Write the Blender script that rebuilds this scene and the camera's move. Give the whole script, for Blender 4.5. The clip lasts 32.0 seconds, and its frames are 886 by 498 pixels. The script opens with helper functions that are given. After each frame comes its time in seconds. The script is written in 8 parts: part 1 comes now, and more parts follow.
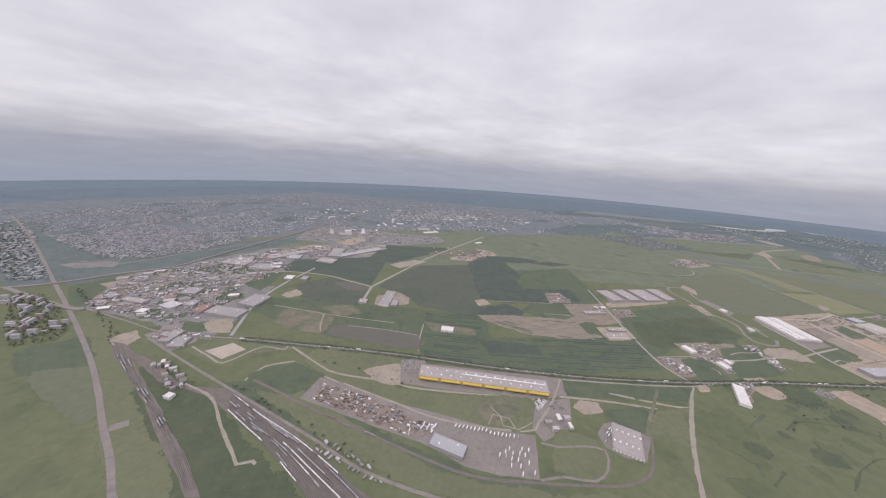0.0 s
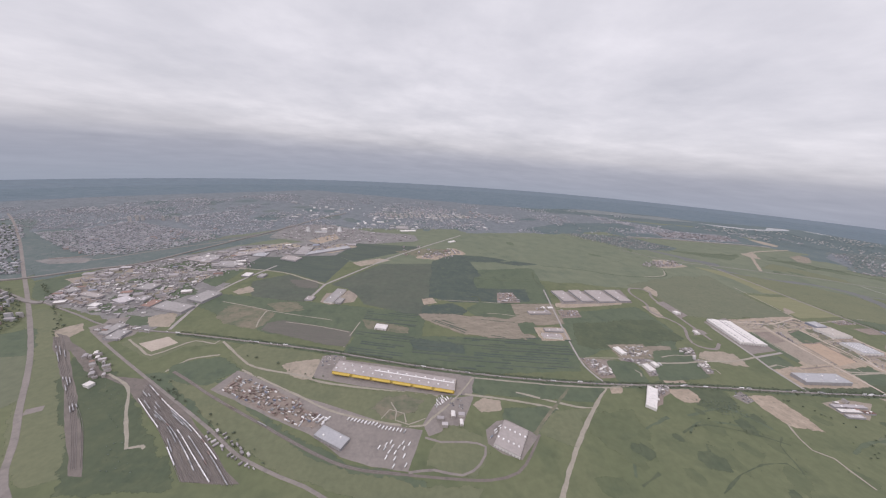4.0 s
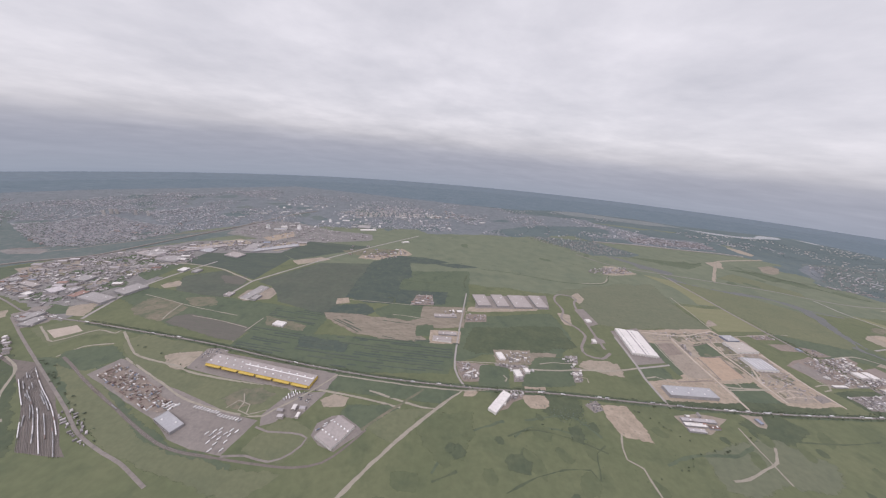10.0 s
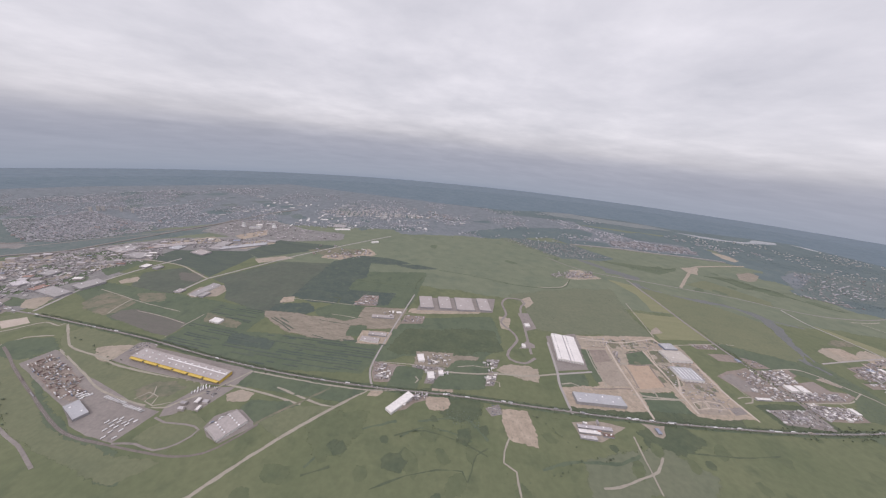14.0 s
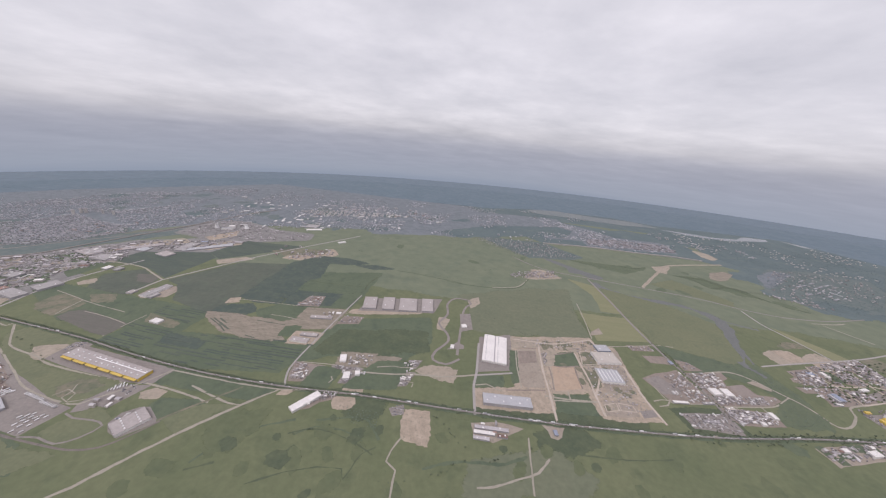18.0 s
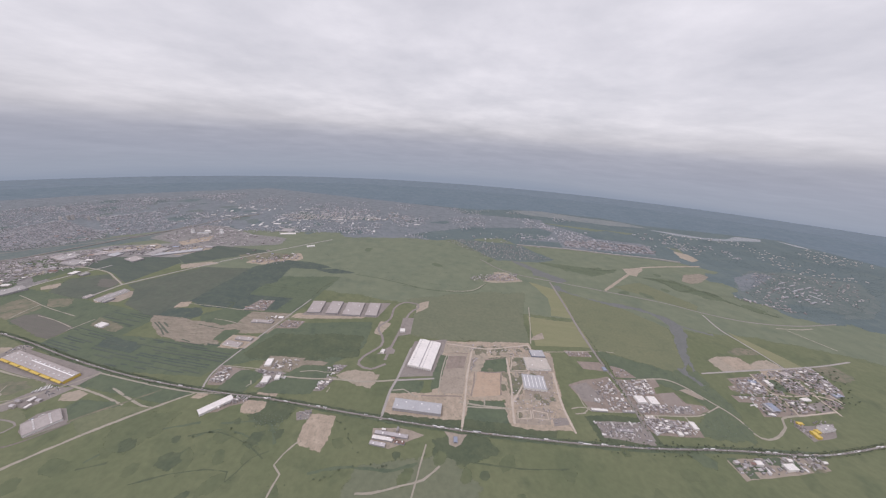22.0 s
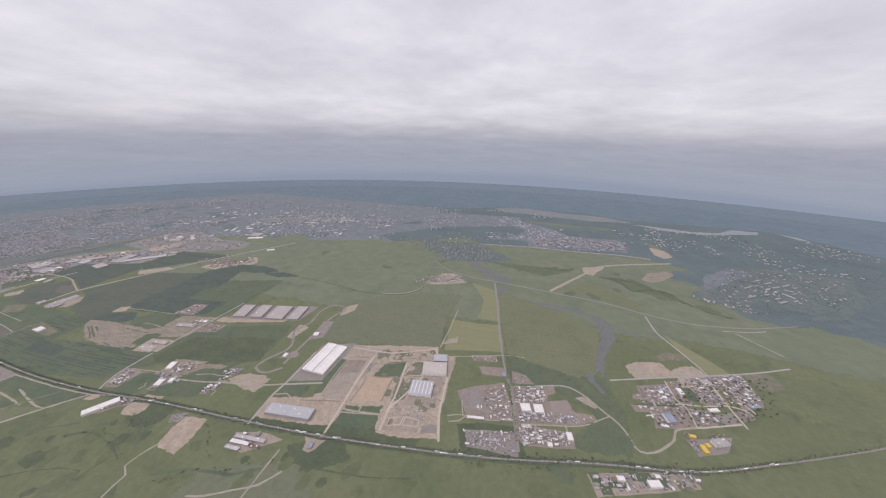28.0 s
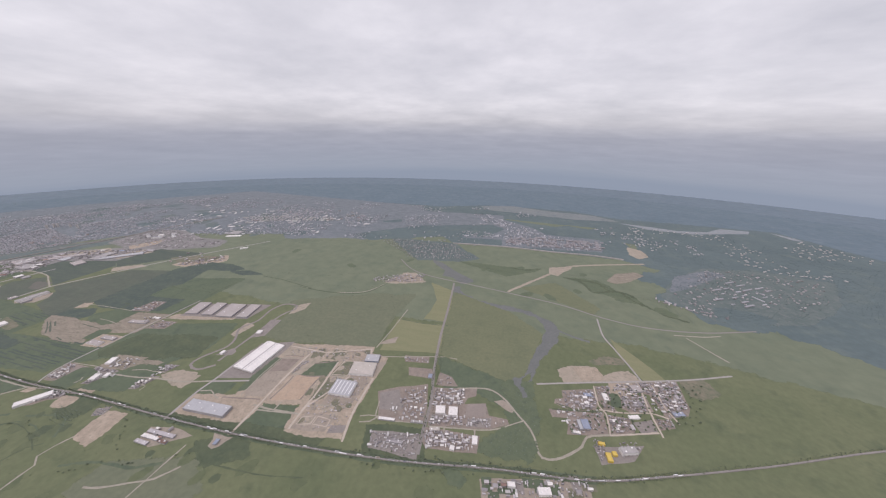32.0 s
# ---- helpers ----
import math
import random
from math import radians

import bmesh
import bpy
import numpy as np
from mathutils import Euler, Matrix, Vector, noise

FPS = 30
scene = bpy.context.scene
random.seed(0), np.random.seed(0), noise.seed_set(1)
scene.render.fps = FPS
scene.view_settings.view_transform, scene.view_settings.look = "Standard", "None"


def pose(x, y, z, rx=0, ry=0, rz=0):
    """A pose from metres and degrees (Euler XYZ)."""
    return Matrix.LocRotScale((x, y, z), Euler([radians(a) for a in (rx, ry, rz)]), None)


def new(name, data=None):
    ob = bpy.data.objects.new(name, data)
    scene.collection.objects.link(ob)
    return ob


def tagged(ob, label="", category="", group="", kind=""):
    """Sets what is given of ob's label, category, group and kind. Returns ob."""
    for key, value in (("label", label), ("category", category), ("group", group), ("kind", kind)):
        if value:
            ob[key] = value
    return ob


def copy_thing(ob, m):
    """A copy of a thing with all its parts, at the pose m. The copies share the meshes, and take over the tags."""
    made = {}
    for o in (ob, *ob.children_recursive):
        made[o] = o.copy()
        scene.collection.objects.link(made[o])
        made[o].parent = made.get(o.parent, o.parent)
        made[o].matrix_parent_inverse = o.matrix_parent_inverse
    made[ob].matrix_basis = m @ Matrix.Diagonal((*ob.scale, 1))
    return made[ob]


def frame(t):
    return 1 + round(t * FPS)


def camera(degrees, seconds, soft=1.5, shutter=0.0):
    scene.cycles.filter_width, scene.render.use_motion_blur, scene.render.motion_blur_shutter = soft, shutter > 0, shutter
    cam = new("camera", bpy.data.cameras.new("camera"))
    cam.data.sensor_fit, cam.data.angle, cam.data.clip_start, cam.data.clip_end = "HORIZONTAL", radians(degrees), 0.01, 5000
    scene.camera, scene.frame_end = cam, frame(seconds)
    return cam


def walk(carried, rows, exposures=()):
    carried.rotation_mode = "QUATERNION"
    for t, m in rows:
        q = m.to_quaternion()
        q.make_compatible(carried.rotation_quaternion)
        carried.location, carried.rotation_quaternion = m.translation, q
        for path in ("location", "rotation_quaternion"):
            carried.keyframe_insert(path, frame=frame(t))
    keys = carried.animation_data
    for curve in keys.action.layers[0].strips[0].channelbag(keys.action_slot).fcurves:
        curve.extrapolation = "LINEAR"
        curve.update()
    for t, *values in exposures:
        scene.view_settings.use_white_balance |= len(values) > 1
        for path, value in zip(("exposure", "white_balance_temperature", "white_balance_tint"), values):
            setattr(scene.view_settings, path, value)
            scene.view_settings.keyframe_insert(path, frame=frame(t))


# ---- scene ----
from mathutils.geometry import tessellate_polygon

cam = camera(110.0, 32.0, soft=1.2)
PATH = [
    (0, -0.00, -0.00, 239.98, -2.033, -16.420, -4.750),
    (0.5, 13.90, -1.49, 241.81, -1.819, -16.531, -4.653),
    (1, 27.84, -2.99, 243.72, -1.638, -16.626, -4.582),
    (1.5, 41.84, -4.48, 245.74, -1.325, -16.743, -4.524),
    (2, 55.93, -5.97, 247.92, -1.085, -16.882, -4.426),
    (2.5, 70.14, -7.45, 250.25, -0.770, -16.920, -4.539),
    (3, 84.49, -8.91, 252.75, -0.439, -17.090, -4.557),
    (3.5, 99.00, -10.36, 255.41, -0.150, -17.214, -4.535),
    (5.5, 157.71, -16.05, 266.64, 0.868, -17.138, -4.640),
    (6, 172.60, -17.41, 269.56, 1.227, -17.209, -4.636),
    (6.5, 187.68, -18.70, 272.56, 1.352, -17.336, -4.671),
    (7, 202.97, -19.91, 275.66, 1.670, -17.448, -4.742),
    (7.5, 218.46, -21.04, 278.82, 1.891, -17.531, -4.907),
    (8, 234.13, -22.07, 282.06, 2.134, -17.678, -5.107),
    (8.5, 249.99, -23.00, 285.35, 2.452, -17.918, -5.321),
    (9, 266.01, -23.83, 288.70, 2.731, -18.073, -5.530),
    (9.5, 282.19, -24.55, 292.10, 2.960, -18.093, -5.646),
    (10, 298.51, -25.15, 295.55, 2.963, -18.180, -5.449),
    (10.5, 314.98, -25.61, 299.03, 3.458, -18.365, -5.820),
    (11, 331.58, -25.94, 302.55, 3.811, -18.431, -5.879),
    (11.5, 348.32, -26.11, 306.09, 4.042, -18.489, -6.003),
    (12, 365.19, -26.14, 309.66, 4.265, -18.518, -5.998),
    (12.5, 382.19, -26.00, 313.24, 4.566, -18.648, -5.905),
    (13, 399.32, -25.70, 316.83, 4.825, -18.774, -5.839),
    (13.5, 416.58, -25.23, 320.43, 5.107, -18.850, -5.793),
    (14, 433.97, -24.57, 324.01, 5.304, -18.923, -5.760),
    (14.5, 451.48, -23.74, 327.58, 5.505, -19.062, -5.716),
    (16.5, 522.02, -19.64, 341.76, 6.106, -18.986, -5.329),
    (17, 539.74, -18.41, 345.23, 6.210, -19.078, -5.170),
    (17.5, 557.55, -16.97, 348.64, 6.636, -19.606, -5.041),
    (18, 575.45, -15.34, 351.95, 6.960, -19.797, -4.964),
    (18.5, 593.42, -13.52, 355.18, 7.265, -19.914, -5.075),
    (19, 611.47, -11.50, 358.31, 7.559, -20.119, -5.013),
    (19.5, 629.58, -9.30, 361.33, 7.819, -20.323, -4.905),
    (20, 647.75, -6.92, 364.25, 8.105, -20.392, -4.823),
    (20.5, 665.98, -4.35, 367.05, 8.287, -20.365, -4.633),
    (21, 684.27, -1.59, 369.73, 8.496, -20.235, -4.385),
    (21.5, 702.59, 1.36, 372.30, 8.739, -20.026, -4.157),
    (22, 720.94, 4.49, 374.73, 8.879, -19.993, -3.896),
    (22.5, 739.33, 7.81, 377.04, 9.014, -20.202, -3.616),
    (23, 757.72, 11.32, 379.22, 9.125, -20.652, -3.205),
    (23.5, 776.13, 15.00, 381.28, 9.475, -21.317, -2.978),
    (24, 794.53, 18.83, 383.21, 9.825, -21.716, -2.623),
    (24.5, 812.93, 22.82, 385.03, 10.187, -22.112, -2.312),
    (25, 831.32, 26.93, 386.74, 10.613, -22.188, -2.117),
    (25.5, 849.70, 31.16, 388.35, 11.021, -21.700, -1.932),
    (27.5, 923.12, 48.57, 394.42, 12.049, -20.656, -1.515),
    (28, 941.41, 53.03, 395.87, 12.311, -20.652, -1.467),
    (28.5, 959.62, 57.58, 397.27, 12.444, -20.412, -1.502),
    (29, 977.75, 62.21, 398.63, 12.755, -20.310, -1.472),
    (29.5, 995.80, 66.92, 399.94, 13.009, -20.359, -1.269),
    (30, 1013.76, 71.68, 401.23, 13.414, -20.788, -1.036),
    (30.5, 1031.65, 76.49, 402.50, 13.626, -21.173, -1.008),
    (31, 1049.47, 81.32, 403.75, 13.987, -21.196, -0.992),
    (31.5, 1067.25, 86.16, 405.00, 14.157, -21.177, -0.951),
    (32, 1085.00, 91.00, 406.25, 14.469, -21.319, -0.921),
]
EXPOSURE = -0.12
KELVIN, TINT = 6330.0, 12.0
walk(cam, [(t, pose(x, y, z, 90 + pitch, roll, yaw)) for t, x, y, z, yaw, pitch, roll in PATH], [(0.0, EXPOSURE, KELVIN, TINT), (32.0, EXPOSURE, KELVIN, TINT)])

# ---- sky and sun: a high overcast with a darker blue band of distant rain cloud above the horizon ----
SUN_EL, SUN_AZ = 52.0, 215.0
world = bpy.data.worlds.new("overcast")
scene.world = world
world.use_nodes = True
wn, wl = world.node_tree.nodes, world.node_tree.links
wn.clear()


def wnode(kind, **props):
    n = wn.new(kind)
    for k, v in props.items():
        if k == "operation":
            n.operation = v
        elif k == "blend":
            n.data_type = "RGBA"
            n.blend_type = v
    return n


def wmath(op, a, b=None, c=None):
    n = wnode("ShaderNodeMath", operation=op)
    for i, v in enumerate((a, b, c)):
        if v is None:
            continue
        if isinstance(v, (int, float)):
            n.inputs[i].default_value = v
        else:
            wl.new(v, n.inputs[i])
    return n.outputs[0]


def wramp(fac, stops):
    n = wn.new("ShaderNodeValToRGB")
    wl.new(fac, n.inputs[0])
    while len(n.color_ramp.elements) < len(stops):
        n.color_ramp.elements.new(0.5)
    for e, (p, c) in zip(n.color_ramp.elements, stops):
        e.position, e.color = p, (*c, 1)
    return n.outputs[0]


def wmix(fac, a, b, blend="MIX"):
    n = wnode("ShaderNodeMix", blend=blend)
    for i, v in ((0, fac), (6, a), (7, b)):
        if isinstance(v, (int, float)):
            n.inputs[i].default_value = v
        elif isinstance(v, tuple):
            n.inputs[i].default_value = (*v, 1)
        else:
            wl.new(v, n.inputs[i])
    return n.outputs[2]


def wnoise(vec, scale, detail, rough=0.55):
    n = wn.new("ShaderNodeTexNoise")
    n.inputs["Scale"].default_value, n.inputs["Detail"].default_value, n.inputs["Roughness"].default_value = scale, detail, rough
    wl.new(vec, n.inputs["Vector"])
    return n.outputs["Fac"]


tc = wn.new("ShaderNodeTexCoord")
sep = wn.new("ShaderNodeSeparateXYZ")
wl.new(tc.outputs["Generated"], sep.inputs[0])
dx, dy = sep.outputs[:2]
# height above the far edge of the land, which lies below eye level
dz = wmath("ADD", sep.outputs[2], 0.13)
up = wmath("MAXIMUM", dz, 0.0)
# the cloud deck as a flat layer: its pattern shrinks towards the horizon
den = wmath("ADD", up, 0.06)
deck = wn.new("ShaderNodeCombineXYZ")
wl.new(wmath("DIVIDE", dx, den), deck.inputs[0])
wl.new(wmath("DIVIDE", dy, den), deck.inputs[1])
big = wnoise(deck.outputs[0], 0.62, 6, 0.6)
fine = wnoise(deck.outputs[0], 1.7, 6, 0.55)
# long soft streaks near the horizon
streak = wn.new("ShaderNodeCombineXYZ")
wl.new(wmath("MULTIPLY", dx, 1.3), streak.inputs[0])
wl.new(wmath("MULTIPLY", dy, 1.3), streak.inputs[1])
wl.new(wmath("MULTIPLY", dz, 16.0), streak.inputs[2])
band = wnoise(streak.outputs[0], 1.6, 5, 0.5)
edge = wmath("ADD", dz, wmath("MULTIPLY", wmath("SUBTRACT", band, 0.5), 0.03))
low = wramp(edge, [(0.0, (0.328, 0.373, 0.462)), (0.022, (0.382, 0.416, 0.495)), (0.07, (0.412, 0.430, 0.506)), (0.11, (0.446, 0.454, 0.522)), (0.145, (0.645, 0.63, 0.67)), (0.20, (0.83, 0.80, 0.835)), (0.5, (0.83, 0.805, 0.845)), (1.0, (1.24, 1.16, 1.34))])
shade = wramp(wmath("ADD", wmath("MULTIPLY", big, 0.55), wmath("MULTIPLY", fine, 0.45)), [(0.32, (0.80, 0.81, 0.83)), (0.5, (0.98, 0.98, 0.985)), (0.66, (1.17, 1.16, 1.15))])
calm = wmath("MINIMUM", wmath("MULTIPLY", up, 6.0), 1.0)
cloud = wmix(calm, low, wmix(1.0, low, shade, "MULTIPLY"))
sky = wn.new("ShaderNodeTexSky")
sky.sky_type, sky.sun_disc, sky.sun_elevation, sky.sun_rotation = "NISHITA", False, radians(SUN_EL), radians(SUN_AZ)
air = wmix(1.0, sky.outputs[0], (0.1, 0.1, 0.1), "MULTIPLY")
seen = wmix(0.94, air, cloud)
bg = wn.new("ShaderNodeBackground")
wl.new(seen, bg.inputs[0])
wo = wn.new("ShaderNodeOutputWorld")
wl.new(bg.outputs[0], wo.inputs[0])
sun = new("sun", bpy.data.lights.new("sun", "SUN"))
sun.data.energy, sun.data.angle, sun.data.color = 1.5, radians(16), (1.0, 0.92, 0.89)
sun.matrix_world = pose(0, 0, 600, 90 - SUN_EL, 0, 180 - SUN_AZ)


# ---- materials ----
def surface(name, a, b, size=40.0, grain=4.0, rough=0.9, third=None, island=0.0, per_object=0.0, metal=0.0, bump=0.0, stretch=None, contrast=1.0, soft=False):
    """Two or three colours mixed by noise at two scales, in metres; island and per_object: how far pieces differ."""
    m = bpy.data.materials.new(name)
    m.use_nodes = True
    nodes, links = m.node_tree.nodes, m.node_tree.links
    bsdf = nodes["Principled BSDF"]
    bsdf.inputs["Roughness"].default_value, bsdf.inputs["Metallic"].default_value = rough, metal
    geo = nodes.new("ShaderNodeNewGeometry")
    vec = geo.outputs["Position"]
    if stretch:
        mp = nodes.new("ShaderNodeMapping")
        mp.inputs["Rotation"].default_value[2] = radians(stretch[0])
        mp.inputs["Scale"].default_value = (1.0, stretch[1], 1.0)
        links.new(vec, mp.inputs[0])
        vec = mp.outputs[0]

    def noise_at(metres, detail):
        n = nodes.new("ShaderNodeTexNoise")
        n.inputs["Scale"].default_value, n.inputs["Detail"].default_value, n.inputs["Roughness"].default_value = 1.0 / metres, detail, 0.62
        links.new(vec, n.inputs["Vector"])
        return n.outputs["Fac"]

    def ramp(fac, lo, hi):
        r = nodes.new("ShaderNodeMapRange")
        r.inputs["From Min"].default_value, r.inputs["From Max"].default_value = lo, hi
        links.new(fac, r.inputs["Value"])
        return r.outputs["Result"]

    def mix(fac, c, d, blend="MIX"):
        n = nodes.new("ShaderNodeMix")
        n.data_type, n.blend_type = "RGBA", blend
        for i, v in ((0, fac), (6, c), (7, d)):
            if isinstance(v, tuple):
                n.inputs[i].default_value = (*v, 1)
            elif isinstance(v, float):
                n.inputs[i].default_value = v
            else:
                links.new(v, n.inputs[i])
        return n.outputs[2]

    w = 0.2 / contrast
    col = mix(ramp(noise_at(size, 5), 0.5 - w, 0.5 + w), a, b)
    if third:
        col = mix(ramp(noise_at(size * 0.37, 4), 0.52, 0.72), col, third)
    g = mix(ramp(noise_at(grain, 4), 0.25, 0.75), (0.87, 0.88, 0.88), (1.13, 1.12, 1.12))
    col = mix(1.0, col, g, "MULTIPLY")
    for amount, source in ((island, geo.outputs["Random Per Island"]), (per_object, None)):
        if amount:
            if source is None:
                source = nodes.new("ShaderNodeObjectInfo").outputs["Random"]
            k = mix(ramp(source, 0.0, 1.0), (1 - amount,) * 3, (1 + amount,) * 3)
            col = mix(1.0, col, k, "MULTIPLY")
    links.new(col, bsdf.inputs["Base Color"])
    if bump:
        bp = nodes.new("ShaderNodeBump")
        bp.inputs["Strength"].default_value, bp.inputs["Distance"].default_value = 0.6, bump
        links.new(noise_at(grain, 3), bp.inputs["Height"])
        links.new(bp.outputs[0], bsdf.inputs["Normal"])
    if soft:
        # plant cover and loose earth thin out unevenly towards their rim
        at = nodes.new("ShaderNodeAttribute")
        at.attribute_name = "cover"
        spread = nodes.new("ShaderNodeMath")
        spread.operation = "MULTIPLY_ADD"
        links.new(noise_at(9.0, 5), spread.inputs[0])
        spread.inputs[1].default_value = 1.5
        links.new(at.outputs["Fac"], spread.inputs[2])
        thin = nodes.new("ShaderNodeBsdfTransparent")
        blend = nodes.new("ShaderNodeMixShader")
        links.new(ramp(spread.outputs[0], 1.2, 1.225), blend.inputs[0])
        links.new(thin.outputs[0], blend.inputs[1])
        links.new(bsdf.outputs[0], blend.inputs[2])
        links.new(blend.outputs[0], nodes["Material Output"].inputs["Surface"])
        SOFT.add(m.name)
    return m


SOFT = set()
MEADOW = surface("meadow", (0.104, 0.124, 0.062), (0.132, 0.146, 0.076), 110, 8, third=(0.086, 0.106, 0.056), bump=0.4)
PASTURE = surface("pasture", (0.124, 0.139, 0.078), (0.144, 0.154, 0.086), 90, 5, third=(0.114, 0.130, 0.074), soft=True)
LUSH = surface("lush_grass", (0.080, 0.105, 0.064), (0.101, 0.124, 0.074), 60, 6, third=(0.069, 0.092, 0.060), soft=True)
SCRUB = surface("scrub", (0.064, 0.084, 0.049), (0.085, 0.103, 0.057), 30, 5, third=(0.094, 0.110, 0.060), contrast=1.2, soft=True)
# blue in the crop green is raised to paint in mid-distance haze
CROP = surface("dark_crop", (0.062, 0.082, 0.066), (0.080, 0.098, 0.074), 110, 8, stretch=(12, 4.0), third=(0.088, 0.108, 0.074), contrast=1.3)
PLOUGH = surface("ploughed_soil", (0.078, 0.093, 0.070), (0.093, 0.105, 0.077), 60, 9, third=(0.096, 0.116, 0.080), contrast=1.4, soft=True)
WETFIELD = surface("dark_wet_field", (0.056, 0.077, 0.064), (0.074, 0.094, 0.072), 34, 6, third=(0.088, 0.108, 0.074), contrast=1.3, soft=True)
DUGFIELD = surface("bare_dug_field", (0.196, 0.172, 0.130), (0.258, 0.224, 0.172), 26, 4, third=(0.130, 0.132, 0.092), contrast=1.4, stretch=(-4, 3.0), soft=True)
SOIL = surface("grey_brown_soil", (0.112, 0.108, 0.090), (0.132, 0.126, 0.104), 40, 4, stretch=(-8, 5.0), third=(0.102, 0.112, 0.080), soft=True)
STRAW = surface("pale_crop", (0.168, 0.178, 0.094), (0.20, 0.198, 0.11), 70, 6, stretch=(-5, 6.0))
BROWN = surface("dry_grass", (0.104, 0.120, 0.074), (0.205, 0.178, 0.128), 22, 5, third=(0.094, 0.112, 0.066), soft=True)
HEATH = surface("brownish_meadow", (0.122, 0.138, 0.086), (0.136, 0.147, 0.092), 60, 7, third=(0.116, 0.132, 0.082), soft=True)
SAND = surface("sandy_earth", (0.275, 0.238, 0.182), (0.328, 0.286, 0.222), 22, 4, third=(0.205, 0.187, 0.138), soft=True)
SITE = surface("building_site_earth", (0.275, 0.230, 0.172), (0.365, 0.306, 0.233), 11, 2.5, third=(0.212, 0.186, 0.138), contrast=1.3, soft=True)
YARD = surface("brown_yard_ground", (0.200, 0.166, 0.136), (0.250, 0.210, 0.174), 14, 2.5, third=(0.150, 0.140, 0.114), contrast=1.4)
BARE = surface("bare_brown_ground", (0.215, 0.186, 0.160), (0.245, 0.212, 0.182), 25, 3)
HAUL = surface("haul_road_earth", (0.365, 0.318, 0.258), (0.43, 0.375, 0.308), 10, 2)
REDSAND = surface("ochre_earth", (0.338, 0.260, 0.186), (0.38, 0.296, 0.213), 18, 3, third=(0.285, 0.234, 0.178))
GREYDIRT = surface("grey_gravel", (0.252, 0.217, 0.172), (0.296, 0.257, 0.205), 20, 3, third=(0.208, 0.184, 0.144), contrast=1.3)
ASPHALT = surface("worn_asphalt", (0.200, 0.180, 0.160), (0.238, 0.215, 0.190), 26, 3, third=(0.168, 0.152, 0.136))
WORKS = surface("works_ground", (0.172, 0.166, 0.156), (0.225, 0.216, 0.200), 24, 3, third=(0.128, 0.138, 0.118), contrast=1.6, soft=True)
ROAD = surface("road_asphalt", (0.200, 0.184, 0.166), (0.240, 0.222, 0.200), 40, 3)
CONCRETE = surface("concrete_slab", (0.275, 0.258, 0.235), (0.325, 0.305, 0.28), 15, 2)
TRACK = surface("dirt_track", (0.255, 0.235, 0.185), (0.32, 0.295, 0.235), 12, 2, soft=True)
BALLAST = surface("railway_ballast", (0.142, 0.126, 0.108), (0.178, 0.156, 0.134), 18, 2, third=(0.116, 0.108, 0.092), contrast=1.3)
# city and far wood ground carry a blue tint painted for distance haze
CITYGROUND = surface("hazed_town_ground", (0.126, 0.145, 0.150), (0.166, 0.181, 0.190), 30, 5, third=(0.096, 0.122, 0.120), contrast=1.5, soft=True)
FARWOOD = surface("hazed_far_wood", (0.082, 0.113, 0.112), (0.098, 0.130, 0.126), 160, 14, third=(0.114, 0.143, 0.128), contrast=1.5, soft=True)
# horizon woods: blue haze is painted into these colours, stronger farther out
BLUEHAZEWOOD = surface("haze_blue_wood", (0.096, 0.136, 0.157), (0.110, 0.150, 0.170), 130, 25, third=(0.122, 0.158, 0.174), contrast=1.6, soft=True)
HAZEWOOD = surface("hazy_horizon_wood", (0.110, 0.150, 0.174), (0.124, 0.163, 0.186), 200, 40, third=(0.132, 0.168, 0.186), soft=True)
LAKE = surface("still_lake_water", (0.10, 0.118, 0.125), (0.115, 0.132, 0.140), 60, 9, rough=0.12)
WATER = surface("river_water", (0.118, 0.126, 0.116), (0.138, 0.144, 0.133), 30, 5, rough=0.85, soft=True)
LEAF = surface("foliage", (0.088, 0.108, 0.070), (0.110, 0.130, 0.080), 14, 1.5, island=0.3)
# crowns of distant trees: leaf green with bluish haze painted in
FARLEAF = surface("hazed_far_foliage", (0.092, 0.128, 0.130), (0.112, 0.148, 0.146), 60, 6, island=0.25)
# far meadow: a lighter, bluer green, with distance haze mixed into the colour
FARMEADOW = surface("hazed_far_meadow", (0.126, 0.149, 0.096), (0.143, 0.163, 0.104), 150, 30, third=(0.112, 0.136, 0.090), soft=True)
# wooded ground of far towns, its green blued to paint in haze
TOWNWOOD = surface("hazed_wooded_ground", (0.088, 0.118, 0.108), (0.116, 0.141, 0.128), 40, 6, third=(0.148, 0.160, 0.150), contrast=1.4, soft=True)
DAMP = surface("damp_meadow", (0.092, 0.112, 0.058), (0.112, 0.128, 0.066), 50, 7, third=(0.080, 0.100, 0.054), soft=True)
MARSH = surface("marsh_grass", (0.088, 0.112, 0.066), (0.106, 0.128, 0.074), 30, 5, third=(0.078, 0.100, 0.064), contrast=1.3, soft=True)
MARSHLEAF = surface("marsh_foliage", (0.116, 0.146, 0.116), (0.141, 0.168, 0.130), 20, 3, island=0.25)
# open land greyed and blued to paint in the haze of distance
FARPALE = surface("hazed_open_land", (0.150, 0.172, 0.168), (0.180, 0.195, 0.185), 120, 14, third=(0.122, 0.150, 0.155), soft=True)
BARK = surface("bark", (0.09, 0.07, 0.05), (0.12, 0.095, 0.07), 2, 0.3)
WHITEROOF = surface("white_roof_sheet", (0.60, 0.575, 0.535), (0.68, 0.655, 0.61), 25, 3, rough=0.6)
GREYROOF = surface("grey_roof_felt", (0.285, 0.272, 0.256), (0.335, 0.32, 0.302), 25, 3)
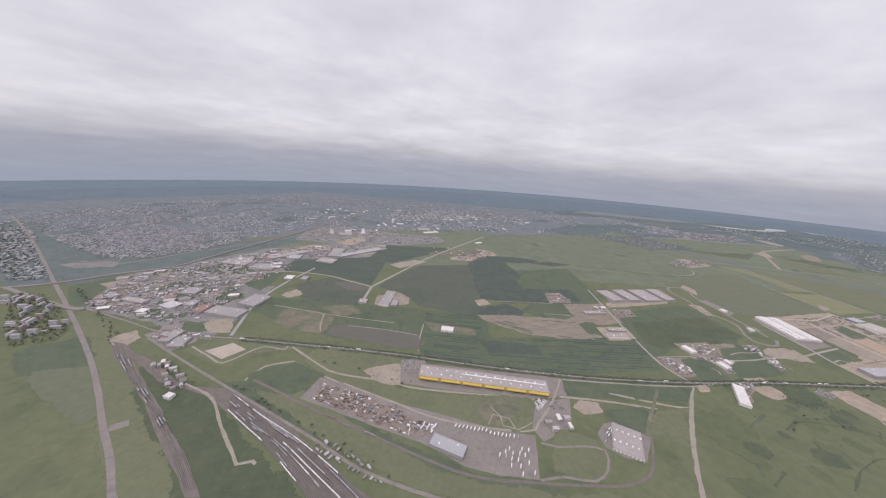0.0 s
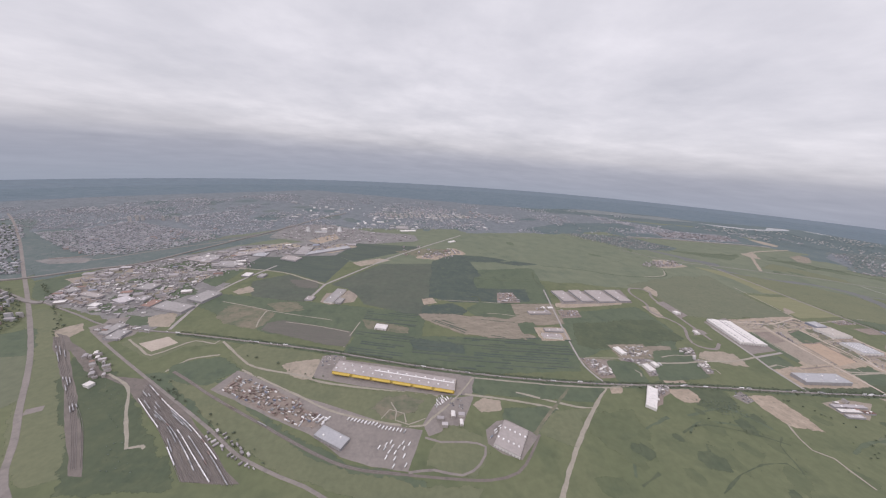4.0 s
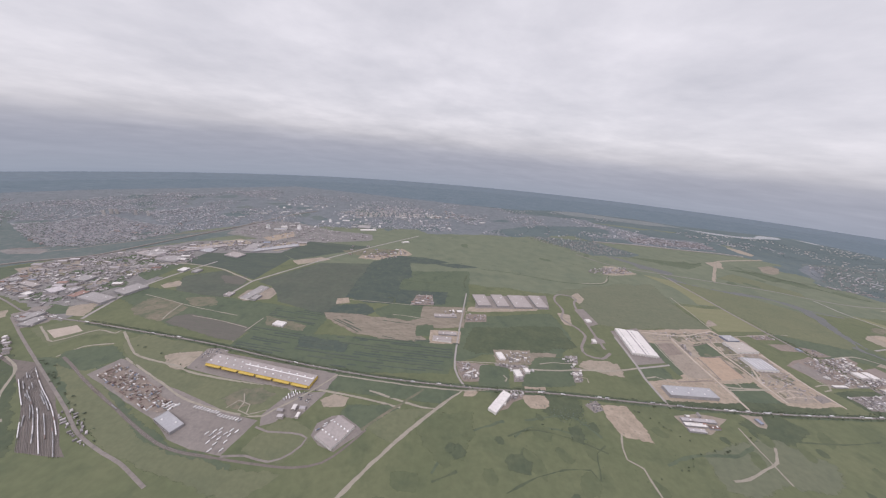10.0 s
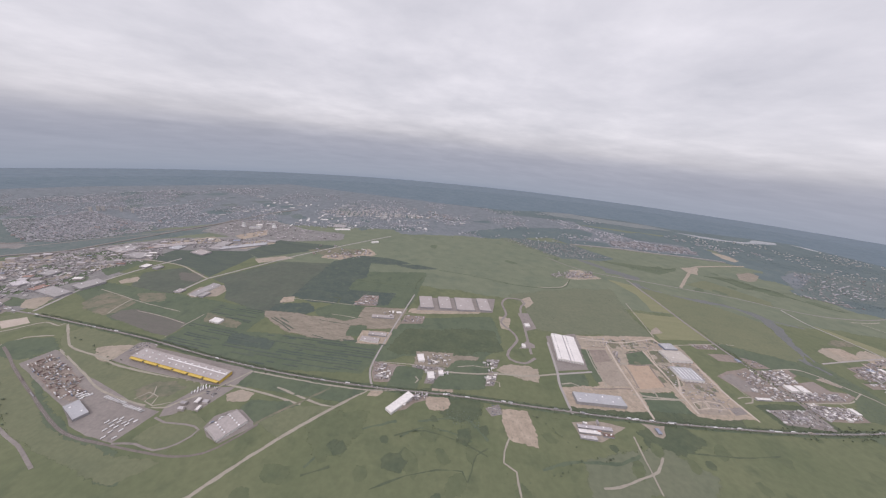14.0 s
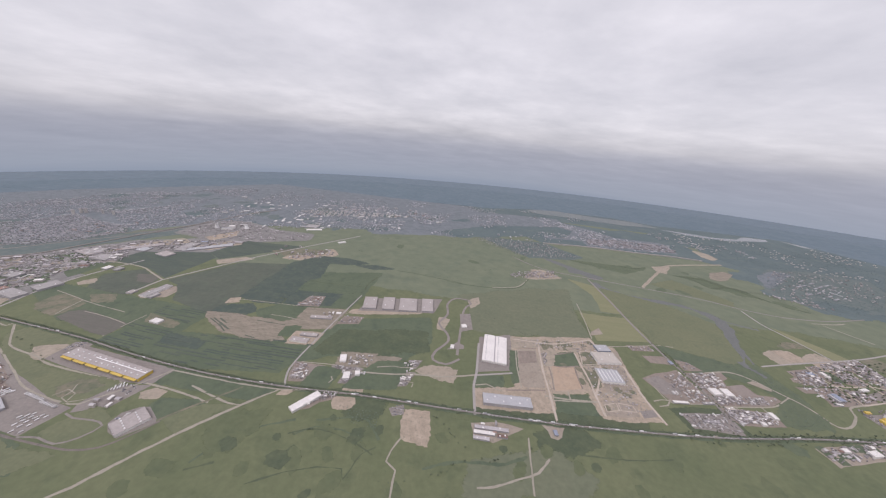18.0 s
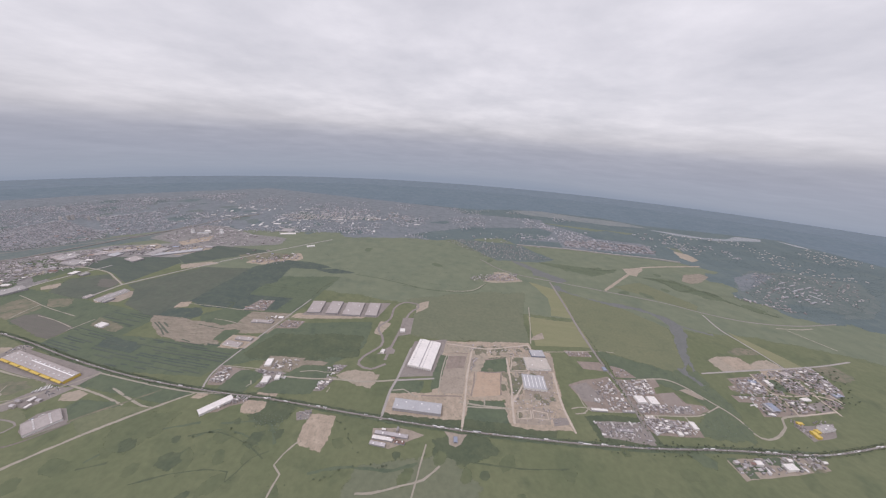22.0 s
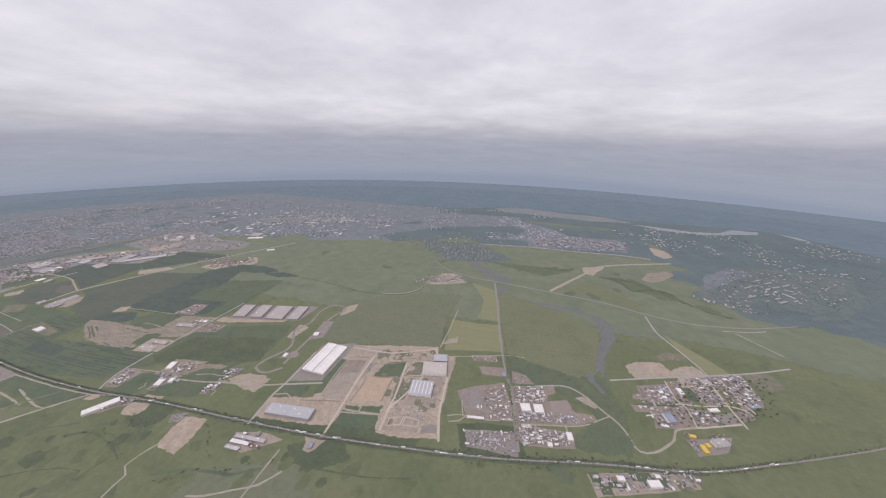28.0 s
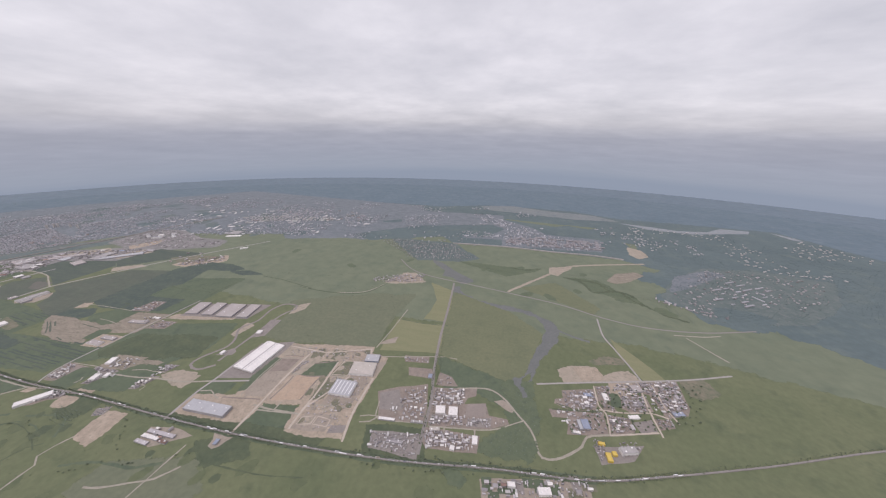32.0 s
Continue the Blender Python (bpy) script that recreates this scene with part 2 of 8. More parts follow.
PINKROOF = surface("pinkish_grey_roof", (0.315, 0.287, 0.266), (0.370, 0.338, 0.312), 22, 3)
BLUEROOF = surface("pale_blue_roof", (0.335, 0.336, 0.336), (0.385, 0.386, 0.386), 15, 2, rough=0.55)
BEIGEROOF = surface("beige_roof", (0.385, 0.355, 0.31), (0.44, 0.405, 0.355), 20, 3)
STEELBLUE = surface("blue_steel_roof", (0.215, 0.24, 0.295), (0.25, 0.278, 0.335), 15, 2, rough=0.5)
WALLWHITE = surface("white_cladding", (0.60, 0.58, 0.56), (0.68, 0.66, 0.63), 12, 1, rough=0.6)
WALLGREY = surface("grey_cladding", (0.27, 0.265, 0.27), (0.34, 0.33, 0.33), 12, 1, rough=0.7)
YELLOW = surface("yellow_cladding", (0.50, 0.365, 0.075), (0.56, 0.415, 0.10), 10, 1, rough=0.55)
DARK = surface("dark_opening", (0.035, 0.035, 0.04), (0.055, 0.055, 0.06), 4, 0.5, rough=0.5)
PANEL = surface("panel_housing", (0.310, 0.310, 0.318), (0.370, 0.367, 0.371), 30, 3, island=0.24)
PANELROOF = surface("housing_roof", (0.24, 0.225, 0.22), (0.30, 0.28, 0.275), 30, 3, island=0.4)
SHEDROOF = surface("shed_roof", (0.28, 0.262, 0.257), (0.36, 0.34, 0.335), 20, 2, per_object=0.5)
SHEDWALL = surface("shed_wall", (0.34, 0.31, 0.29), (0.42, 0.39, 0.36), 10, 1, per_object=0.35)
FLATWALL = surface("pale_flat_wall", (0.375, 0.355, 0.335), (0.43, 0.41, 0.385), 10, 1, rough=0.7, per_object=0.2)
BRICKFLAT = surface("brick_flat_wall", (0.30, 0.235, 0.205), (0.345, 0.275, 0.24), 10, 1, rough=0.8, per_object=0.2)
PALEROOFS = surface("pale_metal_roofs", (0.40, 0.385, 0.365), (0.49, 0.475, 0.45), 20, 2, rough=0.6, island=0.35)
ROOFS = surface("mixed_roofs", (0.27, 0.25, 0.245), (0.37, 0.35, 0.345), 20, 2, island=0.4)
REDROOF = surface("brick_red_roof", (0.22, 0.145, 0.118), (0.265, 0.18, 0.148), 8, 1, per_object=0.3)
PAINT = {
    "rust": surface("rust_paint", (0.185, 0.138, 0.120), (0.220, 0.164, 0.142), 5, 0.6, rough=0.6, per_object=0.4),
    "sandy": surface("sand_paint", (0.250, 0.215, 0.178), (0.295, 0.255, 0.212), 5, 0.6, rough=0.6, per_object=0.35),
    "blue": surface("blue_paint", (0.16, 0.185, 0.24), (0.19, 0.215, 0.27), 5, 0.6, rough=0.5, per_object=0.3),
    "white": surface("white_paint", (0.66, 0.65, 0.63), (0.74, 0.73, 0.71), 5, 0.6, rough=0.5, per_object=0.12),
    "grey": surface("grey_paint", (0.30, 0.30, 0.30), (0.37, 0.37, 0.36), 5, 0.6, rough=0.5, per_object=0.35),
}
RUBBER = surface("rubber", (0.03, 0.03, 0.03), (0.045, 0.045, 0.045), 1, 0.2)
STEEL = surface("rail_steel", (0.22, 0.20, 0.185), (0.28, 0.26, 0.24), 10, 1, rough=0.45, metal=0.5)


# ---- mesh helpers ----
def mesh_of(name, verts, faces, material):
    me = bpy.data.meshes.new(name)
    me.from_pydata([tuple(v) for v in verts], [], faces)
    me.materials.append(material)
    me.update()
    return me


def part(name, bm, material, parent, label="", at=None):
    """One mesh object under a thing or part, from a bmesh or a finished mesh."""
    if isinstance(bm, bmesh.types.BMesh):
        me = bpy.data.meshes.new(name)
        bm.to_mesh(me)
        bm.free()
        me.materials.append(material)
    else:
        me = bm
    ob = new(name, me)
    ob.parent = parent
    if at is not None:
        ob.matrix_basis = at
    return tagged(ob, label)


def box(bm, cx, cy, z0, lx, ly, h, bevel=0.0, taper=1.0):
    r = bmesh.ops.create_cube(bm, size=1.0)
    for v in r["verts"]:
        k = taper if v.co.z > 0 else 1.0
        v.co = Vector((cx + v.co.x * lx * k, cy + v.co.y * ly * k, z0 + (v.co.z + 0.5) * h))
    if bevel:
        edges = list({e for v in r["verts"] for e in v.link_edges})
        bmesh.ops.bevel(bm, geom=edges, offset=bevel, segments=1, affect="EDGES")
    return bm


def made(*boxes):
    bm = bmesh.new()
    for b in boxes:
        box(bm, *b)
    return bm


def thing(name, label, category, group="", kind="", at=None):
    e = new(name)
    if at is not None:
        e.matrix_basis = at
    return tagged(e, label, category, group, kind)


def cover(me, values):
    me.attributes.new("cover", "FLOAT", "POINT").data.foreach_set("value", values)


LEVEL = [0.10]
HARD = []
GREENS = {"meadow", "pasture", "lush_grass", "scrub", "brownish_meadow", "damp_meadow", "hazed_far_meadow", "marsh_grass"}
PATCHES = []


def field(label, material, pts, ragged=4.0, name="field", category="ground"):
    """A patch of ground: its outline wanders a little about the straight lines between its corners."""
    lo, hi = [min(p[k] for p in pts) - 8 for k in (0, 1)], [max(p[k] for p in pts) + 8 for k in (0, 1)]
    under = [z for _, z, a, c in PATCHES if a[0] < hi[0] and c[0] > lo[0] and a[1] < hi[1] and c[1] > lo[1]]
    if material.name not in GREENS:
        HARD.append(pts)
    LEVEL[0] = max(under, default=0.02) + 0.005
    PATCHES.append((pts, LEVEL[0], lo, hi))
    ring = []
    for i, p in enumerate(pts):
        q = pts[(i + 1) % len(pts)]
        a, b = Vector((*p, 0)), Vector((*q, 0))
        n = max(1, min(60, int((b - a).length / 9.0)))
        for k in range(n):
            s = a.lerp(b, k / n)
            if ragged:
                s += (noise.noise_vector(s / 38.0) * 0.9 + noise.noise_vector(s / 11.0) * 0.35) * ragged
            ring.append((s.x, s.y, LEVEL[0]))
    if sum(p[0] * q[1] - q[0] * p[1] for p, q in zip(ring, ring[1:] + ring[:1])) < 0:
        ring.reverse()
    bm = bmesh.new()
    top = [bm.verts.new(v) for v in ring]
    foot = []
    soft = material.name in SOFT
    reach = min(14.0, 2.5 + 1.5 * ragged) if soft else LEVEL[0] * 3.5
    for i, v in enumerate(ring):
        d = (Vector(ring[(i + 1) % len(ring)]) - Vector(ring[i - 1])).normalized()
        foot.append(bm.verts.new((v[0] + d.y * reach, v[1] - d.x * reach, LEVEL[0] - 0.002 if soft else -0.05)))
    for i in range(len(ring)):
        k = (i + 1) % len(ring)
        bm.faces.new((foot[i], foot[k], top[k], top[i]))
    for tri in tessellate_polygon([[Vector((v[0], v[1], 0)) for v in ring]]):
        a, c, d = (top[k] for k in tri)
        if (c.co - a.co).cross(d.co - a.co).z < 0:
            c, d = d, c
        bm.faces.new((a, c, d))
    ob = part(name, bm, material, None)
    if soft:
        cover(ob.data, [1.0] * len(ring) + [0.0] * len(ring))
    return tagged(ob, label, category, "", "structure")


def ground_at(x, y):
    """Height of the topmost patch of ground at a place."""
    z = 0.0
    for pts, level, lo, hi in PATCHES:
        if lo[0] < x < hi[0] and lo[1] < y < hi[1] and inside((x, y), pts):
            z = level
    return z


def smooth_line(pts, step=10.0, curved=True):
    pts = [Vector((*p, 0)) for p in pts]
    out = []
    for i in range(len(pts) - 1):
        p1, p2 = pts[i], pts[i + 1]
        p0 = pts[i - 1] if i else p1 * 2 - p2
        p3 = pts[i + 2] if i + 2 < len(pts) else p2 * 2 - p1
        n = max(1, int((p2 - p1).length / step))
        for k in range(n):
            u = k / n
            if curved:
                out.append(0.5 * (2 * p1 + (p2 - p0) * u + (2 * p0 - 5 * p1 + 4 * p2 - p3) * u * u + (3 * p1 - p0 - 3 * p2 + p3) * u ** 3))
            else:
                out.append(p1.lerp(p2, u))
    out.append(pts[-1])
    return out


ROADLEVEL = [0.16]
SOFTLEVEL = [0.0]


def strip(line, width, z, thick, uneven=0.0, seed=0, lift=0.0, soft=False):
    rnd = random.Random(seed)
    verts, faces = [], []
    lie = None if z else [ground_at(p.x, p.y) for p in line]
    for i, p in enumerate(line):
        d = (line[min(i + 1, len(line) - 1)] - line[max(i - 1, 0)]).normalized()
        s = Vector((-d.y, d.x, 0))
        if lie:
            z = max(lie[max(i - 1, 0):i + 2]) + lift
        w = width(i / (len(line) - 1)) if callable(width) else width
        wl_, wr_ = w / 2 + rnd.uniform(-uneven, uneven), w / 2 + rnd.uniform(-uneven, uneven)
        for q, zz in ((p + s * (wl_ + thick), z - 0.002 if soft else 0.0), (p + s * wl_, z), (p - s * wr_, z), (p - s * (wr_ + thick), z - 0.002 if soft else 0.0)):
            verts.append((q.x, q.y, zz))
        if i:
            for k in range(3):
                a = 4 * (i - 1) + k
                faces.append((a, a + 4, a + 5, a + 1))
    return verts, faces


def road(label, material, width, pts, name="road", curved=True, uneven=0.0, level=None):
    soft = material.name in SOFT
    if soft:
        SOFTLEVEL[0] += 0.0006
        width = width if callable(width) else width * 0.75
    else:
        ROADLEVEL[0] += 0.003
    v, f = strip(smooth_line(pts, 9.0, curved), width, level, (width(0.5) if callable(width) else width) * 0.7 if soft else 0.3, uneven, int(abs(pts[0][0]) * 7), 0.03 + SOFTLEVEL[0] if soft else ROADLEVEL[0], soft)
    if not soft or name == "road":
        for q in smooth_line(pts, 4.0, curved):
            CLEAR.setdefault((int(q.x // 20), int(q.y // 20)), []).append((q.x, q.y, (width(0.5) if callable(width) else width) / 2))
    me = mesh_of(name, v, [tuple(reversed(q)) for q in f], material)
    if soft:
        core = 1.0 if name == "road" else 0.72
        cover(me, [0.0, core, core, 0.0] * (len(v) // 4))
    kinds = {"river": "water", "strip": "grass strip"}
    return tagged(new(name, me), label, kinds.get(name, "road"), "", "structure")


CLEAR = {}


def on_road(p, margin):
    i, j = int(p[0] // 20), int(p[1] // 20)
    return any(math.dist(p, q[:2]) < q[2] + margin for a in (-1, 0, 1) for c in (-1, 0, 1) for q in CLEAR.get((i + a, j + c), ()))


def inside(p, poly):
    x, y, c = p[0], p[1], False
    for i in range(len(poly)):
        (x1, y1), (x2, y2) = poly[i - 1], poly[i]
        if (y1 > y) != (y2 > y) and x < (x2 - x1) * (y - y1) / (y2 - y1) + x1:
            c = not c
    return c


def spots(poly, n, gap, seed, lattice=None, margin=None):
    """Places inside a polygon, no two closer than gap; lattice (angle, along, across): on a jittered grid at that angle."""
    rnd = random.Random(seed)
    xs, ys = [p[0] for p in poly], [p[1] for p in poly]
    got = []
    if lattice:
        ang, along, across = lattice
        c, s = math.cos(radians(ang)), math.sin(radians(ang))
        mx, my, r = (min(xs) + max(xs)) / 2, (min(ys) + max(ys)) / 2, math.hypot(max(xs) - min(xs), max(ys) - min(ys)) / 2
        for i in range(-int(r / along) - 1, int(r / along) + 2):
            for j in range(-int(r / across) - 1, int(r / across) + 2):
                u, v = i * along + rnd.uniform(-0.2, 0.2) * along, j * across + rnd.uniform(-0.15, 0.15) * across
                p = (mx + u * c - v * s, my + u * s + v * c)
                if inside(p, poly):
                    got.append(p)
        rnd.shuffle(got)
        return got[:n]
    cell = {}
    for _ in range(n * 12):
        p = (rnd.uniform(min(xs), max(xs)), rnd.uniform(min(ys), max(ys)))
        if not inside(p, poly) or (margin is not None and on_road(p, margin)):
            continue
        k = (int(p[0] // gap), int(p[1] // gap))
        if any(math.dist(p, q) < gap for a in (-1, 0, 1) for b in (-1, 0, 1) for q in cell.get((k[0] + a, k[1] + b), ())):
            continue
        cell.setdefault(k, []).append(p)
        got.append(p)
        if len(got) == n:
            break
    return got


def merged(name, label, category, template, places, material, z=0.3):
    """Many alike small forms as one object of kind stuff; places: (x, y, turn, sx, sy, sz)."""
    tv, tf = template
    tv = np.array(tv, float)
    vs, fs = [], []
    for i, (x, y, a, sx, sy, sz) in enumerate(places):
        c, s = math.cos(a), math.sin(a)
        q = tv * (sx, sy, sz)
        vs.append(np.stack([x + q[:, 0] * c - q[:, 1] * s, y + q[:, 0] * s + q[:, 1] * c, z + q[:, 2]], 1))
        fs += [tuple(k + i * len(tv) for k in f) for f in tf]
    if not vs:
        return None
    return tagged(new(name, mesh_of(name, np.concatenate(vs).tolist(), fs, material)), label, category, "", "stuff")


def crown_form(seed, clumps=4, flat=1.0):
    """An uneven crown of overlapping leafy clumps about one metre high, with gaps between the clumps."""
    rnd = random.Random(seed)
    bm = bmesh.new()
    for k in range(clumps):
        a = k * 2.4 + rnd.uniform(0, 1)
        r = 0.0 if k == 0 else rnd.uniform(0.16, 0.30)
        m = Matrix.Translation((r * math.cos(a), r * math.sin(a), rnd.uniform(0.42, 0.78) * flat))
        got = bmesh.ops.create_icosphere(bm, subdivisions=1, radius=rnd.uniform(0.18, 0.28), matrix=m)
        for v in got["verts"]:
            v.co += Vector((rnd.uniform(-1, 1), rnd.uniform(-1, 1), rnd.uniform(-1, 1))) * 0.07
    t = ([tuple(v.co) for v in bm.verts], [tuple(v.index for v in f.verts) for f in bm.faces])
    bm.free()
    return t


def trunk_form():
    v = [(0.03 * math.cos(k * 2.09), 0.03 * math.sin(k * 2.09), 0.0) for k in range(3)] + [(0.015 * math.cos(k * 2.09), 0.015 * math.sin(k * 2.09), 0.55) for k in range(3)]
    return v, [(0, 1, 4, 3), (1, 2, 5, 4), (2, 0, 3, 5), (3, 4, 5)]


CROWNS = [crown_form(s, 4) for s in range(5)]
BUSHES = [crown_form(40 + s, 3, 0.5) for s in range(3)]


def woods(label, places, material=None, forms=None, name="tree_belt"):
    """Trees of a belt or wood as one object; places: (x, y, height)."""
    rnd = random.Random(len(places))
    forms = forms or CROWNS
    allv, allf, base = [], [], 0
    for x, y, h in places:
        for tv, tf in ((rnd.choice(forms),) if forms is not CROWNS else (rnd.choice(forms), trunk_form())):
            a, w = rnd.uniform(0, 6.3), h * rnd.uniform(0.85, 1.25)
            q = np.array(tv) * (w, w, h)
            c, s = math.cos(a), math.sin(a)
            allv.append(np.stack([x + q[:, 0] * c - q[:, 1] * s, y + q[:, 0] * s + q[:, 1] * c, 0.1 + q[:, 2]], 1))
            allf += [tuple(k + base for k in f) for f in tf]
            base += len(tv)
    if not allv:
        return None
    return tagged(new(name, mesh_of(name, np.concatenate(allv).tolist(), allf, material or LEAF)), label, "trees", "", "stuff")


def along(line, spacing, spread, height, seed, gaps=0.12):
    """Tree places along a line."""
    rnd = random.Random(seed)
    out = []
    for i in range(len(line) - 1):
        a, b = line[i], line[i + 1]
        d = (b - a)
        n = max(1, int(d.length / spacing))
        s = Vector((-d.y, d.x, 0)).normalized()
        for k in range(n):
            if rnd.random() < gaps:
                continue
            p = a.lerp(b, (k + rnd.random()) / n) + s * rnd.gauss(0, spread)
            out.append((p.x, p.y, height * rnd.uniform(0.6, 1.3)))
    return out


def lots(label, poly, n, gap, turn, size, seed, kinds):
    """Small rectangular lots of ground with different covers."""
    rnd = random.Random(seed)
    for x, y in spots(poly, n, gap, seed, None, 2.0):
        a, l, w = radians(turn + rnd.choice((0, 90))), rnd.uniform(*size), rnd.uniform(*size) * 0.6
        c, s = math.cos(a), math.sin(a)
        m, word = rnd.choice(kinds)
        field(word + " " + label, m, [(round(x + u * l * c - v * w * s, 1), round(y + u * l * s + v * w * c, 1)) for u, v in ((-1, -1), (1, -1), (1, 1), (-1, 1))], 1)


def blobs(label, material, poly, n, gap, size, seed, anywhere=False):
    """Irregular patches of other growth in a meadow."""
    rnd = random.Random(seed)
    for x, y in spots(poly, n, gap, seed, None, 2.0):
        r, e, a = rnd.uniform(*size), rnd.uniform(0.35, 0.8), rnd.uniform(0, 3.1)
        ring = []
        for k in range(9):
            q = r * rnd.uniform(0.55, 1.2)
            u, v = q * math.cos(k * 0.698), q * e * math.sin(k * 0.698)
            ring.append((round(x + u * math.cos(a) - v * math.sin(a), 1), round(y + u * math.sin(a) + v * math.cos(a), 1)))
        if not anywhere and any(inside(q, pts) for q in ring + [(x, y)] for pts in HARD):
            continue
        field(label, material, ring, 2.5)


# ---- the land ----
MIDDLE = (550.0, 0.0)


def reach(bearing):
    """How far the land goes on from its middle, by the bearing in degrees; fitted to the camera's horizon."""
    off = (108.0 - bearing) / 64.0
    return 2640.0 + (540.0 * off * off if off > 0 else 30.0 * off * off)


def rim(share, first, last, step=4):
    """Points on the land's outline drawn in to a share of its reach, between two bearings."""
    return [(round(MIDDLE[0] + share * reach(a) * math.cos(radians(a))), round(MIDDLE[1] + share * reach(a) * math.sin(radians(a)))) for a in range(first, last + 1, step)]


bm = bmesh.new()
shares = [0, 0.05, 0.1, 0.15, 0.2, 0.27, 0.35, 0.45, 0.58, 0.75, 0.9, 1.0]
rows_ = [[bm.verts.new((*MIDDLE, 0))]]
for share in shares[1:]:
    ring = []
    for k in range(96):
        a = 2 * math.pi * k / 96
        far = reach(min(max(3.75 * k if k < 72 else 3.75 * k - 360, 44.0), 180.0))
        ring.append(bm.verts.new((MIDDLE[0] + share * far * math.cos(a), MIDDLE[1] + share * far * math.sin(a), 0)))
    rows_.append(ring)
for k in range(96):
    bm.faces.new((rows_[0][0], rows_[1][k], rows_[1][(k + 1) % 96]))
for i in range(1, len(shares) - 1):
    for k in range(96):
        bm.faces.new((rows_[i][k], rows_[i + 1][k], rows_[i + 1][(k + 1) % 96], rows_[i][(k + 1) % 96]))
tagged(part("ground", bm, MEADOW, None), "flat green meadow land reaching to the horizon", "ground", "", "structure")


# ---- kinds of things ----
def hall(label, x, y, length, width, height, turn, roof_mat, wall_mat, skylights=0, docks=0, ends=0, vents=None, strip_light=False, ridge=False, name="warehouse", group="", canopies=0):
    """A large shed: four walls, a roof with a raised edge, roof lights, loading doors and vents."""
    width = max(width, 3.5)
    t = thing(name, label, "warehouse", group, at=pose(x, y, ground_at(x, y) - 0.02, 0, 0, turn))
    w = 0.4
    for nm, b in (("wall", (0, -width / 2 + w / 2, 0, length, w, height)), ("wall", (0, width / 2 - w / 2, 0, length, w, height)),
                  ("wall", (-length / 2 + w / 2, 0, 0, w, width - 2 * w - 0.01, height)), ("wall", (length / 2 - w / 2, 0, 0, w, width - 2 * w - 0.01, height))):
        part(nm, made(b), wall_mat, t)
    bm = bmesh.new()
    if ridge:
        n = 2
        for k in range(n):
            y0, y1 = -width / 2 + k * width / n, -width / 2 + (k + 1) * width / n
            ym = (y0 + y1) / 2
            sec = [(y0, height), (ym, height + 1.1), (y1, height), (y1, height - 0.5), (y0, height - 0.5)]
            a = [bm.verts.new((-length / 2 - 0.3, *q)) for q in sec]
            b = [bm.verts.new((length / 2 + 0.3, *q)) for q in sec]
            bm.faces.new(list(reversed(a)))
            bm.faces.new(b)
            for i in range(5):
                bm.faces.new((a[i], b[i], b[(i + 1) % 5], a[(i + 1) % 5]))
        bmesh.ops.recalc_face_normals(bm, faces=bm.faces)
    else:
        box(bm, 0, 0, height - 0.35, length - 0.9, width - 0.9, 0.4)
        for b in ((0, -width / 2 + 0.3, length + 0.3, 0.6), (0, width / 2 - 0.3, length + 0.3, 0.6)):
            box(bm, b[0], b[1], height + 0.002, b[2], b[3], 0.35)
        for sx in (-1, 1):
            box(bm, sx * (length / 2 - 0.3), 0, height + 0.002, 0.6, width - 1.25, 0.35)
    top = part("roof", bm, roof_mat, t)
    if ridge:
        part("gutter", made((0, 0, height - 0.02, length, 2.0, 0.3)), PANELROOF, top, "dark valley gutter")
        for k in range(26):
            part("roof_light", made((-length / 2 + (k // 2 + 0.5) * length / 13, (-0.13 if k % 2 else 0.37) * width, height + 0.5, 2.2, 1.2, 0.5)), PAINT["grey"], top, "small grey roof light")
    for k in range(skylights):
        px = -length / 2 + (k + 0.5) * length / skylights
        part("roof_light", made((px, 0, height + (0.75 if ridge else 0.02), 0.9, width * 0.8, 0.5)), PAINT["white"], top, "pale translucent roof light")
    vents = vents if vents is not None else (2 if length > 12 and not ridge else 0)
    for k in range(vents):
        px, py = -length / 2 + (k + 0.5) * length / vents, (0.22 if k % 2 else -0.2) * width
        part("vent", made((px, py, height + 0.05, 1.5, 1.5, 0.9)), PAINT["white"], top, "small white roof vent")
    if strip_light:
        part("roof_light", made((length * 0.16, width * 0.12, height + 0.05, length * 0.66, 1.0, 0.4)), PAINT["white"], top, "long pale roof light")
    for k in range(canopies):
        px, run = -length / 2 + (k + 0.5) * length / canopies, length / canopies
        part("canopy", made((px, -width / 2 - 1.5, height * 0.62, run * 0.86, 3.0, height * 0.24)), wall_mat, t, "bright yellow loading canopy")
        # grey strip over the wall cladding paints in the shade below the canopy
        part("dock_wall", made((px, -width / 2 - 0.12, 0.2, run * 0.84, 0.2, height * 0.5)), WALLGREY, t, "dark grey dock wall, standing in for shade under the canopy")
    for k in range(ends):
        part("dock_door", made((-length / 2 - 0.3, -width / 2 + (k + 0.5) * width / ends, 0.3, 0.3, width / ends * 0.45, min(1.8, height - 1))), PANELROOF, t)
    for k in range(docks):
        px = -length / 2 + (k + 0.5) * length / docks
        part("dock_door", made((px, -width / 2 - 0.3, 0.3, min(1.5, length / docks * 0.4), 0.3, min(1.7, height - 1))), PANELROOF, t)
    return t


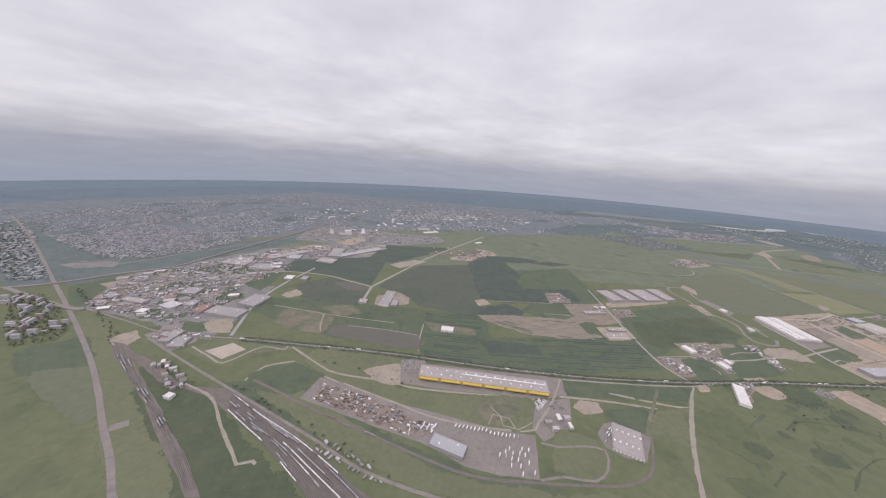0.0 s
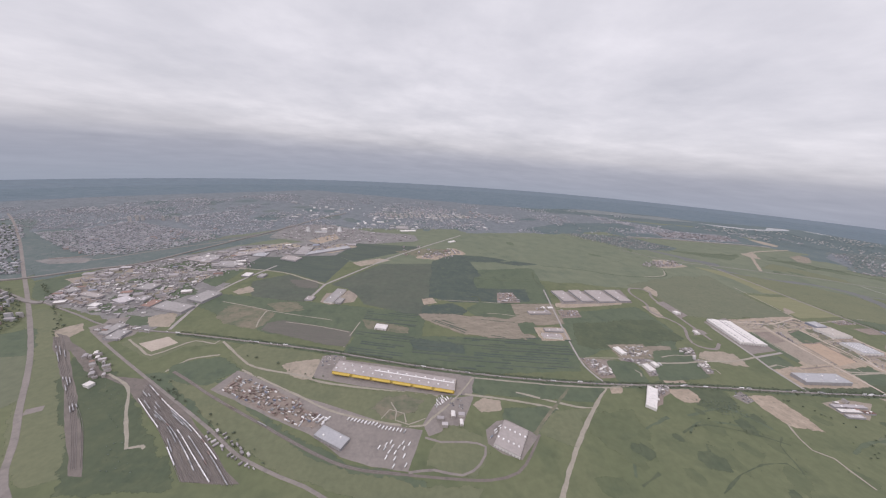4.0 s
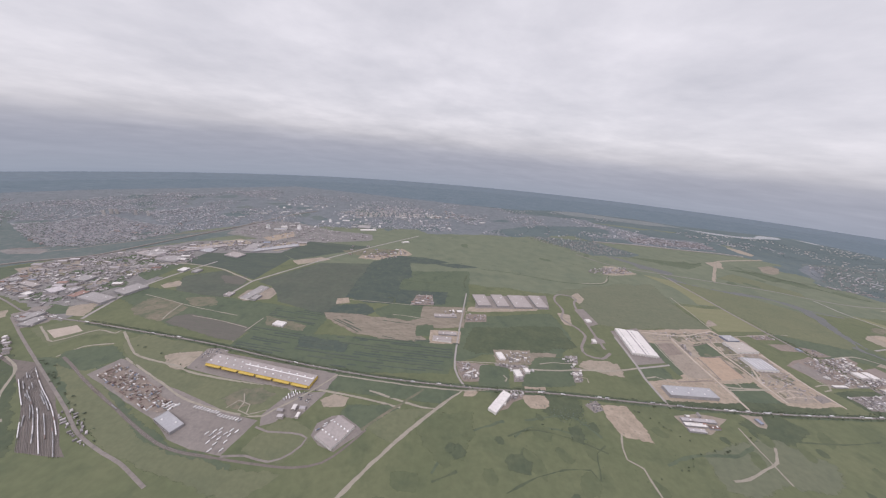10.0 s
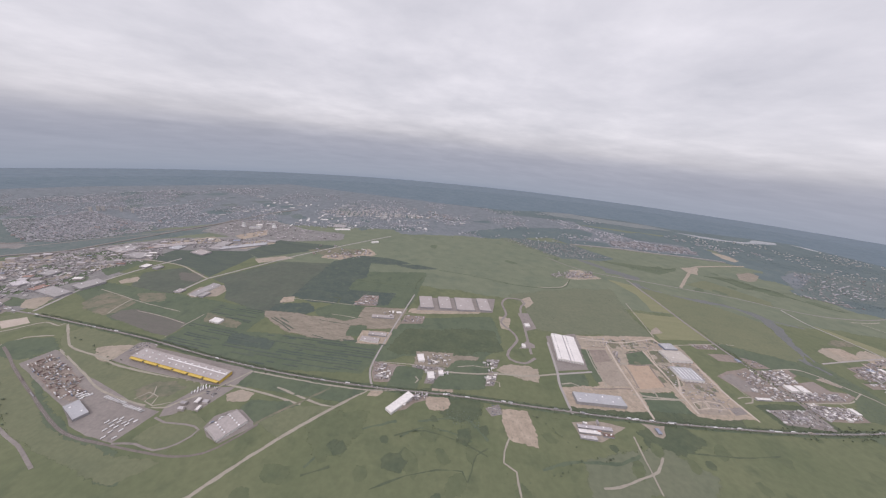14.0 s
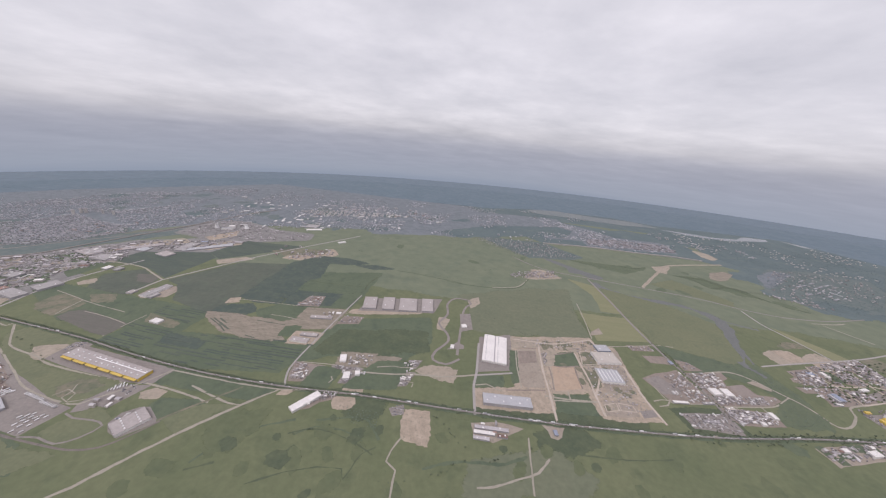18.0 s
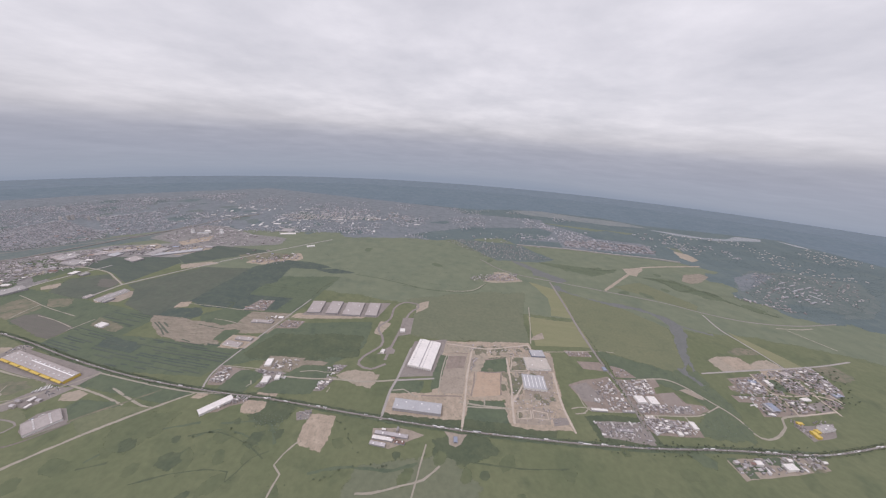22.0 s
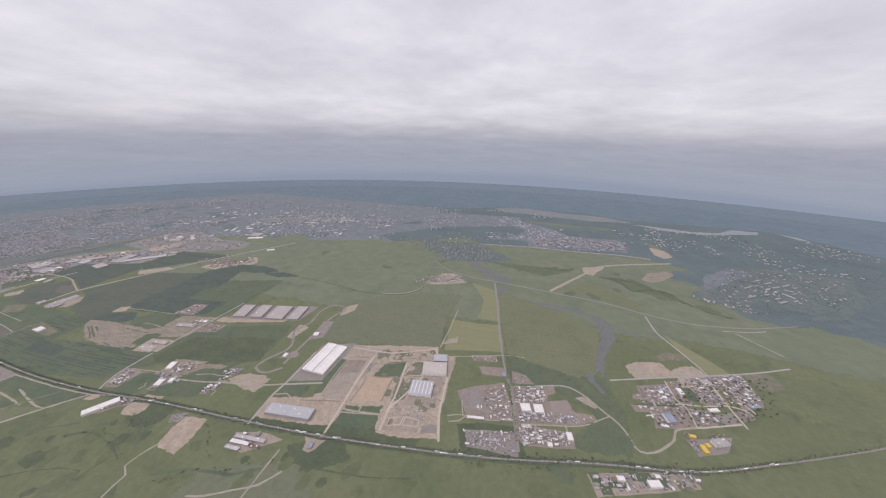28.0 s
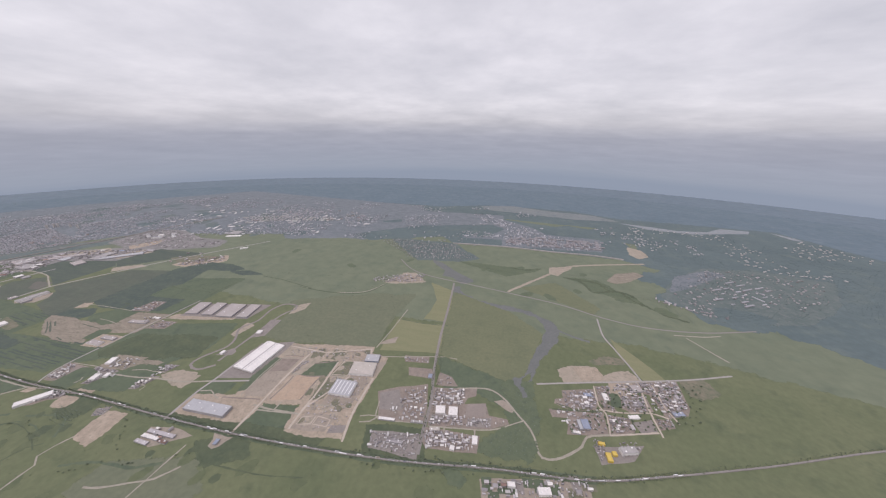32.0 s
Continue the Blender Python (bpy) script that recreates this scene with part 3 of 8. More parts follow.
def gable(length, width, h, r, over=0.04):
    bm = bmesh.new()
    l, w = length / 2 + over, width / 2 + over
    sec = [(-w, h), (0, h + r), (w, h), (w, h - 0.06 * (h + r)), (0, h + r * 0.8), (-w, h - 0.06 * (h + r))]
    a = [bm.verts.new((-l, *q)) for q in sec]
    b = [bm.verts.new((l, *q)) for q in sec]
    for ring in (list(reversed(a)), b):
        bm.faces.new((ring[0], ring[1], ring[4], ring[5]))
        bm.faces.new((ring[1], ring[2], ring[3], ring[4]))
    for i in range(6):
        bm.faces.new((a[i], b[i], b[(i + 1) % 6], a[(i + 1) % 6]))
    bmesh.ops.recalc_face_normals(bm, faces=bm.faces)
    return bm


def ribbed(length, width, h, ribs, z0=0.0):
    """A closed box with upright corrugation along its long sides."""
    bm = bmesh.new()
    ring = []
    for k in range(ribs + 1):
        u = -length / 2 + k * length / ribs
        ring.append((u, -width / 2 + (0.03 * width if k % 2 and k < ribs else 0)))
    for k in range(ribs, -1, -1):
        u = -length / 2 + k * length / ribs
        ring.append((u, width / 2 - (0.03 * width if k % 2 and k < ribs else 0)))
    lo = [bm.verts.new((*p, z0)) for p in ring]
    hi = [bm.verts.new((*p, z0 + h)) for p in ring]
    bm.faces.new(list(reversed(lo)))
    bm.faces.new(hi)
    for i in range(len(ring)):
        j = (i + 1) % len(ring)
        bm.faces.new((lo[i], lo[j], hi[j], hi[i]))
    return bm


def wheel_mesh(r, w):
    bm = bmesh.new()
    bmesh.ops.create_cone(bm, cap_ends=True, segments=8, radius1=r, radius2=r, depth=w, matrix=Matrix.Rotation(radians(90), 4, "X"))
    me = bpy.data.meshes.new("wheel")
    bm.to_mesh(me)
    bm.free()
    me.materials.append(RUBBER)
    return me


CARWHEEL, LORRYWHEEL = wheel_mesh(0.2, 0.14), wheel_mesh(0.3, 0.2)
WORDS = {"rust": "rust-red", "sandy": "sand-coloured", "blue": "blue", "white": "white", "grey": "grey"}


def make_container(tone):
    t = thing("shipping_container", WORDS[tone] + " steel shipping container standing on the freight yard", "container", "containers on the freight yard")
    part("body", ribbed(5.6, 1.5, 1.6, 8), PAINT[tone], t)
    part("door", made((2.84, 0.36, 0.1, 0.06, 0.68, 1.4)), PAINT[tone], t)
    part("door", made((2.84, -0.36, 0.1, 0.06, 0.68, 1.4)), PAINT[tone], t)
    return t


def make_car(tone):
    t = thing("car", WORDS[tone] + " passenger car on grey asphalt", "car", "cars on roads and yards")
    part("body", box(bmesh.new(), 0, 0, 0.18, 2.5, 1.05, 0.42, 0.08), PAINT[tone], t)
    part("cabin", box(bmesh.new(), -0.1, 0, 0.6, 1.4, 0.95, 0.34, 0.0, 0.8), DARK, t, "dark glazed cabin")
    for sx in (-0.8, 0.8):
        for sy in (-0.48, 0.48):
            part("wheel", CARWHEEL, None, t, at=pose(sx, sy, 0.2))
    return t


def make_truck(tone):
    t = thing("truck", WORDS[tone] + " articulated lorry with a box trailer", "truck", "lorries on roads and yards")
    part("trailer", ribbed(6.2, 1.35, 1.5, 4, 0.55), PAINT[tone], t)
    part("cab", box(bmesh.new(), 4.0, 0, 0.3, 1.2, 1.3, 1.5, 0.12), PAINT["white"], t)
    part("windscreen", made((4.61, 0, 1.05, 0.03, 1.1, 0.5)), DARK, t)
    for sx in (-2.2, 3.0, 4.1):
        for sy in (-0.6, 0.6):
            part("wheel", LORRYWHEEL, None, t, at=pose(sx, sy, 0.3))
    return t


def make_wagon(tone):
    t = thing("railway_wagon", WORDS[tone] + " goods wagon standing in the rail yard", "wagon", "wagons in the rail yard")
    part("body", ribbed(7.4, 1.5, 1.5, 6, 0.6), PAINT[tone], t)
    part("roof", gable(7.4, 1.5, 2.1, 0.25, 0.02), PAINT[tone], t)
    for sx in (-2.6, 2.6):
        part("bogie", made((sx, 0, 0.05, 1.4, 1.2, 0.5)), RUBBER, t)
    return t


def make_shed(tone):
    t = thing("industrial_shed", {"grey": "low shed with a grey sheet roof", "red": "low shed with a brick-red roof", "white": "low shed with a white metal roof", "blue": "low shed with a blue steel roof"}[tone] + " in a works yard", "shed", "sheds in the works yards")
    for b in ((0, -0.47, 0, 1, 0.06, 0.8), (0, 0.47, 0, 1, 0.06, 0.8), (-0.48, 0, 0, 0.04, 0.87, 0.8), (0.48, 0, 0, 0.04, 0.87, 0.8)):
        part("wall", made(b), SHEDWALL, t)
    part("roof", gable(1, 1, 0.8, 0.2, 0.02), {"grey": SHEDROOF, "red": REDROOF, "white": WHITEROOF, "blue": STEELBLUE}[tone], t)
    return t


def make_block(tone):
    """A slab of flats: one metre cube to be scaled, with window bands on the long sides."""
    t = thing("apartment_block", {"grey": "grey panel-built apartment block with window bands", "white": "pale panel-built apartment block with window bands", "red": "pinkish brick apartment block with window bands"}[tone], "apartment building", "apartment blocks of the city")
    part("wall", made((0, 0, 0, 1, 1, 0.97)), {"grey": PANEL, "white": FLATWALL, "red": BRICKFLAT}[tone], t)
    top = part("roof", made((0, 0, 0.972, 1.02, 1.06, 0.03)), PANELROOF, t)
    part("stair_head", made((0.2, 0, 1.003, 0.12, 0.4, 0.06)), PANEL, top)
    for k in range(5):
        for sy in (-1, 1):
            part("window_band", made((0, sy * 0.505, 0.1 + k * 0.175, 0.92, 0.02, 0.07)), WALLGREY, t)
    return t


def lathe(profile, n=20, cap=True):
    """A round shell turned about the upright axis from (radius, height) pairs."""
    bm = bmesh.new()
    rings = [[bm.verts.new((r * math.cos(6.2832 * k / n), r * math.sin(6.2832 * k / n), z)) for k in range(n)] for r, z in profile]
    for a, b in zip(rings, rings[1:]):
        for k in range(n):
            bm.faces.new((a[k], a[(k + 1) % n], b[(k + 1) % n], b[k]))
    if cap:
        bm.faces.new(rings[-1])
    return bm


def cooling_tower(x, y, r, h):
    t = thing("cooling_tower", "pale concrete cooling tower of a far power station", "cooling tower", "cooling towers", at=pose(x, y, ground_at(x, y) - 0.05))
    part("shell", lathe([(r, 0.06 * h), (0.86 * r, 0.3 * h), (0.74 * r, 0.6 * h), (0.70 * r, 0.8 * h), (0.73 * r, h), (0.69 * r, h), (0.66 * r, 0.8 * h)]), PAINT["white"], t)
    part("base_ring", lathe([(1.02 * r, 0.0), (1.02 * r, 0.06 * h), (0.9 * r, 0.062 * h)]), WALLGREY, t, "darker ring of air inlets")
    part("rim", lathe([(0.745 * r, 0.96 * h), (0.745 * r, 1.01 * h), (0.69 * r, 1.01 * h)], cap=False), WALLGREY, t)
    return t


def chimney(x, y, r, h):
    t = thing("chimney", "tall slim pale chimney of a far power station", "chimney", "chimneys", at=pose(x, y, ground_at(x, y) - 0.05))
    part("shaft", lathe([(r, 0), (0.75 * r, 0.55 * h), (0.6 * r, h)], 12), FLATWALL, t)
    part("band", lathe([(0.69 * r, 0.86 * h), (0.68 * r, 0.93 * h)], 12, False), BRICKFLAT, t, "faded red warning band")
    part("rim", lathe([(0.7 * r, 0.985 * h), (0.7 * r, 1.01 * h), (0.45 * r, 1.012 * h)], 12), DARK, t)
    return t


TREE_MESHES = []
for s_ in range(4):
    cv, cf = crown_form(80 + s_, 7)
    tv, tf = trunk_form()
    TREE_MESHES.append((mesh_of("crown", cv, cf, LEAF), mesh_of("trunk", tv, tf, BARK)))


def make_tree(tone):
    t = thing("tree", "single broad leafy tree on the meadow", "tree", "single trees")
    part("trunk", TREE_MESHES[tone][1], None, t)
    part("crown", TREE_MESHES[tone][0], None, t)
    return t


MAKERS = {"container": make_container, "car": make_car, "truck": make_truck, "wagon": make_wagon, "shed": make_shed, "block": make_block, "tree": make_tree}
FIRST = {}
TALLY = {}


def put(kind, tone, x, y, turn=0.0, size=(1, 1, 1), z=None):
    """Builds a thing the first time, and copies it after that."""
    m = pose(x, y, ground_at(x, y) if z is None else z, 0, 0, turn)
    if (kind, tone) not in FIRST:
        FIRST[kind, tone] = MAKERS[kind](tone)
        ob = FIRST[kind, tone]
        ob.matrix_basis = m
    else:
        ob = copy_thing(FIRST[kind, tone], m)
    ob.scale = size
    TALLY[kind] = TALLY.get(kind, 0) + 1
    return ob


def pick(rnd, weights):
    return rnd.choices(list(weights), list(weights.values()))[0]


def sheds(poly, n, turn, seed, size=(9, 24), gap=14, tones=None):
    rnd = random.Random(seed)
    for x, y in spots(poly, n, gap, seed, None, 3.5):
        l = rnd.uniform(*size)
        put("shed", pick(rnd, tones or {"grey": 6, "white": 1, "red": 1, "blue": 0.6}), x, y, turn + rnd.choice((0, 0, 0, 90)) + rnd.uniform(-3, 3), (l, l * rnd.uniform(0.4, 0.7), rnd.uniform(2.6, 4.6)))


def cars(poly, n, turn, seed, lattice=None, gap=2.6):
    rnd = random.Random(seed)
    for x, y in spots(poly, n, gap, seed, lattice):
        put("car", pick(rnd, {"white": 5, "grey": 4, "blue": 1, "rust": 1}), x, y, turn + rnd.choice((0, 180)) + rnd.uniform(-4, 4))


def trucks(poly, n, turn, seed, gap=6, lattice=None, tones=None):
    rnd = random.Random(seed)
    for x, y in spots(poly, n, gap, seed, lattice):
        put("truck", pick(rnd, tones or {"white": 6, "grey": 2, "blue": 1, "sandy": 1}), x, y, turn + rnd.choice((0, 180)) + rnd.uniform(-5, 5), (0.55, 0.68, 0.66))


def town(label, poly, n, turn, gap, size, height, seed, material=None, category="buildings", name="far_buildings", thin=(0.25, 0.6), bare=-1.0, rows=None):
    """Buildings too far off to count, as walls and roofs; rows: the spacing along and across the streets."""
    rnd = random.Random(seed)
    tpl = ([(x, y, z) for z in (0, 1) for y in (-0.5, 0.5) for x in (-0.5, 0.5)], [(0, 1, 5, 4), (1, 3, 7, 5), (3, 2, 6, 7), (2, 0, 4, 6), (4, 5, 7, 6)])
    pl = []
    for x, y in spots(poly, n, gap, seed, (turn, *rows) if rows else None, 1.5):
        l = rnd.uniform(*size)
        if noise.noise(Vector((x / 150, y / 190, seed))) < bare:
            continue
        a = radians(turn + (rnd.choice((0, 0, 0, 90)) if rows else rnd.choice((0, 90))) + rnd.uniform(-3, 3) * (0.5 if rows else 2))
        pl.append((x, y, a, l, l * rnd.uniform(*thin), rnd.uniform(*height)))
    return merged(name, label, category, tpl, pl, material or PANEL)


def bushes(label, poly, n, gap, height, seed, material=None, bare=-1.0):
    rnd = random.Random(seed)
    got = [q for q in spots(poly, n, gap, seed) if noise.noise(Vector((q[0] / 120, q[1] / 150, seed))) > bare]
    return woods(label, [(x, y, height * rnd.uniform(0.6, 1.3)) for x, y in got], material, BUSHES, "shrubs")


def grove(label, poly, n, gap, height, seed, material=None):
    rnd = random.Random(seed)
    return woods(label, [(x, y, height * rnd.uniform(0.6, 1.3)) for x, y in spots(poly, n, gap, seed)], material, None, "trees")



def heaps(label, poly, n, gap, size, seed, material):
    """Low uneven heaps of earth or rubble."""
    rnd = random.Random(seed)
    bm = bmesh.new()
    for k in range(9):
        a = k * 0.698
        bm.verts.new((0.5 * math.cos(a), 0.42 * math.sin(a), 0))
    bm.verts.new((0.05, 0.02, 0.3))
    bm.verts.new((-0.18, 0.06, 0.22))
    bm.verts.ensure_lookup_table()
    tv = [tuple(v.co) for v in bm.verts]
    bm.free()
    tf = [(k, (k + 1) % 9, 9 if k < 3 or k > 6 else 10) for k in range(9)] + [(3, 10, 9), (7, 9, 10)]
    pl = []
    for x, y in spots(poly, n, gap, seed):
        s = rnd.uniform(*size)
        pl.append((x, y, rnd.uniform(0, 6.3), s * rnd.uniform(1, 2.2), s, s * rnd.uniform(0.4, 0.8)))
    return merged("earth_heaps", label, "earth heaps", tv and (tv, tf), pl, material, ground_at(*poly[0]))



# ---- ground cover, far to near; far covers have haze painted into their colour ----
field("far meadow land with haze in its colour", FARMEADOW, [(-1400, 560), (-700, 620), (-260, 690), (520, 640), (1350, 700), (2100, 560), (2900, 520), (2900, 1400), (2200, 1900), (1400, 2200), (500, 2300), (-600, 2000), (-1300, 1500), (-1700, 1000)], 12)
field("dark far woodland, tinted blue-green with painted haze", FARWOOD, [(-1800, 700), (-1300, 1100), (-553, 1388), (100, 1520), (745, 1600), (1485, 1549), (2300, 1400), (2800, 700)] + rim(0.985, 16, 172), 8)
field("woodland towards the horizon, blued with painted haze", BLUEHAZEWOOD, [(2560, 700), (2380, 1330), (2186, 1720), (1900, 1740), (1560, 1750), (1370, 1835), (1160, 1850), (895, 1840), (669, 1740), (319, 1725), (112, 1655), (-326, 1560), (-694, 1552), (-903, 1330), (-940, 1197), (-1075, 1010), (-1330, 850), (-1700, 560)][::-1] + rim(1.0, 16, 172), 9)
field("woodland on the horizon with blue haze in its colour", HAZEWOOD, rim(0.89, 16, 172)[::-1] + rim(1.0, 16, 172), 14)
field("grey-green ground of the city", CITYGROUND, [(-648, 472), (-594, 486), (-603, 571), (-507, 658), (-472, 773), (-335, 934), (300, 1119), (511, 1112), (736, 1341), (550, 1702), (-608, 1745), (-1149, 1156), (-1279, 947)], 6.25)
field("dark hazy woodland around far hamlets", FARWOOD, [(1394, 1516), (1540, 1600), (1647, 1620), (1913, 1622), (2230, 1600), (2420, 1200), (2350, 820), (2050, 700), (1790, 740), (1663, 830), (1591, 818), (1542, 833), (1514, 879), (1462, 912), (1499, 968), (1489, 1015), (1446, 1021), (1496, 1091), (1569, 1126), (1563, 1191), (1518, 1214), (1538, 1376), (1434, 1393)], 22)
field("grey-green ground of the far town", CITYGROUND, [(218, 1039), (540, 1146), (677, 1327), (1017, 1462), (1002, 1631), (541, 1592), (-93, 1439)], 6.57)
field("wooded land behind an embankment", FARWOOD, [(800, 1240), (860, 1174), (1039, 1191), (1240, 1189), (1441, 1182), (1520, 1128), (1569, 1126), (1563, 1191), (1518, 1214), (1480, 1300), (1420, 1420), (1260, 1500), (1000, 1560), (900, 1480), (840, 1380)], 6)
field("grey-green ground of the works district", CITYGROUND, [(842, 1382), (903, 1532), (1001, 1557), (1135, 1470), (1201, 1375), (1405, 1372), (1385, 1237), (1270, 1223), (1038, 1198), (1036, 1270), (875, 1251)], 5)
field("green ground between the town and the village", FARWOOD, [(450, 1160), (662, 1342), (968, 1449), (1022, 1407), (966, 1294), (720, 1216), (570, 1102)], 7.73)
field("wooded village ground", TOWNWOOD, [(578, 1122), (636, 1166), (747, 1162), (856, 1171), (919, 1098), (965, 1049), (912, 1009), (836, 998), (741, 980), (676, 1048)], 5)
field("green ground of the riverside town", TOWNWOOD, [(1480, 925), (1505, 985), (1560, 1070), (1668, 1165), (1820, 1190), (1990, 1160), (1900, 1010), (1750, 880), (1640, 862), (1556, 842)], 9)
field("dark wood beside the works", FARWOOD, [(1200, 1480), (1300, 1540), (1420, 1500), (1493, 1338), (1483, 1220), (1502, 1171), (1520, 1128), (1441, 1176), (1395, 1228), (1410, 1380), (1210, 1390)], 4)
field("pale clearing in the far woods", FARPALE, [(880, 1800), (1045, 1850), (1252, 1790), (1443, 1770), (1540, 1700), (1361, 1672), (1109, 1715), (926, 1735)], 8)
field("pale sandy plot beside the works", SAND, [(1490, 1314), (1527, 1288), (1532, 1230), (1496, 1204), (1478, 1233)], 3)
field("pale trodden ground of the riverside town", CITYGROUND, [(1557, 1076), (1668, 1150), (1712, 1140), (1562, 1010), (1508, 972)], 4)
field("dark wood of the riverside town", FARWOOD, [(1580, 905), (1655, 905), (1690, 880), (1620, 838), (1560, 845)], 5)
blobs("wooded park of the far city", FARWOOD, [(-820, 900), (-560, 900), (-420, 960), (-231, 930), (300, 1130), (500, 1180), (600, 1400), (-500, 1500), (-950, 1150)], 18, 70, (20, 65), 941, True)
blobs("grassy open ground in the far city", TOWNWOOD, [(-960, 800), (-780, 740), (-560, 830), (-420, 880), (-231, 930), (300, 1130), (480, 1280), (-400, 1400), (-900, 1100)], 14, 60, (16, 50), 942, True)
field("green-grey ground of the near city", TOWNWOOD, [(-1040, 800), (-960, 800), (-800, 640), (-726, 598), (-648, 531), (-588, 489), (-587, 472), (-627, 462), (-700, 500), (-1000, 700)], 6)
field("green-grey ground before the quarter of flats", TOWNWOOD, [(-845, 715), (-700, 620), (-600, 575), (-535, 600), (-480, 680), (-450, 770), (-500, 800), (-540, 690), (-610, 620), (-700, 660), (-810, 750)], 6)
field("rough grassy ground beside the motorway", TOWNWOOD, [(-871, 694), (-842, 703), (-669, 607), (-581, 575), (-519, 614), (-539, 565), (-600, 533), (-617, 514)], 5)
field("works district ground", WORKS, [(-469.7, 409.6), (-509.2, 510.3), (-484.7, 551.8), (-445.9, 604.8), (-363.1, 718.3), (-229.6, 791.3), (-103.5, 817.6), (-126.4, 690.9), (-242.3, 663.9), (-264.4, 604.2), (-308.2, 514), (-260.5, 509.5), (-255.4, 408.9), (-261.9, 354.4), (-303.7, 359.1), (-359.7, 386.4)], 5.18, "pavement", "pavement")
field("grey-green strip along the railway embankment", TOWNWOOD, [(-554.3, 473.8), (-525, 522.7), (-463.5, 600.4), (-408.1, 686.7), (-300.5, 831.6), (-327.9, 911.8), (-448.8, 734.3), (-503.3, 638.3), (-584.3, 563.6), (-633.6, 535.8)], 4.75)
field("dark green wedge of grass", LUSH, [(-542.1, 464.8), (-512.9, 509.5), (-496.8, 462.6), (-468.3, 409.7), (-487.8, 415.4)], 3.48)
field("green meadow beside the motorway", PASTURE, [(-238.3, 195.9), (-346.3, 299), (-451.2, 380.7), (-426.4, 384), (-354.3, 329.3), (-236.3, 233.7), (-160.4, 163.4), (-174.1, 156.3), (-204.2, 170.1)], 4.34)
field("grassy wedge beside the motorway", LUSH, [(-431.4, 307.6), (-395.7, 335.5), (-342.5, 289.8), (-370.3, 276.6), (-390.8, 274.5)], 4.2)
field("asphalt lay-by beside the motorway", ASPHALT, [(-255.6, 219.3), (-245.3, 225.2), (-240.8, 219.5), (-251.4, 212.3)], 0.6, "pavement", "pavement")
field("grassland with bare spots", HEATH, [(-380.8, 275.8), (-339.8, 285.4), (-275.9, 228.5), (-280.4, 220.9), (-337.9, 248.7)], 4.39)
field("scrubland between the railways", SCRUB, [(-291.1, 295.9), (-231, 268.4), (-188.3, 244), (-118, 185.1), (-77.3, 160.5), (-145.3, 157.3), (-191.6, 201.9), (-262.1, 258.1)], 5.23)
field("long grass verge above the rail yard", LUSH, [(-193.3, 270.2), (-100.3, 267.4), (-18.4, 209.8), (52.1, 181.8), (116, 171), (147.2, 149.9), (60.3, 170.8), (1, 177.7), (-83.5, 221.3), (-158.4, 253.2)], 4.55)
field("green meadow beside the rail yard", PASTURE, [(-163.9, 271.9), (-120.8, 266.3), (-95, 253), (-17.6, 204.1), (25.9, 181.6), (114.1, 167), (162.9, 170.1), (142.5, 150.6), (67.6, 165.3), (1, 176.9), (-62.8, 210.1)], 3.69)
field("works ground around the power station", WORKS, [(-339, 810), (-348, 922), (-300, 985), (-230, 990), (-98, 945), (39, 948), (50, 890), (-82, 818), (-150, 800), (-240, 800)], 6)
field("sandy ground of a far depot", SITE, [(70, 730), (85, 790), (162, 832), (192, 800), (147, 738)], 5)
field("dark green crop field", CROP, [(-287, 584), (-280, 655), (-129, 704), (-87, 678), (-96, 544), (-181, 579)], 1.98)
field("dark green crop field", CROP, [(-103, 818), (72, 828), (17, 761), (-74, 673), (-129, 704)], 1.98)
field("dark ploughed field", PLOUGH, [(-222, 526), (-177, 567), (-103, 530), (-104, 465), (-191, 470)], 2.78)
field("striped plantation", LUSH, [(-239.1, 465.1), (-102.9, 459.1), (103.5, 448.4), (96.6, 366.7), (10.3, 376.4), (-109.4, 367.7), (-220.7, 413.8), (-262.1, 433.2)], 2.97)
field("striped plantation", LUSH, [(9, 370), (99, 380), (271, 401), (334, 406), (313, 333), (174, 313), (7, 330)], 2.55)
field("green field", LUSH, [(337.2, 479.8), (511.1, 535.1), (526, 456.8), (490.3, 399.1), (368.5, 385.4), (327.7, 358.1)], 2.6)
field("dark green damp field", SCRUB, [(361.6, 450.5), (508.8, 482.1), (523.2, 433.2), (422, 397.7), (344.3, 392.8)], 6.96)
field("trimmed grass around a sandy square", PASTURE, [(-271, 325.1), (-236.3, 355.4), (-155.1, 346.9), (-139.6, 340.9), (-194.7, 327.3), (-208.8, 298.3)], 2.45)
field("bare sandy square", HAUL, [(-249, 324), (-227, 342.5), (-206, 331), (-222, 311)], 1.0)
field("dark green grass field", LUSH, [(-176.5, 289.3), (-139.1, 308.8), (-103.6, 290.7), (-120.8, 266.3), (-163.9, 271.9)], 3.34)
field("bare sandy patch of earth", SAND, [(-366.8, 339.3), (-354.7, 355.4), (-339.3, 342.7), (-339, 328.4), (-356.3, 330.8)], 2.33)
field("bright green meadow", PASTURE, [(-125.5, 335.7), (-21.5, 325), (-27.4, 278.6), (6.6, 269.8), (127.7, 266.3), (114.6, 231.8), (28.3, 237.6), (-58.9, 269.5), (-131.6, 321)], 3.36)
field("sandy lot", SAND, [(-56, 301.5), (-23.3, 316.5), (-17, 285.6), (-34.8, 286.4)], 3.35)
field("bare brown earth in the meadow", BROWN, [(62, 246), (72, 257), (93, 260.5), (110, 258), (101, 249), (82, 240)], 5)
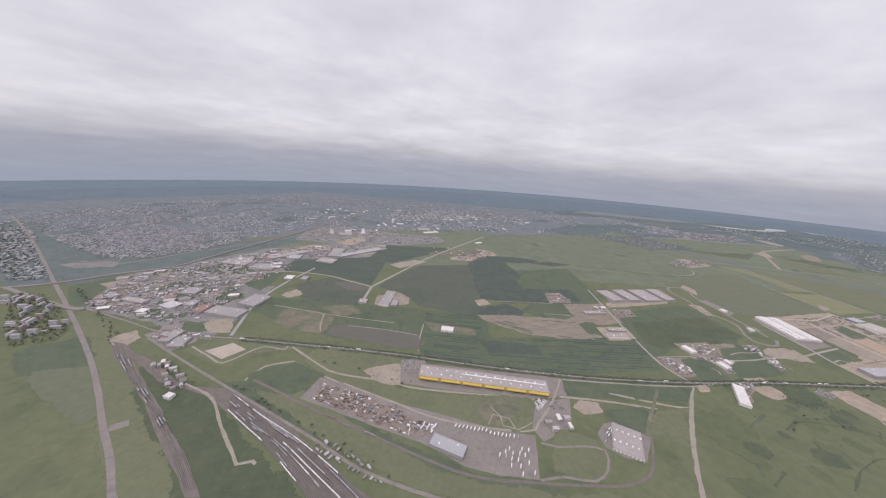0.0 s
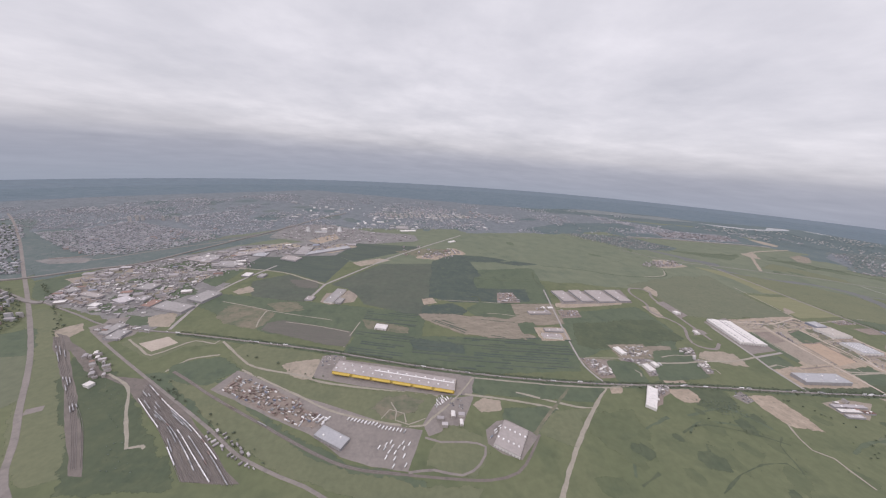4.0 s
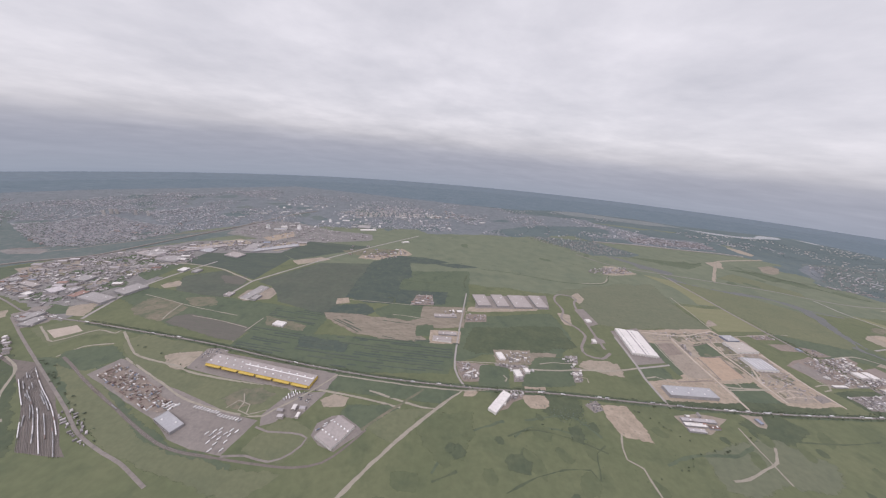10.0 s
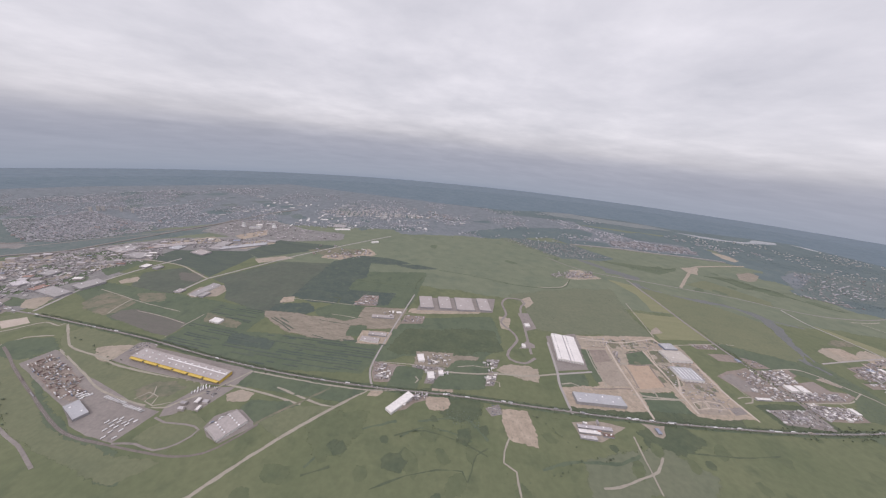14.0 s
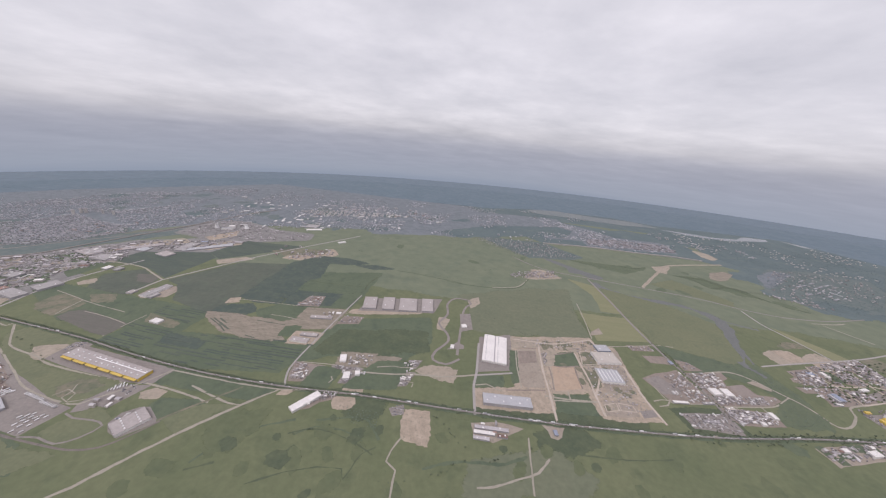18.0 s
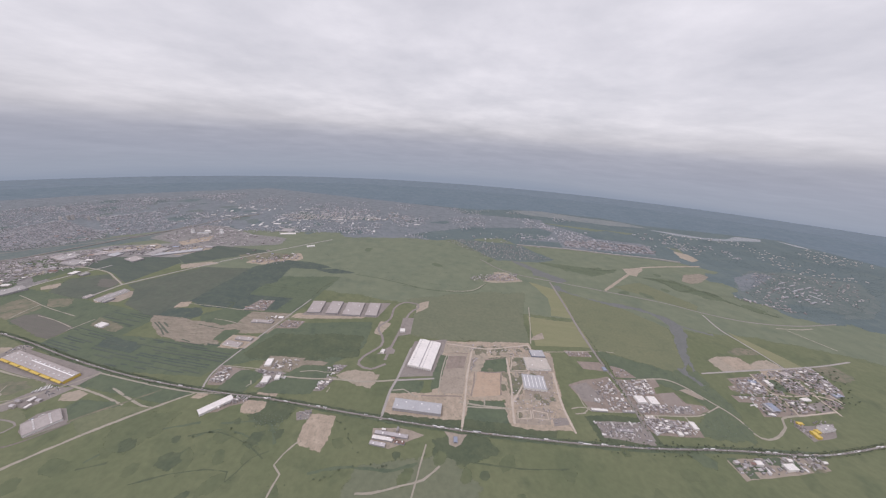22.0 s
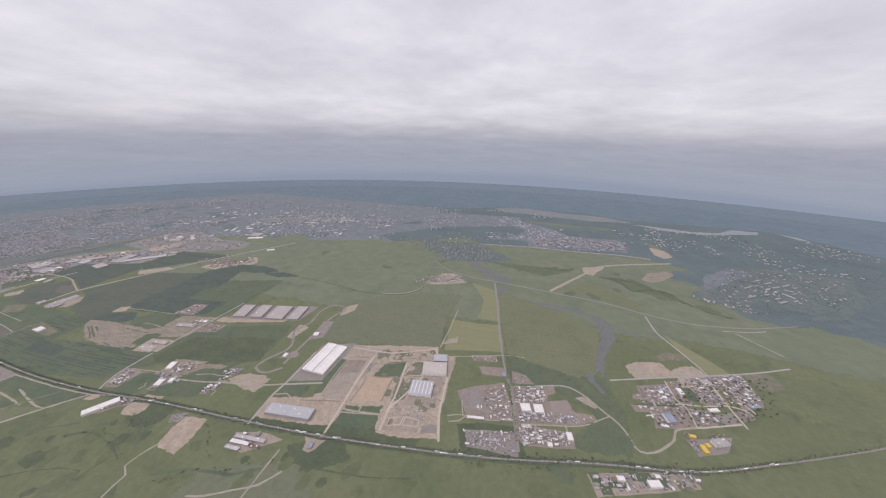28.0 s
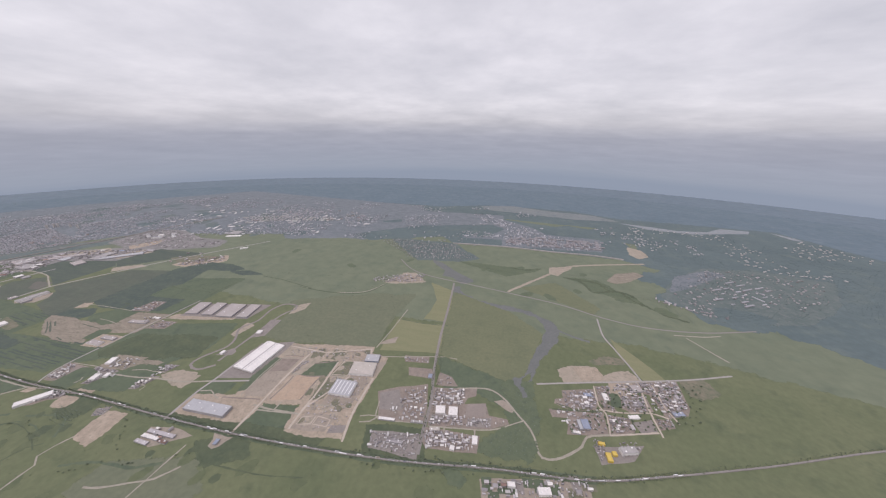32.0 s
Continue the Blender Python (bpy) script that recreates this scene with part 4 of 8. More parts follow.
field("asphalt apron around the long warehouse", ASPHALT, [(-19.8, 324.9), (7.7, 334.1), (10.9, 320.3), (164.1, 306.4), (187.6, 312.3), (164.6, 274.9), (128.4, 271), (41.8, 277.1), (-17, 285.6)], 0.86, "pavement", "pavement")
field("grey asphalt container yard", ASPHALT, [(-113, 257), (-102.8, 288.5), (-35.7, 262), (31.7, 243), (72, 231), (113.9, 224), (104.8, 181.7), (72.9, 185), (46.2, 191.5), (10.2, 211.7), (-42.7, 231), (-88.8, 249)], 1.85, "pavement", "pavement")
field("brown gravel of the container yard", YARD, [(-101, 259), (-97, 278), (-21.6, 253), (-4, 240.8), (16, 232), (14, 219), (-6, 220), (-54.7, 238.7)], 3.5)
field("asphalt lot beside the yard", ASPHALT, [(128.7, 264.6), (168.2, 274.7), (153.8, 234.3), (121.2, 217.6), (114.6, 231.8)], 1.89, "pavement", "pavement")
field("mown grass", PASTURE, [(138, 228.4), (178.3, 215.9), (158.5, 183.6), (123.8, 190.6)], 3)
field("fenced asphalt compound of two halls", ASPHALT, [(-338.5, 350.2), (-330.6, 361.6), (-322.1, 372.8), (-276.5, 357.2), (-271.2, 342.1), (-287.3, 319.8)], 0.78, "pavement", "pavement")
field("bus depot ground", YARD, [(-474.4, 414.5), (-486.1, 450.4), (-470.6, 460.7), (-429.2, 441.7), (-398.7, 423), (-402.8, 406.3), (-437, 408.7)], 1.43)
field("dark asphalt yard in the works district", ASPHALT, [(-499.6, 498), (-499, 549.6), (-483.5, 541.2), (-476.1, 492.7), (-484.6, 466.8)], 1.31, "pavement", "pavement")
field("rail yard ballast", BALLAST, [(-361.9, 333.8), (-343.2, 330.7), (-231, 268.4), (-179.4, 263.2), (-88, 210.2), (-26, 162.8), (-69.4, 163.8), (-121.3, 204.6), (-167.2, 235.6), (-201.9, 255.8), (-260.2, 273.8)], 3.27, "pavement", "railway")
field("railway ballast", BALLAST, [(-357.9, 325.9), (-344.5, 328.1), (-227.5, 237.7), (-180.8, 197.2), (-143.8, 164.1), (-153.5, 164), (-198.2, 200.4), (-248.5, 245.1)], 2.64, "pavement", "railway")
field("meadow quarter", LUSH, [(176.1, 310.2), (255.9, 304.6), (333.3, 305.1), (304.6, 277.9), (219.8, 279.1), (168.9, 278.9)], 1.78)
field("sandy lot", SAND, [(169.3, 259.7), (180.4, 269), (197, 266.5), (195, 257.5), (175.8, 255)], 2.4)
field("meadow quarter", LUSH, [(202.3, 255.8), (255.8, 260.2), (241.4, 238.8), (225.3, 229.2), (200.1, 245.6)], 2.84)
field("green meadow", PASTURE, [(258.6, 256.7), (304, 266.5), (264.3, 218.4), (230.9, 230.5)], 1.9)
field("asphalt around the square hall", ASPHALT, [(176.6, 214.3), (177, 229.2), (189.1, 240.4), (200, 243.3), (227.9, 226.8), (206.1, 199.5), (188.9, 204.7)], 0.97, "pavement", "pavement")
field("bare sandy field", SAND, [(516.5, 380.3), (540.7, 393.1), (576.7, 393.5), (573.8, 368.4), (549, 371)], 3.61)
field("long bare sandy lot", SITE, [(518, 301), (547, 304), (551, 275), (553, 256), (541, 259), (522, 262)], 3)
field("asphalt lot", ASPHALT, [(492.2, 302.4), (511.2, 312.1), (515.5, 296), (500.9, 290.1)], 1.97, "pavement", "pavement")
field("grey ground of a works yard", GREYDIRT, [(606.2, 300.3), (637.6, 307.2), (676.6, 304.6), (659.5, 292.4), (633.7, 276.7), (609.9, 281)], 3.06)
field("grass strip", LUSH, [(611, 387), (651.8, 396.6), (651.9, 375.6), (610.2, 367.2)], 1.96)
field("green field before the building site", LUSH, [(728, 373.5), (789.9, 381.3), (792.8, 347.9), (725.6, 328.6)], 3.12)
field("dark green scrub strip along the highway", SCRUB, [(614, 329.9), (718.3, 336.4), (795.6, 343.5), (852.3, 348.1), (846.2, 337.9), (716.2, 320.9), (611, 315.7)], 3.16)
field("dark scrub in the meadow", SCRUB, [(693.4, 298.7), (745.2, 313.9), (769.7, 301.2), (712.4, 274.7), (695.8, 277.6)], 6.31)
field("dark damp meadow", SCRUB, [(411.8, 316.7), (481, 311.4), (479.9, 286.8), (453.5, 275.5), (439.3, 281.8)], 7.47)
field("brownish meadow", HEATH, [(612.4, 245.4), (711.6, 272.6), (750.9, 254.1), (717.2, 226.1), (607, 213.5)], 10.3)
field("dark green hollow", SCRUB, [(395.3, 219.2), (400.8, 225.8), (410.9, 221.5), (408.1, 216.2)], 2.1)
field("large rough meadow", HEATH, [(590, 656), (844, 761), (817, 558), (671, 517), (597, 521)], 6.6)
field("brownish meadow", HEATH, [(564, 646), (777, 746), (822, 660), (829, 534), (709, 531)], 8.3)
field("pale yellow-green crop field", STRAW, [(843.4, 648.8), (906.3, 647.9), (956.8, 654.6), (961, 560.9), (848.3, 539.9)], 1.7)
field("pale yellow-green meadow", STRAW, [(866, 840), (934, 810), (960, 665), (900, 666), (907, 751)], 3.12)
field("grey bare corner of the field", GREYDIRT, [(845.7, 569.8), (867.6, 589), (869.4, 567.8), (839.5, 555.3)], 1.76)
field("bright green riverside meadow", PASTURE, [(944.4, 798.9), (1083.2, 743.7), (1154.5, 679.8), (1126.1, 568.1), (1105, 521.9), (966.5, 562.6)], 4.31)
field("riverside grass", LUSH, [(970.2, 548.9), (1092.5, 517.5), (1113.6, 466.9), (1042.9, 492.6), (996.4, 480)], 5.78)
field("reedy ground along the river", MARSH, [(1092.5, 517.5), (1131.3, 529.1), (1141.6, 453.1), (1132, 396.5), (1069.8, 387.5), (1080.8, 409), (1112.1, 435.7)], 8)
field("bright green meadow", PASTURE, [(1202.9, 932.8), (1296.2, 822.5), (1279.3, 794.5), (1115.4, 878.1)], 3.51)
field("dark scrub in the marsh", MARSH, [(1251, 979), (1320, 980), (1360, 930), (1400, 880), (1360, 880), (1310, 920)], 12)
field("dark scrub in the marsh", MARSH, [(918, 1007), (1060, 1003), (1159, 1009), (1065, 945)], 5.17)
field("works yard with yellow halls", ASPHALT, [(1217.3, 434.8), (1284.7, 452.9), (1266.1, 427.1), (1223.5, 408.9)], 2.83, "pavement", "pavement")
field("works yards beside the highway", GREYDIRT, [(1071, 350.6), (1150.7, 373.2), (1202.9, 384.3), (1203.7, 364.3), (1076.6, 325)], 3.02)
field("pale grass wedge", STRAW, [(1295.5, 701.1), (1331.8, 650.9), (1363.7, 599.7), (1325.9, 587.5), (1301.3, 643.9)], 3.54)
field("levelled sandy ground in the marsh", DUGFIELD, [(1354, 991), (1387, 1046), (1449, 1074), (1464, 1059), (1409, 1004), (1371, 981)], 3)
field("brick ruin ground", SAND, [(701, 828), (741, 868), (801, 881), (844, 840), (765, 806), (727, 811)], 4.5)
field("sandy ground at the bend of a causeway", SAND, [(1199, 1036), (1240, 1056), (1262, 1071), (1246, 1040), (1212, 990), (1195, 1000)], 4)
field("far meadow lightened with painted haze", FARMEADOW, [(257, 976), (611, 1138), (793, 950), (709, 761), (452, 748), (235, 777)], 7.18)
field("far meadow lightened with painted haze", FARMEADOW, [(179, 922), (474, 1104), (784, 930), (565, 803), (334, 777)], 8.8)
field("pale trodden strip beside the railway", WORKS, [(-647.7, 547.7), (-632.3, 570.5), (-577.4, 576.6), (-566.2, 555.6), (-609.8, 539.7)], 1.89)
field("sandy lot among the works and fields", SAND, [(-337.5, 509.3), (-323.6, 540.9), (-303.2, 529.2), (-313.2, 506.4)], 1.97)
field("sandy lot among the works and fields", SAND, [(-229.8, 481.5), (-217.6, 503.7), (-202.3, 488.8), (-218, 473)], 2.07)
field("sandy lot among the works and fields", SITE, [(-234, 808), (-193, 891), (-169, 849), (-201, 788)], 1.82)
field("pale lot among the works and fields", SAND, [(-352, 671), (-281, 775), (-233, 756), (-315, 667)], 1.84)
field("pale lot among the works and fields", SAND, [(-209, 716), (-145, 799), (-100, 788), (-144, 719)], 1.91)
field("green plot among the works and fields", LUSH, [(-331.6, 424.2), (-318.6, 486.6), (-289.8, 474.4), (-303.5, 427.3)], 2.11)
field("green plot among the works and fields", LUSH, [(-408, 560), (-383, 606), (-316, 600), (-332, 555)], 1.89)
field("green plot among the works and fields", LUSH, [(-321, 382.3), (-290.4, 382), (-275.7, 366.1), (-299.7, 362.9)], 2.29)
field("sandy lot among the works and fields", SAND, [(-287.5, 382.4), (-264.7, 401), (-247.4, 367.1), (-268.5, 365)], 2.3)
field("green plot among the works and fields", LUSH, [(-308.2, 514), (-299, 567.1), (-273.4, 577.3), (-272, 497.2)], 1.98)
field("grey gravel lot among the works and fields", GREYDIRT, [(-450.9, 491.2), (-455.9, 523.2), (-428.2, 517.8), (-427.5, 484.6)], 1.93)
field("grey gravel lot among the works and fields", GREYDIRT, [(-519.1, 480.7), (-500.8, 501.8), (-459.2, 491), (-475.4, 461.8)], 2.02)
field("green plot among the works and fields", LUSH, [(-396.7, 404.3), (-374.1, 411.8), (-352.8, 395.4), (-372.4, 388.8)], 2.24)
field("farm yard among the works and fields", GREYDIRT, [(-77.5, 497.9), (-36.3, 521.1), (-22.1, 503.9), (-20.8, 473.8), (-59.8, 459), (-76.2, 467)], 2.19)
field("farm yard among the works and fields", BROWN, [(9, 769), (64, 805), (153, 826), (152, 786), (60, 750)], 1.94)
field("farm yard among the works and fields", SAND, [(-72.8, 665.1), (-24, 701.7), (1.8, 699), (-52.8, 645.5)], 2.05)
field("sandy building site", SITE, [(676.2, 507.3), (833.9, 540.6), (836.5, 522.1), (850.9, 523.5), (869.2, 521.8), (869.1, 474.5), (870.5, 443.9), (870.2, 405.5), (874.6, 357.3), (845.8, 350.9), (793.9, 347), (787.4, 369.4), (785.8, 390.3), (730.1, 379.4), (721.9, 381.2), (674.4, 374), (672.8, 399.9), (674.1, 463.8)], 3.02)
field("sandy yard around the long hall", SITE, [(610, 359), (648.3, 369.7), (674.4, 374), (722.8, 381.3), (724.9, 341.9), (696.1, 337), (672.4, 335.9), (613, 329.9)], 3.04)
field("asphalt yard around the white hall", ASPHALT, [(615, 495), (675, 516), (670, 414), (610, 398)], 0.89, "pavement", "pavement")
field("grey levelled ground of the building site", GREYDIRT, [(682.5, 473.7), (718.6, 482.1), (718.2, 434.8), (717.8, 385.3), (686.2, 379.1), (676.5, 401.4)], 1.93)
field("darker levelled ground of the building site", YARD, [(684.6, 468.8), (716.6, 475.8), (715.2, 444.3), (684.1, 435)], 1.83)
field("ochre levelled ground of the building site", REDSAND, [(738.7, 440.3), (778.3, 446.6), (778.3, 396.8), (732.9, 383.5)], 1.99)
field("green spot on the building site", LUSH, [(748.3, 471.6), (786.5, 487.5), (785.5, 452.1), (743, 443.9)], 2.9)
field("grassy strip beside the building site", LUSH, [(672.1, 466.1), (679.9, 468.2), (675.9, 390.1), (670.2, 385.7), (667.6, 414.8)], 1.88)
field("pale graded strip of the building site", SAND, [(678.3, 502.6), (726.3, 512.1), (721, 490.8), (677.6, 477.3)], 2.61)
field("pale graded strip of the building site", SAND, [(727.1, 498.3), (755.6, 504.4), (740.8, 444.7), (720.5, 439.7)], 2.67)
field("brown dug ground of the building site", BROWN, [(736.9, 506.1), (750.7, 507.8), (749.7, 493.8), (734.3, 486.1)], 2.59)
field("brown dug ground of the building site", BROWN, [(768.3, 514.6), (793.3, 519.2), (783.8, 495.6), (764.1, 492.5)], 2.69)
field("brown dug ground of the building site", BROWN, [(799.8, 490.1), (823.7, 496.1), (821.7, 463.5), (796.5, 458.9)], 2.9)
field("grey forecourt of the beige hall", GREYDIRT, [(828.1, 501.9), (875.1, 513), (869.8, 470.8), (823.1, 457.5)], 2)
field("grey forecourt of the pale hall", GREYDIRT, [(818.6, 454.8), (868.2, 467), (860.1, 406.8), (814.2, 396.7)], 2.07)
field("brown dug ground of the building site", BROWN, [(795.3, 445.2), (812.1, 451.2), (809.1, 412.2), (793.2, 402.7)], 4.04)
field("dug foundations of the building site", GREYDIRT, [(802.9, 378), (852.8, 387.5), (848.9, 357.1), (797.6, 350.4)], 3.16)
field("asphalt parking lot of the building site", ASPHALT, [(852.6, 368.3), (876.6, 375.8), (873.8, 362.9), (852.3, 355.8)], 1.05, "pavement", "pavement")
field("grey turning bay beside the highway", GREYDIRT, [(699.7, 316.5), (735.2, 323), (727.3, 309.8), (724.4, 301), (717.5, 295.7), (708.9, 297.7), (707.2, 307.8)], 1.06)
field("rough green ground of the works yards", SCRUB, [(903.1, 382.2), (985.4, 397), (993.6, 353.1), (915.9, 347.5)], 4.15)
field("brown works yard", YARD, [(890.1, 444.4), (920.3, 463.2), (965.2, 480.1), (977.9, 433), (979.1, 408.5), (914.2, 396)], 2.06)
field("dark asphalt works yard", ASPHALT, [(894.5, 443), (922.2, 457.7), (940.7, 427.4), (938.9, 418.6), (906.8, 413.1)], 1.06, "pavement", "pavement")
field("works yard with stacked goods", YARD, [(901.4, 538), (947.9, 545), (952, 529.1), (907.3, 522)], 0.98)
field("works yard with stacked goods", YARD, [(919.3, 510.4), (961.6, 517.1), (969, 495.1), (927, 492.2)], 1.01)
field("works yard full of vehicles", ASPHALT, [(912.7, 377.8), (980.4, 390.4), (987.7, 354), (918.4, 353)], 2.08, "pavement", "pavement")
field("dark asphalt pad in a works yard", ROAD, [(931.9, 379.5), (961, 385.4), (967.9, 370.1), (938.4, 365.5)], 1.03)
field("brown works yard", YARD, [(977.3, 513.3), (1000.9, 507.7), (1014.4, 489.1), (978.9, 482.6)], 1.99)
field("brown works yard", YARD, [(973.8, 475.7), (1046.6, 493.1), (1047, 478.1), (1034.6, 470.7), (1032.7, 456.8), (1063.9, 467.1), (1072, 446.6), (1100.5, 446.6), (1102.7, 438.7), (1077.6, 423.6), (987.2, 405.9)], 1.97)
field("bare brown levelled plot", BARE, [(1037.3, 458.4), (1063.9, 467.1), (1068.7, 442.4), (1037.5, 435.4)], 0.99)
field("dark asphalt works yard", ASPHALT, [(986, 425), (1006.7, 431.5), (1009.5, 416.8), (987.5, 411.8)], 1.03, "pavement", "pavement")
field("dark asphalt works yard", ASPHALT, [(1041.9, 432.4), (1077.5, 442.9), (1077.2, 426.2), (1042.9, 418.7)], 1, "pavement", "pavement")
field("brown works yard beside the highway", YARD, [(981.8, 402.1), (1063.9, 409), (1063.5, 382.6), (994.5, 371.6), (986.4, 380.8)], 2.07)
field("pale strip of trodden earth", GREYDIRT, [(1078, 475.6), (1090.5, 482), (1109.2, 469.8), (1107.9, 460.6), (1099.7, 462.9)], 1.95)
field("dark wet hollow", MARSH, [(1072.6, 388.9), (1083.7, 402.1), (1110.1, 417.8), (1104.7, 407.3), (1088, 392.4)], 5.16)
field("dark wet hollow", MARSH, [(1027.4, 348.9), (1037.4, 349.5), (1051.1, 338.4), (1046.7, 336.2), (1035.5, 338.2)], 5.21)
field("brown works plot of the settlement", YARD, [(1184.1, 527.2), (1235.4, 543.8), (1241.1, 524.2), (1232, 500.2), (1185.9, 491.9), (1169.9, 498.3), (1172.2, 506.6), (1184.5, 511.8)], 1.94)
field("brown works plot of the settlement", YARD, [(1161.9, 484.8), (1242.8, 499.9), (1241.8, 457.7), (1184.4, 444.8), (1187.7, 473.5), (1165.8, 470.3)], 2)
field("brown works plot of the settlement", YARD, [(1240, 551.9), (1265.1, 559.6), (1261.1, 526), (1249.3, 518.4), (1260, 514.6), (1266.8, 503.4), (1245.5, 501.2), (1240.3, 523.2)], 1.95)
field("grassy plot of the settlement", LUSH, [(1262, 541.6), (1274.4, 546.7), (1271.6, 518.6), (1260.7, 515.5)], 1.95)
field("sandy works plot of the settlement", SITE, [(1265.4, 565.4), (1302.8, 577.1), (1300.4, 547.5), (1275.9, 540.9), (1273.3, 547.4), (1262.6, 543.4)], 1.91)
field("works plot of the settlement", YARD, [(1276.1, 540.1), (1315.4, 553.9), (1319.7, 520.6), (1285.2, 509.5), (1272.7, 514.6)], 1.97)
field("works plot of the settlement", YARD, [(1303.6, 578.1), (1380.3, 601.6), (1377.4, 541.6), (1368.9, 526), (1334.6, 510.6), (1324.3, 554.4), (1314.5, 556)], 1.92)
field("works plot of the settlement", YARD, [(1247.9, 495.4), (1279.7, 497.6), (1280.5, 472.9), (1243.3, 459.7)], 1.99)
field("dark asphalt works plot", ASPHALT, [(1282.1, 491.4), (1311.3, 503.4), (1313.2, 483.8), (1289.5, 472.8)], 0.96, "pavement", "pavement")
field("works plot of the settlement", YARD, [(1314.5, 506.5), (1339.6, 511), (1340.2, 497), (1315.7, 486)], 1.83)
field("dry ground with scrub beside the settlement", BROWN, [(1387.5, 602.2), (1425.1, 614.4), (1436.7, 590.6), (1406.1, 569.7), (1389.6, 572.2)], 4.56)
field("sandy bare lot", SAND, [(1184.9, 573.5), (1209.4, 589.8), (1250.4, 600.6), (1257.8, 572.5), (1195.4, 549.9)], 3.66)
field("ochre sandy bare lot", SITE, [(1212.4, 588.5), (1251.1, 598.3), (1257.2, 575), (1222.5, 564.4)], 2.75)
field("sandy bare lot", SAND, [(1261.7, 579.7), (1302.7, 603.6), (1317, 585.7), (1259.6, 569.6)], 3.69)
field("dry grassy lot", BROWN, [(1245.9, 616.1), (1273.7, 633.6), (1302.9, 637.9), (1301.3, 624.6), (1253, 612.9)], 3.55)
field("dark brownish ploughed field", PLOUGH, [(-80.8, 539.7), (-68.5, 563.3), (-8.7, 667.6), (107.9, 694.1), (118.7, 669.8), (111.4, 578.3), (107.8, 492.2), (95.3, 445.4), (-0.6, 470.6), (-20, 500.4), (-46.5, 527.2)], 1.47)
field("mixed green damp meadow", LUSH, [(199, 668), (352, 713), (346, 590), (341, 532), (287, 520), (202, 511), (194, 613)], 4.02)
field("dark wet field", WETFIELD, [(110.3, 714.6), (188.7, 771.4), (215.5, 644.9), (194.5, 610.9), (203.2, 509.4), (151, 504.7), (110.3, 516.8), (110.7, 587.3)], 3.18)
field("dark wet field", WETFIELD, [(97.9, 474.3), (149.4, 492.7), (174.2, 472.1), (155.3, 451.1), (102.7, 446.2)], 3.35)
field("dark wet field around a farm", WETFIELD, [(205.9, 567.9), (303.1, 580.3), (299.1, 529.9), (235.2, 507.3), (203.2, 511.5)], 2.47)
field("green field before the bare ground", LUSH, [(175.8, 474.3), (204.9, 510.2), (262.5, 504.4), (261.7, 457.1), (200.6, 451.8)], 2.49)
field("green meadow strip", LUSH, [(202.3, 625.4), (271.7, 631.1), (340.2, 635.4), (337, 595.9), (292.7, 588.7), (214.3, 577.7)], 4.79)
field("dark streak of reeds", WETFIELD, [(122.7, 732.6), (163.1, 775.4), (236.2, 779.7), (298.2, 765.4), (250.1, 739.8), (167.3, 733.7)], 2.98)
field("dark streak of reeds", WETFIELD, [(269.9, 744.4), (323.3, 758.2), (377.5, 752.3), (326.1, 732.5)], 2.24)
field("bare brown field with dug strips", DUGFIELD, [(94.5, 446.8), (127.5, 449.3), (200.7, 450.3), (240.4, 447.5), (283, 476.9), (337.2, 479.8), (334.5, 451.4), (262, 440.6), (260.1, 413), (273.4, 402.3), (221.1, 397.9), (164.2, 402.6), (124.5, 422.5)], 4.24)
field("green patch in the bare field", LUSH, [(261.2, 439), (282.8, 445.8), (282.7, 418.1), (261.9, 412.3)], 3.43)
field("grey-brown farm yard", DUGFIELD, [(262.4, 508.1), (341.3, 520.7), (337.1, 482.9), (262.2, 472.8)], 1.61)
field("farm yard between dark fields", YARD, [(241.1, 555.8), (274.9, 562.9), (280.5, 518.3), (235.1, 511)], 1.66)
field("sandy yard of a long shed", SITE, [(283.3, 429.7), (331.8, 435.3), (328.5, 403.2), (286, 397)], 1.68)
field("bare sandy corner of a field", SITE, [(96.4, 503.1), (111.9, 510.1), (119.9, 494.7), (100.3, 485.4)], 1.5)
field("sandy strip before the four halls", SITE, [(351, 525.7), (492.6, 556.3), (488.6, 546.7), (382.2, 516.9), (348.7, 513.6)], 1.68)
field("yard with goods beside a field road", YARD, [(344.4, 499.9), (383.3, 504.8), (380.6, 478.6), (340.9, 468.6)], 1.67)
field("dry plot around a white hall", BROWN, [(9.1, 418.2), (78.4, 403), (80.9, 391.1), (23, 396.8)], 2.37)
field("dark wet patch of the plantation", WETFIELD, [(90.3, 372.8), (159.6, 367.6), (160.9, 352.5), (96.8, 356.8)], 4.27)
field("dry grass with bare earth", BROWN, [(-201.5, 403), (-205.3, 433), (-169.4, 427.6), (-132.7, 415.5), (-132.4, 396.6), (-133.2, 377), (-178.4, 384.9)], 4.5)
field("grey-brown ploughed strip", SOIL, [(-109.3, 397.1), (-1.9, 381.6), (0.5, 349.1), (-28.2, 352.7), (-122.5, 374.1), (-122.8, 389.2)], 2.3)
field("dry grass with bare earth", BROWN, [(-151.5, 447.7), (-115.5, 455.9), (-96.4, 436.8), (-122.9, 427.8)], 3.64)
field("dry bare patch of a dark field", SOIL, [(-161.6, 543.8), (-115.7, 551.8), (-103.4, 519.5), (-133.1, 518.6)], 2.78)
field("brown works yard beside the highway", YARD, [(325, 358.1), (374, 359.4), (372.1, 324.7), (336.4, 318.2), (329.6, 332.4)], 1.77)
field("bare brown levelled plot", BARE, [(351.2, 354), (374.1, 358.5), (372, 325.6), (355.3, 323)], 0.88)
